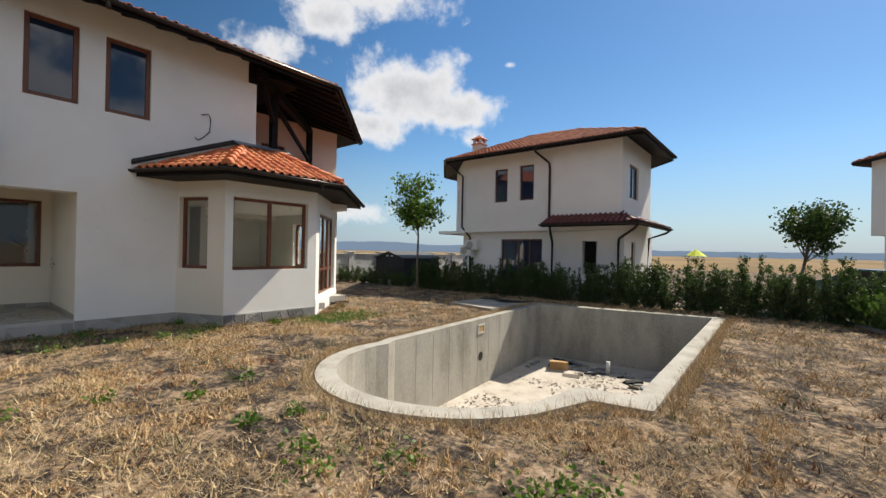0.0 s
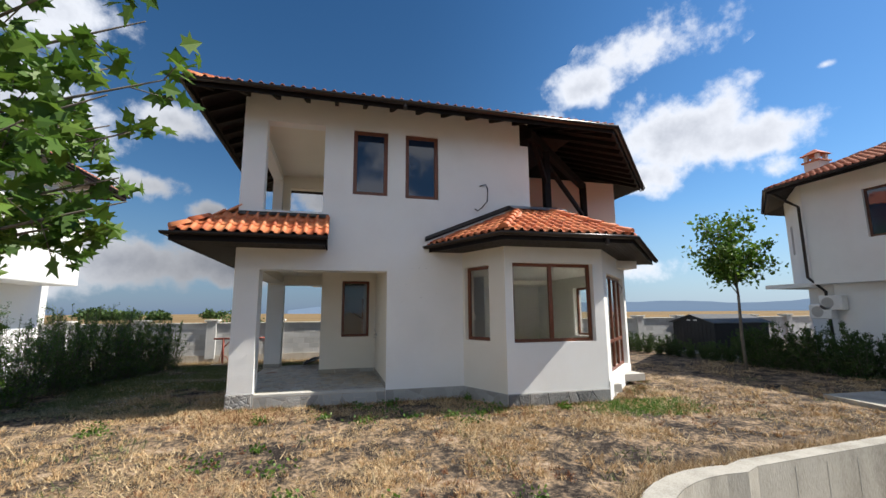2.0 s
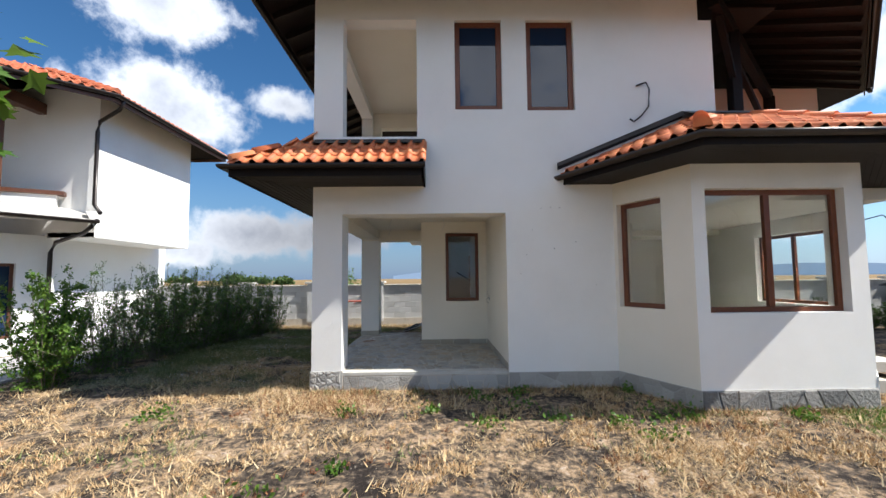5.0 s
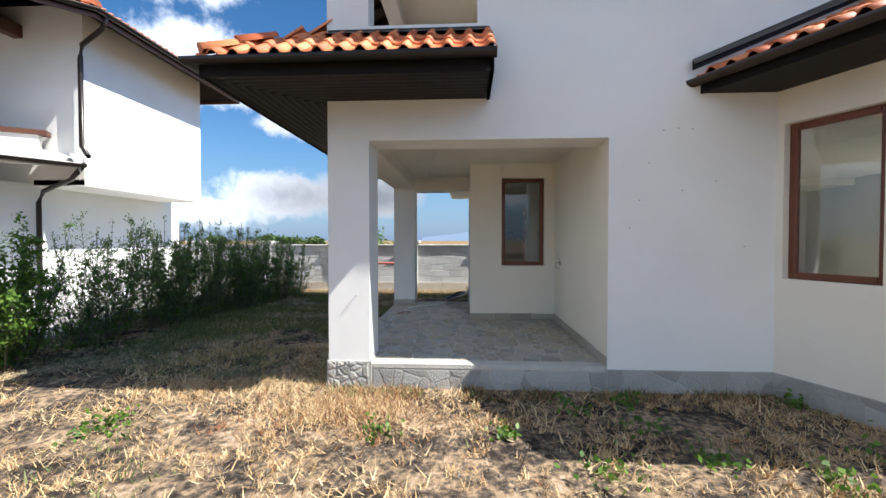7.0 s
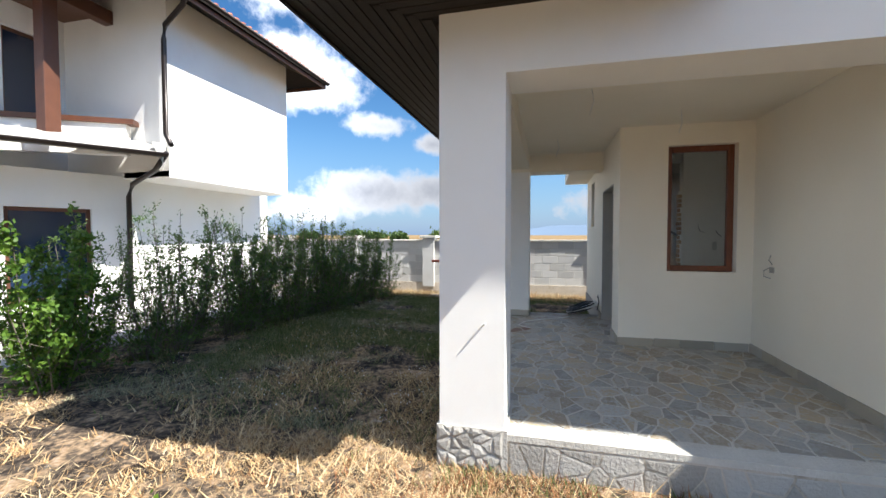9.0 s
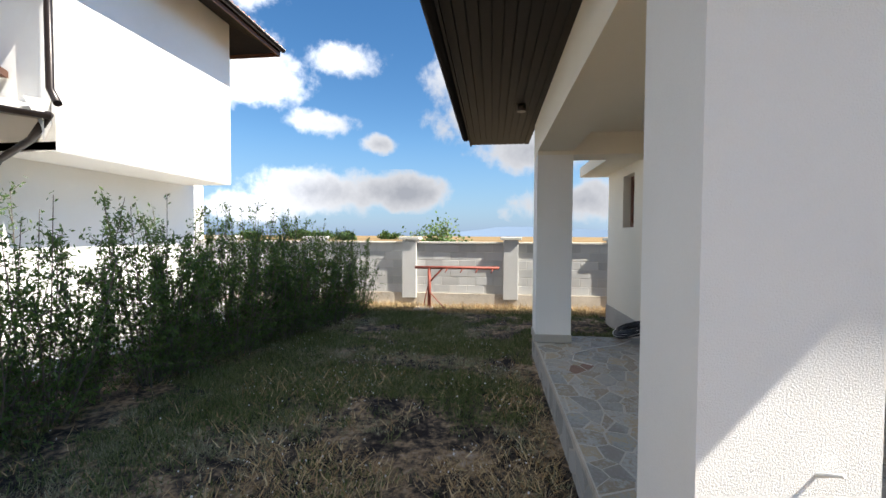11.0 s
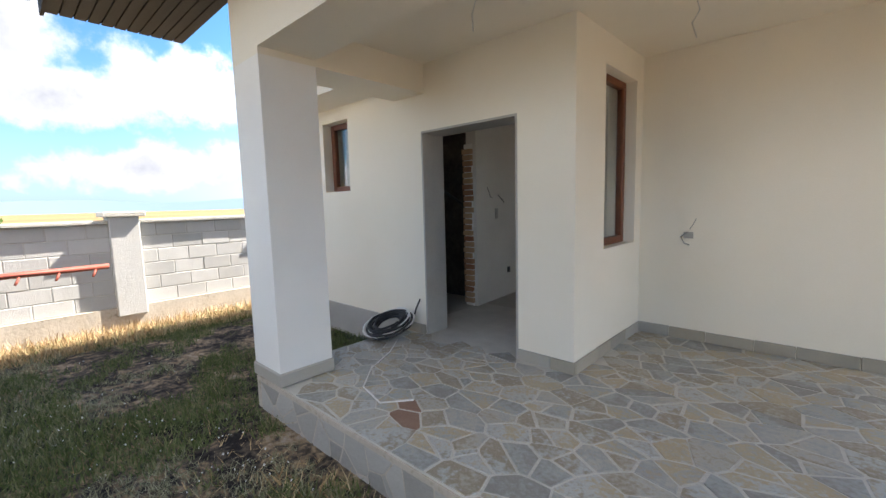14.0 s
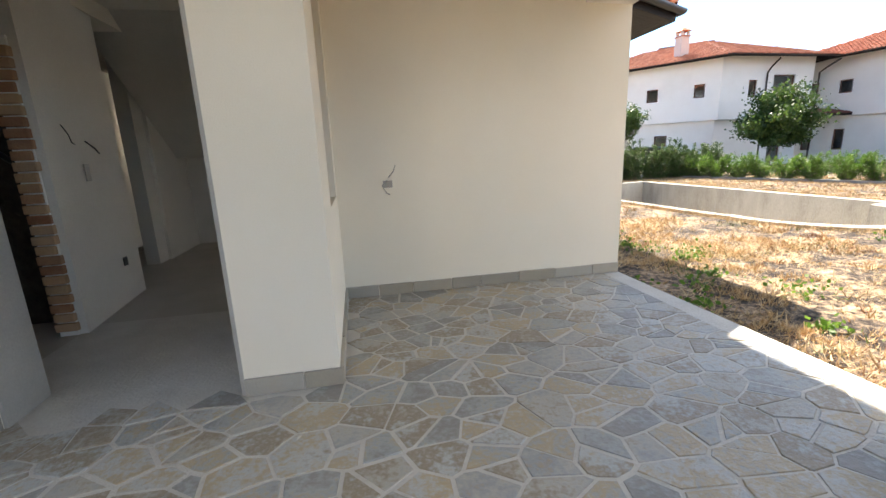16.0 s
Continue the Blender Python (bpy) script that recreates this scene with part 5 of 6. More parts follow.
downpipe(nb, [(-3.55, 15.8, 3.0), (-3.7, 15.95, 2.85), (-4.55, 16.95, 2.5), (-4.6, 17.05, 2.3), (-4.6, 17.05, 0.2)])
downpipe(nb, [(-3.45, 20.8, 3.0), (-3.6, 20.6, 2.85), (-4.2, 20.2, 2.6), (-4.3, 20.2, 0.2)])
downpipe(nb, [(-12.6, 15.9, 6.35), (-12.3, 16.4, 5.9), (-12.18, 16.72, 5.7), (-12.18, 16.72, 3.1), (-11.9, 17.05, 2.6), (-11.85, 17.05, 0.2)])
for x, z in ((-12.0, 1.9), (-11.65, 2.2)):
    ac = box_part("air_conditioner", (x - 0.35, x + 0.35, 16.8, 17.1, z - 0.25, z + 0.25), WHITEPIPE, nb, "white outdoor air-conditioning unit", bevel=0.02)
    bm = bmesh.new()
    bmesh.ops.create_circle(bm, cap_ends=True, radius=0.19, segments=20, matrix=Matrix.Translation((x - 0.08, 16.795, z)) @ Matrix.Rotation(radians(90), 4, "X"))
    part("fan_grille", bm, RENDER, ac)


def chimney(parent, x, y, z0, z1, w=0.5):
    c = box_part("chimney", (x - w / 2, x + w / 2, y - w / 2, y + w / 2, z0, z1 - 0.55), PINK, parent, "pink plastered chimney with a tiled cap", bevel=0.01)
    box_part("chimney_band", (x - w / 2 - 0.06, x + w / 2 + 0.06, y - w / 2 - 0.06, y + w / 2 + 0.06, z1 - 0.56, z1 - 0.5), TILES, c)
    for i in (-1, 1):
        for j in (-1, 1):
            box_part("chimney_leg", (x + i * w * 0.36 - 0.07, x + i * w * 0.36 + 0.07, y + j * w * 0.36 - 0.07, y + j * w * 0.36 + 0.07, z1 - 0.5, z1 - 0.22), PINK, c)
    r = w / 2 + 0.1
    raw("chimney_cap", [(x - r, y - r, z1 - 0.22), (x + r, y - r, z1 - 0.22), (x + r, y + r, z1 - 0.22), (x - r, y + r, z1 - 0.22), (x, y, z1 + 0.08)], [(0, 1, 4), (1, 2, 4), (2, 3, 4), (3, 0, 4), (3, 2, 1, 0)], TILES, c)


chimney(nb, -14.0, 20.8, 7.0, 8.95, 0.62)
umb = thing("parasol", "yellow parasol standing beside the north house", "parasol", (-2.4, 20.5, GZ))
tube_part("pole", [(-2.4, 20.5, GZ), (-2.4, 20.5, 2.0)], 0.02, WHITEPIPE, umb)
bm = bmesh.new()
bmesh.ops.create_cone(bm, segments=8, radius1=0.42, radius2=0.02, depth=0.3, matrix=Matrix.Translation((-2.4, 20.5, 2.0)))
part("canopy", bm, YELLOW, umb)

# south house
sh = thing("south_house", "white house with jutting sunlit upper wall and brown gutters", "house", (-16, -12, GZ))
SY = -8.43
shell(sh, [(-18.94, -16.0), (-12.4, -16.0), (-12.4, -10.4), (-14.45, -9.62), (-18.94, -9.62)], ZB, 3.02, {2: [(0.25, 1.5, 0.5, 2.3)]})
simple_window(sh, (-12.4, -10.4), (-14.45, -9.62), 0.25, 1.5, 0.5, 2.3)
shell(sh, [(-18.31, -16.0), (-12.6, -16.0), (-12.6, -11.2), (-14.3, -11.2), (-14.3, SY), (-18.31, SY)], 2.98, 6.9, {1: [(3.0, 4.2, 4.0, 6.0)], 2: [(0.6, 1.55, 3.9, 5.9)]})
simple_window(sh, (-12.6, -11.2), (-14.3, -11.2), 0.6, 1.55, 3.9, 5.9)
box_part("overhang_underside", (-18.3, -14.3, -9.62, SY - 0.01, 2.96, 3.1), PLASTER, sh)
SR = [(-19.15, -17.0), (-11.5, -17.0), (-11.5, -9.9), (-13.75, -7.6), (-19.15, -7.6)]
dk, laid_sh, _ = hip_roof(sh, SR, 6.5, 0.42, thick=0.12, only=(2, 3))
lay_tiles(dk, laid_sh, TILES)
gutter(sh, [(-11.45, -9.9, 6.47), (-13.72, -7.53, 6.47), (-19.15, -7.53, 6.47)], 0.075)
fascia(sh, [(-11.5, -17.0, 6.5), (-11.5, -9.9, 6.5), (-13.75, -7.6, 6.5), (-19.15, -7.6, 6.5), (-19.15, -17, 6.5)], 0.2, 0.004, BROWNTRIM)
ridge_caps(sh, (-13.75, -7.6, 6.55), (-15.0, -10.6, 6.55 + 0.42 * 3.0), TILES, 0.11)
downpipe(sh, [(-13.95, -7.55, 6.42), (-14.0, -7.7, 6.2), (-14.15, -8.3, 5.95), (-14.18, -8.37, 5.7), (-14.18, -8.37, 3.8), (-14.05, -8.1, 3.55)])
downpipe(sh, [(-13.85, -8.0, 3.35), (-13.95, -8.4, 3.05), (-14.3, -9.4, 2.85), (-14.33, -9.55, 2.6), (-14.33, -9.55, 0.2)])
dk3, _, _ = hip_roof(sh, [(-10.9, -13.0), (-10.9, -9.9), (-13.75, -8.0), (-14.4, -8.6), (-14.4, -13.0)], 3.35, 0.3, slopes=[0, 1], reach={0: 1.5, 1: 1.3}, deck_mat=PALESHEET, thick=0.1)
gutter(sh, [(-10.85, -13.0, 3.33), (-10.85, -9.85, 3.33), (-13.8, -7.92, 3.33)], 0.07)
SB = frame_on((-12.2, -12.3), (-14.05, -9.15))
box_part("balcony_parapet", (0, 3.6, 0.0, 0.2, 3.4, 4.02), PLASTER, sh, "white plastered balcony parapet", m=SB)
box_part("balcony_rail", (-0.6, 3.75, -0.06, 0.22, 4.02, 4.12), BROWNTRIM, sh, "brown timber rail on the parapet", m=SB)
box_part("balcony_post", (-13.24, -12.98, -10.0, -9.76, 3.6, 6.35), BROWNTRIM, sh, "square brown timber post", bevel=0.01)
box_part("eaves_beam", (-14.3, -11.6, -10.02, -9.8, 6.2, 6.48), BROWNTRIM, sh, "heavy brown timber beam under the eaves", bevel=0.01)
box_part("eaves_beam", (-11.9, -11.68, -16.0, -9.8, 6.2, 6.46), BROWNTRIM, sh, "heavy brown timber beam under the eaves", bevel=0.01)
box_part("eaves_ceiling", (-14.3, -11.7, -16.0, -10.03, 6.42, 6.46), BROWNTRIM, sh, "brown boarded eaves ceiling")
raw("loose_sheet", [(-13.62, -8.1, 3.52), (-14.05, -8.2, 3.60), (-14.16, -8.33, 3.30), (-13.95, -8.22, 3.02), (-13.75, -8.0, 3.16), (-14.0, -8.45, 3.62)], [(0, 1, 4), (1, 2, 3, 4), (0, 5, 1), (5, 2, 1)], PALESHEET, sh, "loose torn corner of roofing membrane")
apron = thing("paved_path", "pale paved path along the south house with timber planks on it", "path", (-15, -8, GZ))
box_part("paving", (-19, -11.0, -9.6, -7.2, GZ - 0.05, GZ + 0.03), PAVE, apron)
for i in range(5):
    pk = thing("timber_plank", "weathered timber plank lying on the path", "plank", (-14, -7.1, GZ), "planks on the path")
    tube_part("plank", [(-12.2 - i * 0.4, -7.1 + i * 0.03, GZ + 0.03 + 0.02 * i), (-15.4 - i * 0.3, -7.0 + i * 0.05, GZ + 0.05 + 0.02 * i)], 0.05, BROWNTRIM if i % 2 else PAVE, pk, seg=4)


# row houses to the north-east
def row_house(poly, eaves, label, wins, low_wins, roof_z=6.6):
    h = thing("row_house", label, "house", (poly[0][0], poly[0][1], GZ))
    mx, my = sum(p[0] for p in poly) / len(poly), sum(p[1] for p in poly) / len(poly)
    lower = [(mx + (x - mx) * 0.94, my + (y - my) * 0.94) for x, y in poly]
    shell(h, poly, 3.0, roof_z + 0.25, wins)
    shell(h, lower, ZB, 3.0, low_wins)
    raw("overhang", [(x, y, 2.99) for x, y in poly], [tuple(range(len(poly)))], PLASTER, h)
    for plan, group in ((poly, wins), (lower, low_wins)):
        for i in range(len(plan)):
            for o in group.get(i, ()):
                window(h, plan[i], plan[(i + 1) % len(plan)], *o, inset=0.07, mat=BROWNTRIM, label="small brown-framed window")
    d, ld, _ = hip_roof(h, eaves, roof_z, 0.36, thick=0.14)
    lay_tiles(d, ld, TILES)
    gutter(h, [(x, y, roof_z - 0.02) for x, y in eaves[:4]], 0.08)
    return h


RA = [(3.75, 28.2), (9.2, 20.5), (16.0, 20.5), (18.0, 26.0), (9.0, 35.0)]
EA = [(3.1, 28.4), (8.9, 19.6), (16.6, 19.6), (18.8, 26.2), (9.0, 36.2)]
rh = row_house(RA, EA, "white row house with red tiled roof and small windows", {0: [(2.0, 2.6, 4.4, 5.2), (5.2, 5.9, 4.4, 5.2), (8.0, 8.6, 4.4, 5.2)], 1: [(2.0, 2.6, 4.3, 5.3), (3.8, 5.4, 3.3, 5.6)]},
               {0: [(3.0, 3.8, 0.7, 2.2), (5.4, 6.2, 0.7, 2.2)], 1: [(4.2, 5.2, 0.3, 2.3)]})
chimney(rh, 8.6, 23.3, 6.8, 8.9, 0.6)
RB = [(17.2, 24.0), (19.5, 10.0), (28.0, 11.0), (26.0, 25.0)]
EB = [(16.2, 24.8), (18.6, 9.0), (29.0, 10.0), (27.0, 26.0)]
row_house(RB, EB, "white row house with red roof and air conditioner", {0: [(2.0, 2.7, 4.4, 5.2), (3.8, 4.5, 4.4, 5.2), (7.0, 7.7, 4.4, 5.2)]}, {0: [(1.5, 2.1, 0.9, 2.2), (3.3, 3.9, 0.9, 2.2)]})
canopy, canopy_tiles, _ = hip_roof(rh, [(14.4, 19.3), (17.9, 19.3), (17.9, 21.0), (14.4, 21.0)], 3.15, 0.35, slopes=[0, 1], reach={0: 0.9, 1: 0.9}, thick=0.12)
lay_tiles(canopy, canopy_tiles, DARKTILES)
downpipe(rh, [(16.9, 19.7, 6.4), (16.6, 20.2, 6.0), (16.3, 20.4, 5.7), (16.3, 20.4, 0.2)])
downpipe(rh, [(12.4, 19.7, 6.4), (12.4, 20.2, 6.0), (12.4, 20.42, 5.7), (12.4, 20.42, 0.2)])
car = thing("parked_car", "pale blue car parked behind the hedge", "car", (4.5, 20.5, GZ))


def car_mesh(car, x, y, rz, paint):
    m = Matrix.Translation((x, y, GZ)) @ Matrix.Rotation(rz, 4, "Z")
    prof = [(-2.1, 0.35), (-2.15, 0.75), (-1.95, 0.95), (-1.3, 1.0), (-0.7, 1.42), (0.6, 1.45), (1.4, 1.05), (2.0, 0.95), (2.12, 0.7), (2.1, 0.35)]
    bm = bmesh.new()
    L = [bm.verts.new(m @ Vector((a, -0.82, b))) for a, b in prof]
    R = [bm.verts.new(m @ Vector((a, 0.82, b))) for a, b in prof]
    bm.faces.new(L)
    bm.faces.new(R[::-1])
    for i in range(len(prof)):
        j = (i + 1) % len(prof)
        bm.faces.new((L[j], L[i], R[i], R[j]))
    part("body", bm, paint, car)
    for s in (-0.83, 0.83):
        bm = bmesh.new()
        vs = [bm.verts.new(m @ Vector((a, s, b))) for a, b in ((-1.15, 1.02), (-0.65, 1.36), (0.55, 1.38), (1.15, 1.06))]
        bm.faces.new(vs if s < 0 else vs[::-1])
        part("side_window", bm, BLACKPIPE, car)
        for wx in (-1.3, 1.3):
            bm = bmesh.new()
            bmesh.ops.create_cone(bm, cap_ends=True, segments=18, radius1=0.32, radius2=0.32, depth=0.2, matrix=m @ Matrix.Translation((wx, s * 0.93, 0.32)) @ Matrix.Rotation(radians(90), 4, "X"))
            part("wheel", bm, BLACKPIPE, car)


car_mesh(car, 3.2, 18.6, 2.3, TEAL)
car2 = thing("parked_car", "white car parked by the row houses", "car", (0.9, 24.5, GZ))
car_mesh(car2, 5.5, 22.0, 2.3, CARPAINT)
lane = thing("pavement", "pale concrete kerb and paving behind the hedge", "", (5, 16, GZ), kind="structure")
bm = bmesh.new()
add_box(bm, -20, 5.0, 15.75, 16.2, GZ - 0.1, GZ + 0.08)
part("kerb", bm, PAVE, lane)
bm = bmesh.new()
add_box(bm, 0, 14, 0, 0.4, GZ - 0.1, GZ + 0.08, m=frame_on((4.9, 7.5), (2.2, 15.6)))
part("kerb", bm, PAVE, lane)

# shed
shed = thing("shed", "black timber shed with a grey felt roof behind the hedge", "shed", (-17.15, 18, GZ))
box_part("body", (-18.3, -16.0, 16.45, 19.5, ZB, 1.42), SHEDMAT, shed)
raw("gable", [(-18.3, 16.45, 1.42), (-16.0, 16.45, 1.42), (-17.15, 16.45, 1.74), (-18.3, 16.55, 1.42), (-16.0, 16.55, 1.42), (-17.15, 16.55, 1.74)], [(0, 1, 2), (5, 4, 3), (0, 2, 5, 3), (1, 4, 5, 2)], SHEDMAT, shed)
raw("roof", [(-18.42, 16.3, 1.40), (-17.15, 16.3, 1.77), (-15.88, 16.3, 1.40), (-18.42, 19.65, 1.40), (-17.15, 19.65, 1.77), (-15.88, 19.65, 1.40), (-18.42, 16.3, 1.43), (-17.15, 16.3, 1.80), (-15.88, 16.3, 1.43), (-18.42, 19.65, 1.43), (-17.15, 19.65, 1.80), (-15.88, 19.65, 1.43)],
    [(6, 7, 10, 9), (7, 8, 11, 10), (0, 3, 4, 1), (1, 4, 5, 2), (0, 1, 7, 6), (1, 2, 8, 7), (0, 6, 9, 3), (2, 5, 11, 8), (3, 9, 10, 4), (4, 10, 11, 5)], ROOFFELT, shed)
for i in range(11):
    box_part("board", (-18.3 + i * 0.208, -18.288 + i * 0.208, 16.435, 16.449, GZ, 1.4), BLACKPIPE, shed)
for x in (-17.35, -16.98):
    box_part("vent", (x - 0.09, x + 0.09, 16.43, 16.449, 1.50, 1.56), WHITEPIPE, shed, "small white gable vent")

# ---- boundary wall ----
fence = thing("boundary_wall", "grey concrete block wall with pillars and overhanging cap stones", "wall", (-18.8, 0, GZ))
FX = -18.75


def footing(y0, y1):
    return box_part("footing", (FX - 0.28, FX + 0.04, y0, y1, ZB, 0.42), POOLFLOOR, fence, "rough cast concrete footing")


PILL = [-1.78 - 2.38 * i for i in range(12)] + [-1.78 + 2.38 * i for i in range(1, 14)]
footing(-28, 30)
for y in PILL:
    pl = box_part("fence_pillar", (FX - 0.32, FX + 0.09, y - 0.17, y + 0.17, 0.3, 1.68), BLOCK, fence, "block pillar with a cap", bevel=0.008)
    box_part("pillar_cap", (FX - 0.38, FX + 0.15, y - 0.24, y + 0.24, 1.68, 1.75), GROUT, pl, "thin pale cap stone", bevel=0.01)
for y in PILL:
    box_part("cap_stone", (FX - 0.26, FX + 0.06, y + 0.172, y + 2.38 - 0.172, 1.59, 1.635), GROUT, fence, "thin pale cap along the wall", bevel=0.006)
rust = thing("steel_stand", "red-oxide steel trestle bar standing against the block wall", "steel frame", (-18.1, -3.7, GZ))
tube_part("post", [(-18.3, -3.62, GZ - 0.02), (-18.3, -3.62, 1.04)], 0.04, RUST, rust, seg=4)
tube_part("bar", [(-18.3, -3.95, 1.055), (-18.3, -2.05, 1.06)], 0.035, RUST, rust, seg=4)
tube_part("brace", [(-18.3, -3.62, 0.72), (-18.3, -3.32, 1.04)], 0.022, RUST, rust, seg=4)
tube_part("brace", [(-18.3, -3.62, 0.5), (-18.1, -3.2, 0.12)], 0.014, RUST, rust, seg=4)
tube_part("brace", [(-18.3, -3.66, 0.62), (-18.42, -3.78, 0.1)], 0.014, RUST, rust, seg=4)
for i in range(4):
    tube_part("peg", [(-18.3, -3.2 + i * 0.34, 1.05), (-18.2, -3.25 + i * 0.34, 0.96)], 0.016, RUST, rust, seg=4)
base_b = thing("concrete_base", "small rough concrete footing at the foot of a steel post", "footing", (-18.2, -3.7, GZ))
box_part("footing", (-18.45, -18.0, -3.95, -3.5, GZ - 0.05, GZ + 0.06), POOLFLOOR, base_b, bevel=0.02)

# ---- coil of pipes on the porch ----
coil = thing("conduit_coil", "coiled white and black conduits on the porch by the doorway", "pipe coil", (-14.75, -0.35, FLOOR))


def loops(cx, cy, z, r, turns, wob, seed, tilt):
    rnd = random.Random(seed)
    pts = []
    for i in range(int(turns * 20) + 1):
        a = i / 20 * 2 * math.pi
        rr = r * (1 + wob * math.sin(a * 0.37 + seed))
        pts.append((cx + rr * math.cos(a), cy + rr * math.sin(a) * 0.9, z + 0.006 * i / 20 * 2 + tilt * (1 + math.cos(a - 1.5)) * 0.5 + rnd.uniform(-0.004, 0.004)))
    return pts


tube_part("white_conduit", loops(-14.86, -0.30, FLOOR + 0.05, 0.25, 2.3, 0.14, 1, 0.17), 0.016, WHITEPIPE, coil, "thick white corrugated conduit")
tube_part("black_conduit", loops(-14.84, -0.32, FLOOR + 0.04, 0.19, 7.0, 0.25, 2, 0.13), 0.012, BLACKPIPE, coil, "thin black conduit")
tube_part("black_conduit", loops(-14.82, -0.32, FLOOR + 0.03, 0.20, 5.0, 0.3, 5, 0.16), 0.011, BLACKPIPE, coil, "thin black conduit")
tube_part("black_conduit", [(-14.75, -0.05, FLOOR + 0.12), (-14.72, -0.03, FLOOR + 0.25), (-14.62, -0.06, FLOOR + 0.38)], 0.009, BLACKPIPE, coil, "upright loose black end")
tube_part("white_cable", [(-14.6, -0.40, FLOOR + 0.05), (-14.45, -0.62, FLOOR + 0.02), (-14.3, -0.95, FLOOR + 0.008), (-14.05, -1.22, FLOOR + 0.008), (-13.75, -1.30, FLOOR + 0.008), (-13.6, -1.12, FLOOR + 0.008)], 0.006, WHITEPIPE, coil, "thin white cable trailing over the flagstones", seg=6)

# ---- trees ----


def tree(name, label, x, y, base, trunk_top, crown_c, crown_r, leaves_n, leaf, seed, trunk_r=0.06, mat=None, lean=(0, 0), group=""):
    t = thing(name, label, "tree", (x, y, base), group)
    rng = np.random.default_rng(seed)
    rnd = random.Random(seed)
    bm = bmesh.new()
    top = Vector((x + lean[0], y + lean[1], trunk_top))
    mid = Vector((x, y, base)).lerp(top, 0.5) + Vector((rnd.uniform(-0.08, 0.08), rnd.uniform(-0.08, 0.08), 0))
    tube(bm, [(x, y, base - 0.05), tuple(mid), tuple(top)], trunk_r, 8, trunk_r * 0.7)
    cc = Vector(crown_c)
    centers = []
    for i in range(26):
        d = Vector((rnd.gauss(0, 1), rnd.gauss(0, 1), rnd.gauss(0, 1))).normalized()
        e = cc + Vector((d.x * crown_r[0], d.y * crown_r[1], d.z * crown_r[2])) * rnd.uniform(0.55, 1.0)
        s = top + (cc - top) * rnd.uniform(0.0, 0.9)
        k = s.lerp(e, 0.5) + Vector((0, 0, -0.06))
        tube(bm, [tuple(s), tuple(k), tuple(e)], trunk_r * 0.32, 5, 0.006)
        r = rnd.uniform(0.22, 0.42) * max(crown_r)
        c = rng.normal(size=(leaves_n // 26, 3)) * r * 0.42
        c[:, 2] *= 0.75
        along = rng.uniform(0.45, 1.05, (len(c), 1))
        centers.append(np.array(s) + (np.array(e) - np.array(s)) * along + c)
    tube(bm, [tuple(top), tuple(cc + Vector((0, 0, crown_r[2] * 0.7)))], trunk_r * 0.7, 6, 0.008)
    part("trunk", bm, BARK, t, "slender grey trunk with thin limbs")
    v, f = leaves(np.concatenate(centers), leaf, None, rng, 0.75)
    raw("crown", v, f, mat or LEAF, t, "loose crown of green leaves")
    return t


tree("young_tree", "slender young tree with loose green crown before the hedge", -11.75, 13.0, GZ, 2.4, (-11.85, 13.0, 4.0), (1.2, 1.15, 1.45), 3600, 0.14, 3, 0.055)
tree("windblown_tree", "small round-crowned tree leaning in the wind beyond the hedge", 0.75, 18.0, GZ, 1.6, (1.35, 18.0, 3.0), (1.0, 1.0, 0.85), 4200, 0.12, 9, 0.07, SHRUB, (0.3, 0))
tree("round_tree", "dense broad-crowned tree in front of the row houses", 9.4, 17.0, GZ, 1.3, (9.35, 17.0, 2.9), (2.0, 2.0, 1.75), 14000, 0.16, 14, 0.11, SHRUB)
tree("field_bush", "scrubby bush behind the boundary wall", -22.5, -3.7, GZ, 0.9, (-22.5, -3.7, 1.7), (1.3, 1.3, 0.75), 1500, 0.10, 21, 0.04, WILLOW)
for i, (x, y, s) in enumerate(((-150, -66, 1.0), (-152, -54, 1.0), (-170, -80, 1.4), (-172, -70, 1.1), (-180, -45, 1.2), (-160, -95, 1.2))):
    tree("distant_tree", "dark bush far out on the stubble field", x, y, GZ, 1.0, (x, y, 1.4 * s), (4.5 * s, 4.5 * s, 1.6 * s), 900, 1.0, 40 + i, 0.2, SHRUB, group="bushes on the field")

# maple with boughs beside the path
mp = thing("maple_tree", "maple with broad green lobed leaves hanging beside the yard", "tree", (-5.4, -4.1, GZ))
rng = np.random.default_rng(77)
rnd = random.Random(77)
bm = bmesh.new()
tube(bm, [(-5.4, -4.1, GZ - 0.05), (-5.45, -4.05, 1.5), (-5.4, -4.0, 3.0), (-5.4, -4.0, 5.2)], 0.09, 10, 0.03)
cs = []
TIPS = [(-4.55, -0.98, 3.85), (-4.6, -1.2, 3.4), (-4.45, -1.12, 2.8), (-4.5, -1.15, 4.3), (-4.7, -1.3, 3.05), (-5.0, -1.55, 3.6), (-5.1, -1.6, 4.2), (-5.0, -1.6, 2.75), (-5.7, -2.0, 3.2), (-5.8, -2.1, 3.9), (-5.75, -2.15, 2.9), (-6.3, -2.6, 3.4), (-6.2, -2.6, 4.1), (-4.2, -1.2, 3.5), (-3.9, -1.2, 4.2), (-3.8, -1.4, 3.1)]
for i in range(16):
    a = rnd.uniform(0, 2 * math.pi)
    TIPS.append((-5.2 + 1.6 * math.cos(a), -4.1 + 1.5 * math.sin(a), rnd.uniform(2.6, 5.6)))
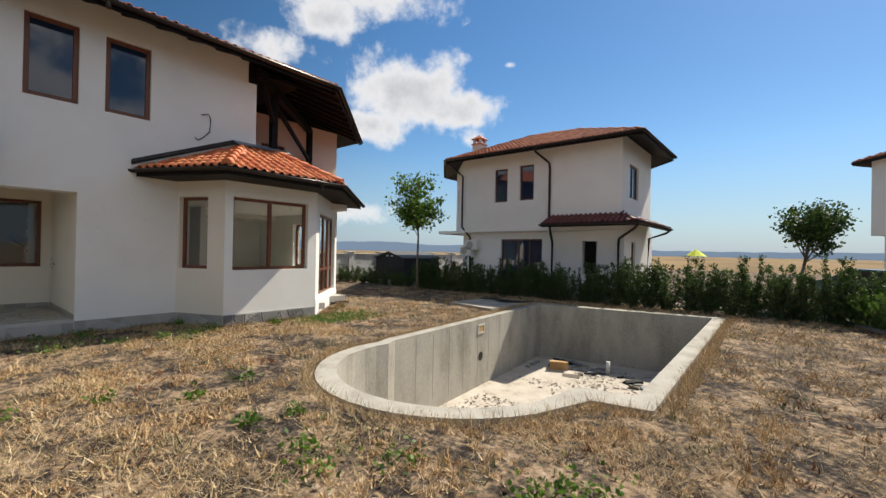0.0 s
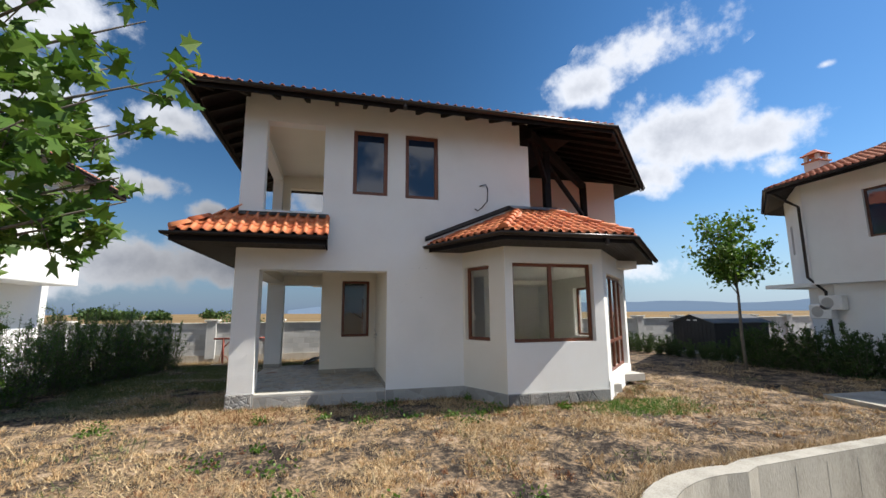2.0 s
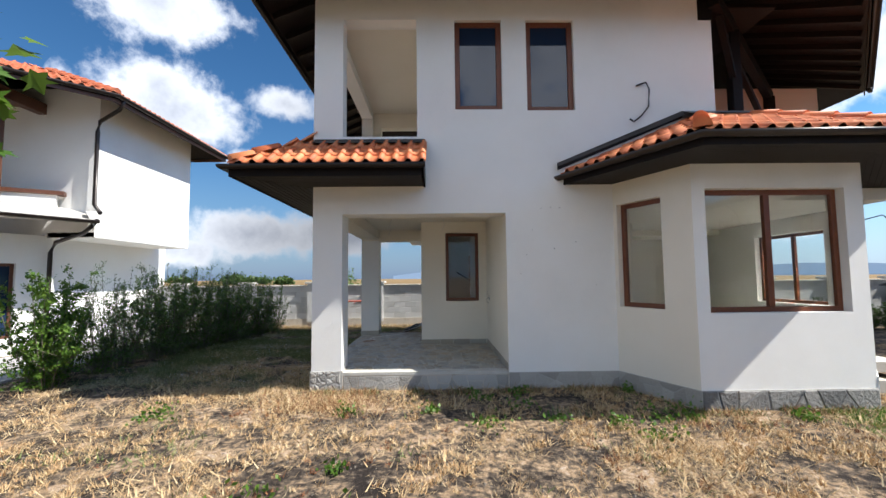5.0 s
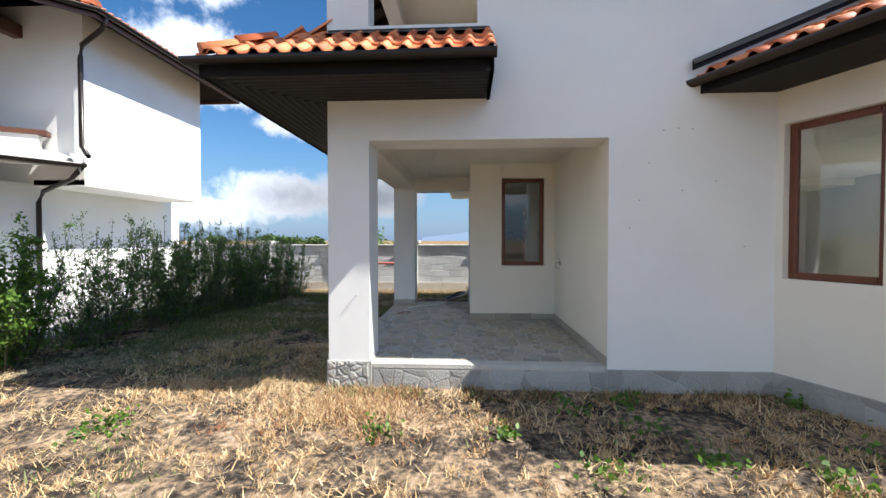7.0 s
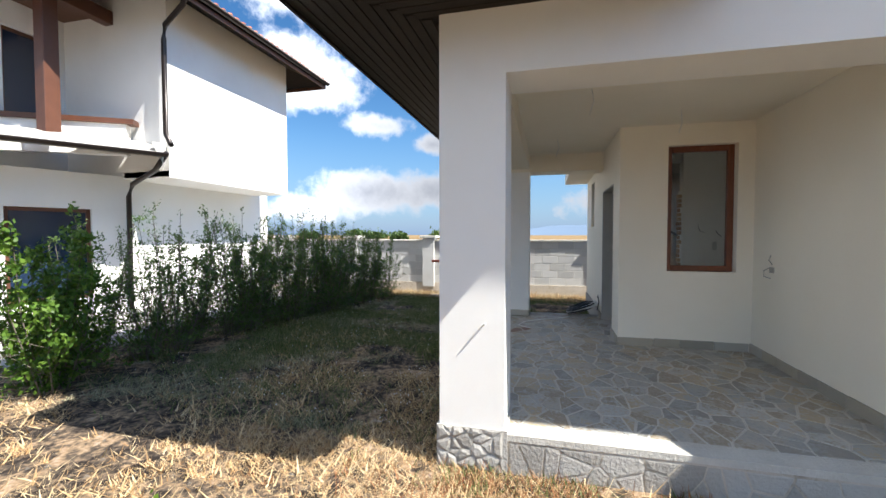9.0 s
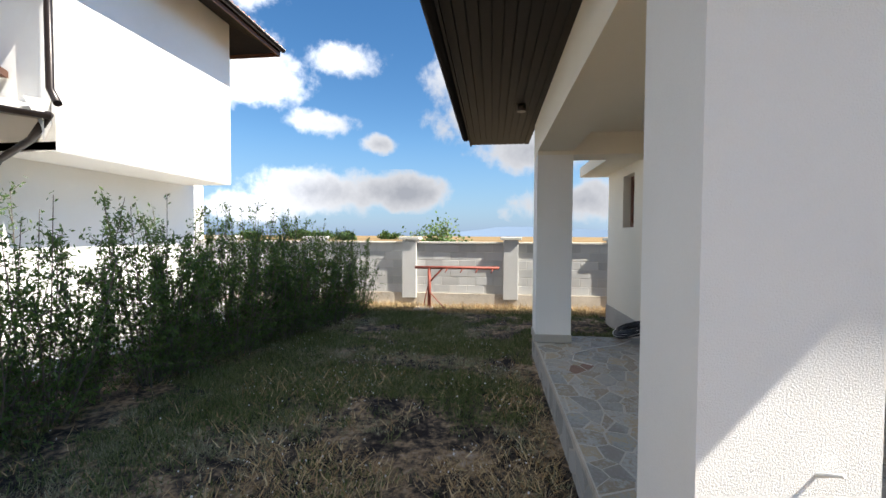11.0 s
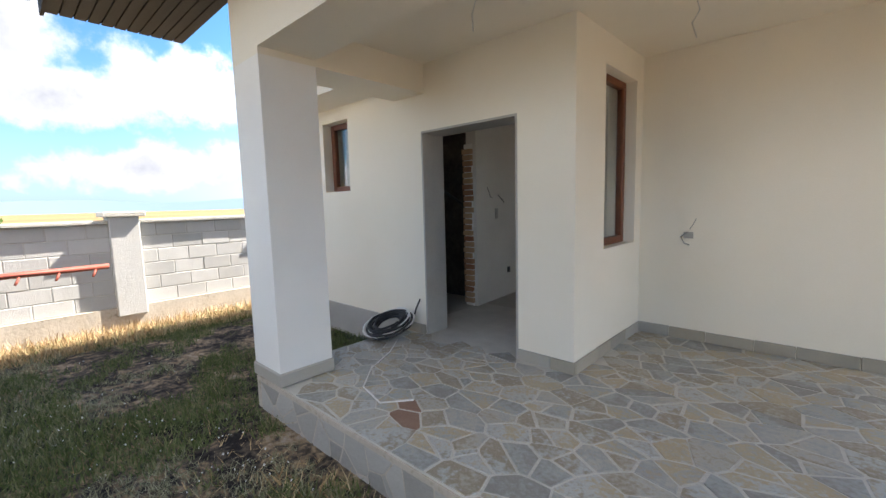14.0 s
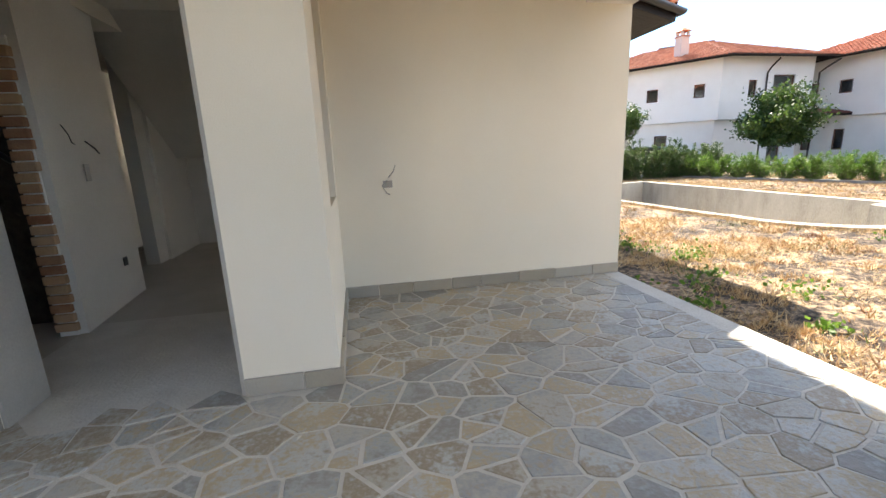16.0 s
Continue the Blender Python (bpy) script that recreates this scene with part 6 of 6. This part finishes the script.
for e in TIPS:
    e = Vector(e)
    s = Vector((-5.4, -4.0, min(4.8, max(1.9, e.z - 0.9))))
    k = s.lerp(e, 0.55) + Vector((0, 0, 0.15))
    tube(bm, [tuple(s), tuple(k), tuple(e)], 0.028, 6, 0.005)
    for g in range(7):
        st = k.lerp(e, rnd.uniform(0, 1))
        tw = st + Vector((rnd.uniform(-0.4, 0.4), rnd.uniform(-0.35, 0.4), rnd.uniform(-0.35, 0.2)))
        tube(bm, [tuple(st), tuple(tw)], 0.006, 4, 0.003)
        for h in range(9):
            p = st.lerp(tw, rnd.uniform(0.2, 1.1))
            cs.append((p.x + rnd.gauss(0, 0.07), p.y + rnd.gauss(0, 0.07), p.z + rnd.gauss(0, 0.06)))
part("trunk", bm, BARK, mp, "grey maple trunk with thin twigs")
LOBES = [(0, -0.5), (0.13, -0.32), (0.42, -0.30), (0.26, -0.05), (0.52, 0.16), (0.20, 0.14), (0.0, 0.55), (-0.20, 0.14), (-0.52, 0.16), (-0.26, -0.05), (-0.42, -0.30), (-0.13, -0.32)]
vs, fs = [], []
for c in cs:
    q = Euler((rnd.gauss(0, 0.7), rnd.gauss(0, 0.7), rnd.uniform(0, 6.28))).to_matrix()
    s = rnd.uniform(0.12, 0.21)
    b = len(vs)
    vs.append(tuple(Vector(c)))
    vs += [tuple(Vector(c) + q @ Vector((u * s, v * s, -0.05 * s * abs(u) * 4))) for u, v in LOBES]
    fs += [(b, b + 1 + i, b + 1 + (i + 1) % 12) for i in range(12)]
raw("crown", vs, fs, LEAF, mp, "broad five-lobed maple leaves")


# ---- hedges ----
def shrub(name, label, h, w, n, leaf, seed, mat, slim, group, dense=1.0):
    """One bush at the origin: stems and many leaves, wide below and wispy above."""
    s = thing(name, label, "bush", (0, 0, 0), group)
    rnd = random.Random(seed)
    rg = np.random.default_rng(seed)
    bm = bmesh.new()
    cs = []
    stems = 16
    for i in range(stems):
        a = rnd.uniform(0, 2 * math.pi)
        r = rnd.uniform(0.1, 1) ** 0.6 * w / 2
        hh = h * rnd.uniform(0.5, 1.0)
        p0 = Vector((0.25 * r * math.cos(a), 0.25 * r * math.sin(a), 0))
        p1 = Vector((0.7 * r * math.cos(a), 0.7 * r * math.sin(a), hh * 0.5))
        p2 = Vector((r * math.cos(a) + rnd.uniform(-0.06, 0.06), r * math.sin(a) + rnd.uniform(-0.06, 0.06), hh))
        tube(bm, [tuple(p0), tuple(p1), tuple(p2)], 0.010, 4, 0.003, cap=False)
        t = rg.uniform(0, 1, n // stems) ** (1.15 if n > 5000 else 0.9)
        A, B, C = np.array(p0), np.array(p1), np.array(p2)
        pt = np.where(t[:, None] < 0.5, A + (B - A) * (t[:, None] * 2), B + (C - B) * (t[:, None] * 2 - 1))
        twigs = 15
        tt = rg.uniform(0.02, 1, twigs) ** 1.2
        root = np.where(tt[:, None] < 0.5, A + (B - A) * (tt[:, None] * 2), B + (C - B) * (tt[:, None] * 2 - 1))
        way = rg.normal(size=(twigs, 3)) * np.array([1, 1, 0.5]) + np.array([0, 0, 0.7])
        way *= ((0.36 * dense * (1.2 - tt)) * w * rg.uniform(0.5, 1.1, twigs) / np.linalg.norm(way, axis=1))[:, None]
        which = rg.integers(0, twigs, len(t))
        on_twig = root[which] + way[which] * rg.uniform(0.1, 1.1, (len(t), 1)) + rg.normal(size=pt.shape) * 0.03
        shoot = rg.uniform(0, 1, (len(t), 1)) < 0.22
        cs.append(np.where(shoot, pt + rg.normal(size=pt.shape) * 0.02, on_twig) + np.array([0, 0, 0.04]))
        for q in range(twigs):
            tube(bm, [tuple(root[q]), tuple(root[q] + way[q])], 0.004, 3, 0.002, cap=False)
    c = np.concatenate(cs)
    c[:, 2] = np.abs(c[:, 2])
    part("woody_base", bm, BARK, s, "thin branching woody stems")
    v, f = leaves(c, leaf, np.array([0, 0, 0.6]), rg, slim)
    raw("foliage", v, f, mat, s, "small green leaves", "", "stuff")
    return s


wil = [shrub("willow_bush", "wispy narrow-leaved bush in a row along the dark soil", 2.15, 1.3, 4800, 0.058, 100 + i, WILLOW, 0.34, "bushes along the south side", 1.05) for i in range(3)]
den = [shrub("hedge_bush", "dense small-leaved hedge bush with wispy shoots on top", 1.55, 1.25, 6000, 0.065, 200 + i, SHRUB, 0.5, "hedge along the north side", 1.1) for i in range(3)]
green_b = shrub("green_bush", "bright green leafy bush standing in the sun by the dark soil", 1.9, 1.5, 9000, 0.062, 410, LEAF, 0.55, "bushes along the south side", 1.2)
green_b.matrix_basis = Matrix.Translation((-10.62, -6.05, GZ))
low_b = [shrub("hedge_bush", "clipped yellow-green hedge bush by the kerb", 1.1, 1.3, 5000, 0.06, 300 + i, LEAF, 0.5, "hedge along the east side", 1.2) for i in range(2)]
rnd = random.Random(5)
spots_w = [(-11.25, -6.5, 0.85), (-11.75, -6.1, 0.85), (-12.65, -6.25, 0.8), (-9.9, -6.9, 0.8), (-13.5, -5.9, 0.9), (-14.8, -6.2, 0.9), (-15.3, -5.5, 0.9), (-15.9, -5.6, 0.95), (-16.6, -5.2, 0.85), (-12.15, -6.1, 1.0), (-13.2, -6.0, 1.02), (-13.8, -6.05, 1.0), (-14.4, -5.75, 1.0), (-15.0, -5.75, 0.98), (-15.6, -5.45, 0.92), (-16.2, -5.4, 0.9), (-16.8, -5.15, 0.86), (-17.4, -4.95, 0.78), (-14.2, -6.4, 0.9), (-16.4, -5.9, 0.8)]
for i, (x, y, s) in enumerate(spots_w):
    m = Matrix.Translation((x, y, GZ)) @ Matrix.Rotation(rnd.uniform(0, 6.28), 4, "Z") @ Matrix.Diagonal((s, s, s, 1))
    if i < 3:
        wil[i].matrix_basis = m
    else:
        copy_thing(wil[i % 3], m @ Matrix.Diagonal((*[1 / c for c in wil[i % 3].scale], 1)))
for i in range(44):
    t = i / 43
    x, y = -19.5 + 23.8 * t, 13.95 + 1.25 * t + rnd.uniform(-0.12, 0.12)
    s = rnd.uniform(0.82, 1.05) * (0.58 if x < -13 else 0.95 if x < -5 else 1.1)
    m = Matrix.Translation((x, y, GZ)) @ Matrix.Rotation(rnd.uniform(0, 6.28), 4, "Z") @ Matrix.Diagonal((s, s, s, 1))
    if i < 3:
        den[i].matrix_basis = m
    else:
        copy_thing(den[i % 3], m @ Matrix.Diagonal((*[1 / c for c in den[i % 3].scale], 1)))
for i in range(11):
    t = i / 10
    x, y = 2.0 + 2.9 * t, 15.2 - 8.0 * t
    s = rnd.uniform(0.9, 1.1)
    m = Matrix.Translation((x + 0.2, y, GZ)) @ Matrix.Rotation(rnd.uniform(0, 6.28), 4, "Z") @ Matrix.Diagonal((s, s, s, 1))
    if i < 2:
        low_b[i].matrix_basis = m
    else:
        copy_thing(low_b[i % 2], m @ Matrix.Diagonal((*[1 / c for c in low_b[i % 2].scale], 1)))

# ---- ground cover ----
rng = np.random.default_rng(2024)


def in_pool(x, y):
    c = ((x > -6.05) & (x < -0.5) & (y > 4.7) & (y < 13.85)) | ((x + 3.35) ** 2 + (y - 4.55) ** 2 < 2.12 ** 2)
    return c


def in_house(x, y):
    return ((x < XF + 0.02) & (x > -18) & (y > -1.68) & (y < 8.6) & ~((x < -14.98) & (y < 0.0))) | ((x > -10.3) & (x < -9.0) & (y > 3.7) & (x + y < -2.9) & (y < 6.1)) | ((x > -12) & (y > 6) & (x + y < -2.9))


def smooth_noise(x, y, scale, seed):
    """Cheap value noise over the plan."""
    g = np.random.default_rng(seed).uniform(0, 1, (64, 64))
    u, v = x / scale + 500, y / scale + 500
    i, j = np.floor(u).astype(int), np.floor(v).astype(int)
    fu, fv = u - i, v - j
    fu, fv = fu * fu * (3 - 2 * fu), fv * fv * (3 - 2 * fv)
    a, b, c, d = g[i % 64, j % 64], g[(i + 1) % 64, j % 64], g[i % 64, (j + 1) % 64], g[(i + 1) % 64, (j + 1) % 64]
    return (a * (1 - fu) + b * fu) * (1 - fv) + (c * (1 - fu) + d * fu) * fv


def scatter(count, x0, x1, y0, y1, keep):
    x, y = rng.uniform(x0, x1, count), rng.uniform(y0, y1, count)
    ok = ~in_pool(x, y) & ~in_house(x, y)
    x, y = x[ok], y[ok]
    k = keep(x, y) > rng.uniform(0, 1, len(x))
    return np.stack([x[k], y[k]], 1)


def patchy(x, y):
    return np.clip((0.6 * smooth_noise(x, y, 0.9, 1) + 0.4 * smooth_noise(x, y, 0.25, 2) - 0.36) * 3.4, 0.03, 1)


def cover_of(name, label, xy, length, width, lo, hi, mat, z=GZ):
    k = len(xy)
    v, f = blades(xy, np.full(k, z - 0.004), length * rng.uniform(0.5, 1.4, k), width * rng.uniform(0.6, 1.3, k), rng.uniform(lo, hi, k), rng)
    return raw(name, v, f, mat, None, label, "", "stuff")


def trodden(x, y):
    bare = np.clip((smooth_noise(x, y, 1.3, 91) - 0.34) * 3.2, 0, 1)
    return patchy(x, y) * np.where(x < -5.5, 0.12 + 0.88 * bare, 0.55 + 0.45 * bare)


near = scatter(420000, -10.6, 1.5, -6.0, 5.5, trodden)
cover_of("dry_grass", "flattened straw-coloured mown grass", near, 0.095, 0.005, 0.85, 1.55, STRAW)
mid = scatter(150000, -14, 6.0, -6.0, 15, patchy)
cover_of("dry_grass", "dry straw-coloured stubble", mid, 0.12, 0.015, 0.6, 1.5, STRAW)
side = scatter(90000, -18.7, -10.0, -6.6, -1.6, lambda x, y: patchy(x, y) * np.clip((x + 13.4) / 2.0, 0.12, 0.8))
cover_of("dry_grass", "dry grass in the shade of the villa", side, 0.085, 0.008, 0.4, 1.5, STRAW)
side = scatter(300000, -18.6, -10.4, -6.4, 0.0, lambda x, y: np.clip((patchy(x, y + 40) * 1.1 - 0.06) * np.clip((-10.6 - x) / 2.0, 0.15, 1), 0, 1))
cover_of("green_grass", "short green weedy grass", side, 0.07, 0.010, 0.1, 1.25, GRASS)
heads = scatter(2600, -17.5, -10.6, -6.0, -1.9, patchy)
v, f = leaves(np.column_stack([heads, rng.uniform(GZ + 0.03, GZ + 0.10, len(heads))]), 0.017, np.array([0, 0, 1.5]), rng, 0.9)
raw("tiny_flowers", v, f, WHITEPIPE, None, "tiny white flower heads in the grass", "", "stuff")
weeds = scatter(60000, -10.6, 4.0, -6, 14, lambda x, y: np.clip((smooth_noise(x, y, 0.6, 8) - 0.72) * 6, 0, 1))
cover_of("weeds", "scattered patches of green weeds", weeds, 0.09, 0.018, 0.3, 1.4, GRASS)
edge = np.concatenate([np.stack([rng.uniform(XF, XF + 0.35, 9000), rng.uniform(-2.3, 3.3, 9000)], 1), np.stack([rng.uniform(-9.0, -8.75, 5000), rng.uniform(3.6, 6.4, 5000)], 1),
                       np.stack([-9.0 + rng.uniform(0, 0.4, 7000) - (q := rng.uniform(0, 2.4, 7000)), 6.2 + q + rng.uniform(0, 0.3, 7000)], 1)])
edge = edge[rng.uniform(0, 1, len(edge)) < np.clip(smooth_noise(edge[:, 0], edge[:, 1], 0.35, 12) * 2.2 - 1.0, 0.02, 1)]
cover_of("weeds", "weeds and long grass along the plinth", edge[::2], 0.09, 0.009, 0.2, 1.3, GRASS)
cover_of("weeds", "dry reddish weeds along the plinth", edge[1::2], 0.10, 0.008, 0.2, 1.4, RUSTY)
rimxy = []
for a, b in zip(POOL_OUT, POOL_OUT[1:] + POOL_OUT[:1]):
    ln = math.hypot(b[0] - a[0], b[1] - a[1])
    k = int(ln * 420)
    t = rng.uniform(0, 1, k)[:, None]
    d = np.array([b[1] - a[1], -(b[0] - a[0])]) / max(ln, 1e-6)
    rimxy.append(np.array(a) + (np.array(b) - np.array(a)) * t + d * rng.uniform(0.01, 0.22, (k, 1)))
cover_of("dry_grass", "long dry grass round the pool rim", np.concatenate(rimxy), 0.17, 0.007, 0.2, 1.3, STRAW)
far_edge = np.stack([rng.uniform(-18.7, -17.9, 8000), rng.uniform(-5.5, 0.5, 8000)], 1)
cover_of("dry_grass", "tall dry grass at the foot of the block wall", far_edge, 0.15, 0.012, 0.1, 1.0, STRAW)
mound = np.stack([rng.normal(-9.6, 0.3, 3600), rng.normal(-1.3, 0.5, 3600)], 1)
mound = mound[mound[:, 0] > XF + 0.03]
cover_of("dry_grass", "rusty dead stalks by the pillar foot", mound[::2] + 0.06, 0.12, 0.008, 0.4, 1.4, RUSTY)
cover_of("dry_grass", "heap of straw by the pillar foot", mound, 0.13, 0.007, 0.7, 1.45, STRAW)

def tufts(name, label, xy, per, length, width, mat):
    """Clumps of blades that fan out from one root."""
    k = len(xy)
    root = np.repeat(xy, per, 0) + rng.normal(size=(k * per, 2)) * 0.022
    ln = np.repeat(rng.uniform(0.5, 1.3, k), per) * length
    tilt = rng.uniform(0.25, 1.45, k * per)
    v, f = blades(root, np.full(len(root), GZ - 0.004), ln * rng.uniform(0.5, 1.2, len(root)), np.full(len(root), width) * rng.uniform(0.6, 1.3, len(root)), tilt, rng)
    return raw(name, v, f, mat, None, label, "", "stuff")


def clumpy(x, y):
    return np.clip((smooth_noise(x, y, 0.45, 51) - 0.42) * 3.0, 0.04, 1)


tufts("dry_tufts", "clumps of tan dry grass standing out of the mown yard", scatter(15000, -10.4, 3.0, -6.0, 5.5, clumpy), 16, 0.085, 0.009, TUFT)
tufts("dry_tufts", "clumps of tan dry grass round the pool", scatter(15000, -9.5, 8.0, 0.0, 15.0, clumpy), 12, 0.09, 0.014, TUFT)
tufts("brown_tufts", "clumps of rusty brown dead weeds", scatter(5000, -10.2, 4.0, -6.0, 9.0, lambda x, y: np.clip((smooth_noise(x, y, 0.7, 61) - 0.6) * 5, 0, 1)), 14, 0.08, 0.011, RUSTY)
tufts("grey_tufts", "pale grey-green tufts in the shade beside the villa", scatter(9000, -18.2, -10.4, -5.6, -1.7, lambda x, y: np.clip((smooth_noise(x, y, 0.5, 71) - 0.45) * 4, 0, 1)), 12, 0.07, 0.008, PALEGRASS)
tufts("green_tufts", "fresh green grass along the plinth corner and terrace", scatter(5000, -8.95, -7.6, 4.6, 8.5, lambda x, y: np.clip(1 - np.hypot(x + 8.6, y - 6.4) / 1.5, 0, 1) * 0.6), 12, 0.08, 0.010, LEAF)

# broad-leaved weeds as single plants
wr = random.Random(31)
for i in range(44):
    if i < 14:
        x, y = wr.uniform(-3.6, -0.3), wr.uniform(1.6, 2.9)
    elif i < 30:
        x, y = wr.uniform(-9.9, -4.5), wr.uniform(-4.0, 3.5)
    else:
        x, y = wr.uniform(-9.9, -8.4), wr.uniform(-1.0, 6.2)
    if (x + 3.35) ** 2 + (y - 4.55) ** 2 < 2.3 ** 2 or (x < -8.8 and y > 3.4):
        continue
    w = thing("weed", "low broad-leaved green weed in dry grass", "weed", (x, y, GZ), "weeds in the yard")
    s = wr.uniform(0.10, 0.26)
    cs = np.array([(x + wr.gauss(0, s * 0.5), y + wr.gauss(0, s * 0.5), GZ + abs(wr.gauss(0, s * 0.35)) + 0.01) for _ in range(60)])
    v, f = leaves(cs, 0.055, np.array([0, 0, 0.3]), np.random.default_rng(i), 0.7)
    raw("leaf_tuft", v, f, LEAF, w, kind="stuff")
cr = random.Random(8)
vs, fs = [], []
for i in range(3500):
    x, y = cr.uniform(-10, 1), cr.uniform(-6, 4.5)
    if in_pool(np.array([x]), np.array([y]))[0] or in_house(np.array([x]), np.array([y]))[0]:
        continue
    r = cr.uniform(0.006, 0.028)
    b = len(vs)
    for q in ((1, 0, 0), (-0.5, 0.8, 0), (-0.5, -0.8, 0), (0, 0, 1), (0.2, 0.4, 0.7)):
        vs.append((x + q[0] * r * cr.uniform(0.7, 1.3), y + q[1] * r * cr.uniform(0.7, 1.3), GZ - 0.002 + q[2] * r * 0.8))
    fs += [(b, b + 1, b + 4), (b + 1, b + 3, b + 4), (b, b + 4, b + 3), (b + 1, b + 2, b + 3), (b + 2, b, b + 3)]
raw("soil_clods", vs, fs, BARK, None, "small dark clods and pebbles", "", "stuff")
# dry leaves and dirt on the pool floor
k = 2600
lx, ly = rng.uniform(-5.1, -1.1, k), rng.uniform(5.2, 12.4, k)
ok = smooth_noise(lx, ly, 0.7, 17) > 0.42
c = np.stack([lx[ok], ly[ok], np.full(ok.sum(), PB + 0.012)], 1)
v, f = leaves(c, 0.09, None, rng, 0.8)
v[:, 2] = PB + 0.004 + (v[:, 2] - PB - 0.012) * 0.15 + 0.01
raw("dead_leaves", v, f, BARK, None, "dry dark leaves scattered over the pool floor", "", "stuff")

# ---- pieces: fence blocks ----
BK = {}


def block_mesh(w, h, d):
    key = (round(w, 3), round(h, 3))
    if key not in BK:
        bm = bmesh.new()
        add_box(bm, 0, d, 0, w, 0, h, bevel=0.006)
        me = bpy.data.meshes.new("block")
        bm.to_mesh(me)
        bm.free()
        me.materials.append(BLOCK)
        BK[key] = me
    return BK[key]


box_part("mortar", (FX - 0.185, FX - 0.015, -28, 30, 0.42, 1.59), GROUT, fence, "mortar joints between the blocks")
far_v, far_f = [], []
for y in PILL:
    a, b = y + 0.172, y + 2.38 - 0.172
    for c in range(6):
        z = 0.425 + c * 0.195
        h = 0.187
        off = 0.2 if c % 2 else 0.4
        cuts = [a] + [a + off + 0.4 * k for k in range(6) if a + off + 0.4 * k < b - 0.05] + [b]
        for u, w in zip(cuts, cuts[1:]):
            if -9 < y < 0:
                ob = new("block", block_mesh(w - u - 0.008, h, 0.18))
                ob.parent = fence
                ob.matrix_parent_inverse = Matrix.Translation(-fence.location)
                ob.matrix_basis = Matrix.Translation((FX - 0.19 + random.uniform(0, 0.006), u + 0.004, z))
            else:
                n0 = len(far_v)
                for px in (FX - 0.19, FX - 0.01):
                    for py, pz in ((u + 0.004, z), (w - 0.004, z), (w - 0.004, z + h), (u + 0.004, z + h)):
                        far_v.append((px, py, pz))
                far_f += [(n0 + 4, n0 + 5, n0 + 6, n0 + 7), (n0, n0 + 3, n0 + 2, n0 + 1), (n0, n0 + 1, n0 + 5, n0 + 4), (n0 + 3, n0 + 7, n0 + 6, n0 + 2), (n0, n0 + 4, n0 + 7, n0 + 3), (n0 + 1, n0 + 2, n0 + 6, n0 + 5)]
raw("blocks_far", far_v, far_f, BLOCKS, fence, kind="stuff")

# ---- pieces: flagstones and skirting ----
paving = box_part("paving_bed", (-14.96, XF - 0.16, YO + 0.01, PW - 0.006, FLOOR - 0.012, FLOOR - 0.004), GROUT, terrace, "mortar bed")
W, H = 14.96 + XF - 0.17 + 0.0, PW - YO - 0.02
fl = Matrix.Translation((-14.96, YO + 0.01, FLOOR - 0.006))
for poly in cells(W, H * 1.3, 0.205, 21, 0.8):
    poly = [(x, y / 1.3) for x, y in poly]
    cx, cy = sum(p[0] for p in poly) / len(poly) - 14.96, sum(p[1] for p in poly) / len(poly) + YO
    if (cx < -14.5 and cy < -1.14) or (cx < BLK and cy > -0.02):
        continue
    mat = REDSTONE if abs(cx + 13.5) < 0.11 and abs(cy + 1.27) < 0.09 else FLAG
    slab_from(poly, random.uniform(0.002, 0.011), random.uniform(0.003, 0.009), fl, mat, paving, "flagstone", 0.004)


def skirting(p, q, parent, seed, h=0.10):
    m = frame_on(p, q)
    rnd = random.Random(seed)
    u, ln = 0.0, dist(p, q)
    while u < ln - 0.02:
        w = min(rnd.uniform(0.28, 0.42), ln - u)
        box_part("skirting_stone", (u + 0.002, u + w - 0.003, -0.018 - rnd.uniform(0, 0.003), 0.0, FLOOR - 0.002, FLOOR + h + rnd.uniform(-0.004, 0.004)), SKIRT, parent, m=m, bevel=0.003)
        u += w


skirting((BLK, PW), (XF, PW), villa, 1)
skirting((BLK, 0), (BLK, PW - 0.02), villa, 2)
skirting((-13.46, 0), (BLK + 0.018, 0), villa, 3)
skirting((-14.97, 0), (-14.59, 0), villa, 4)
plinth((BACKX, -0.003), (-14.98, -0.003), FLOOR + 0.1)

# ---- pieces: roof tiles seen close ----
lay_tiles(low, laid_low, TILE, singly=True)
lay_tiles(bay, laid_bay, TILE, singly=True)
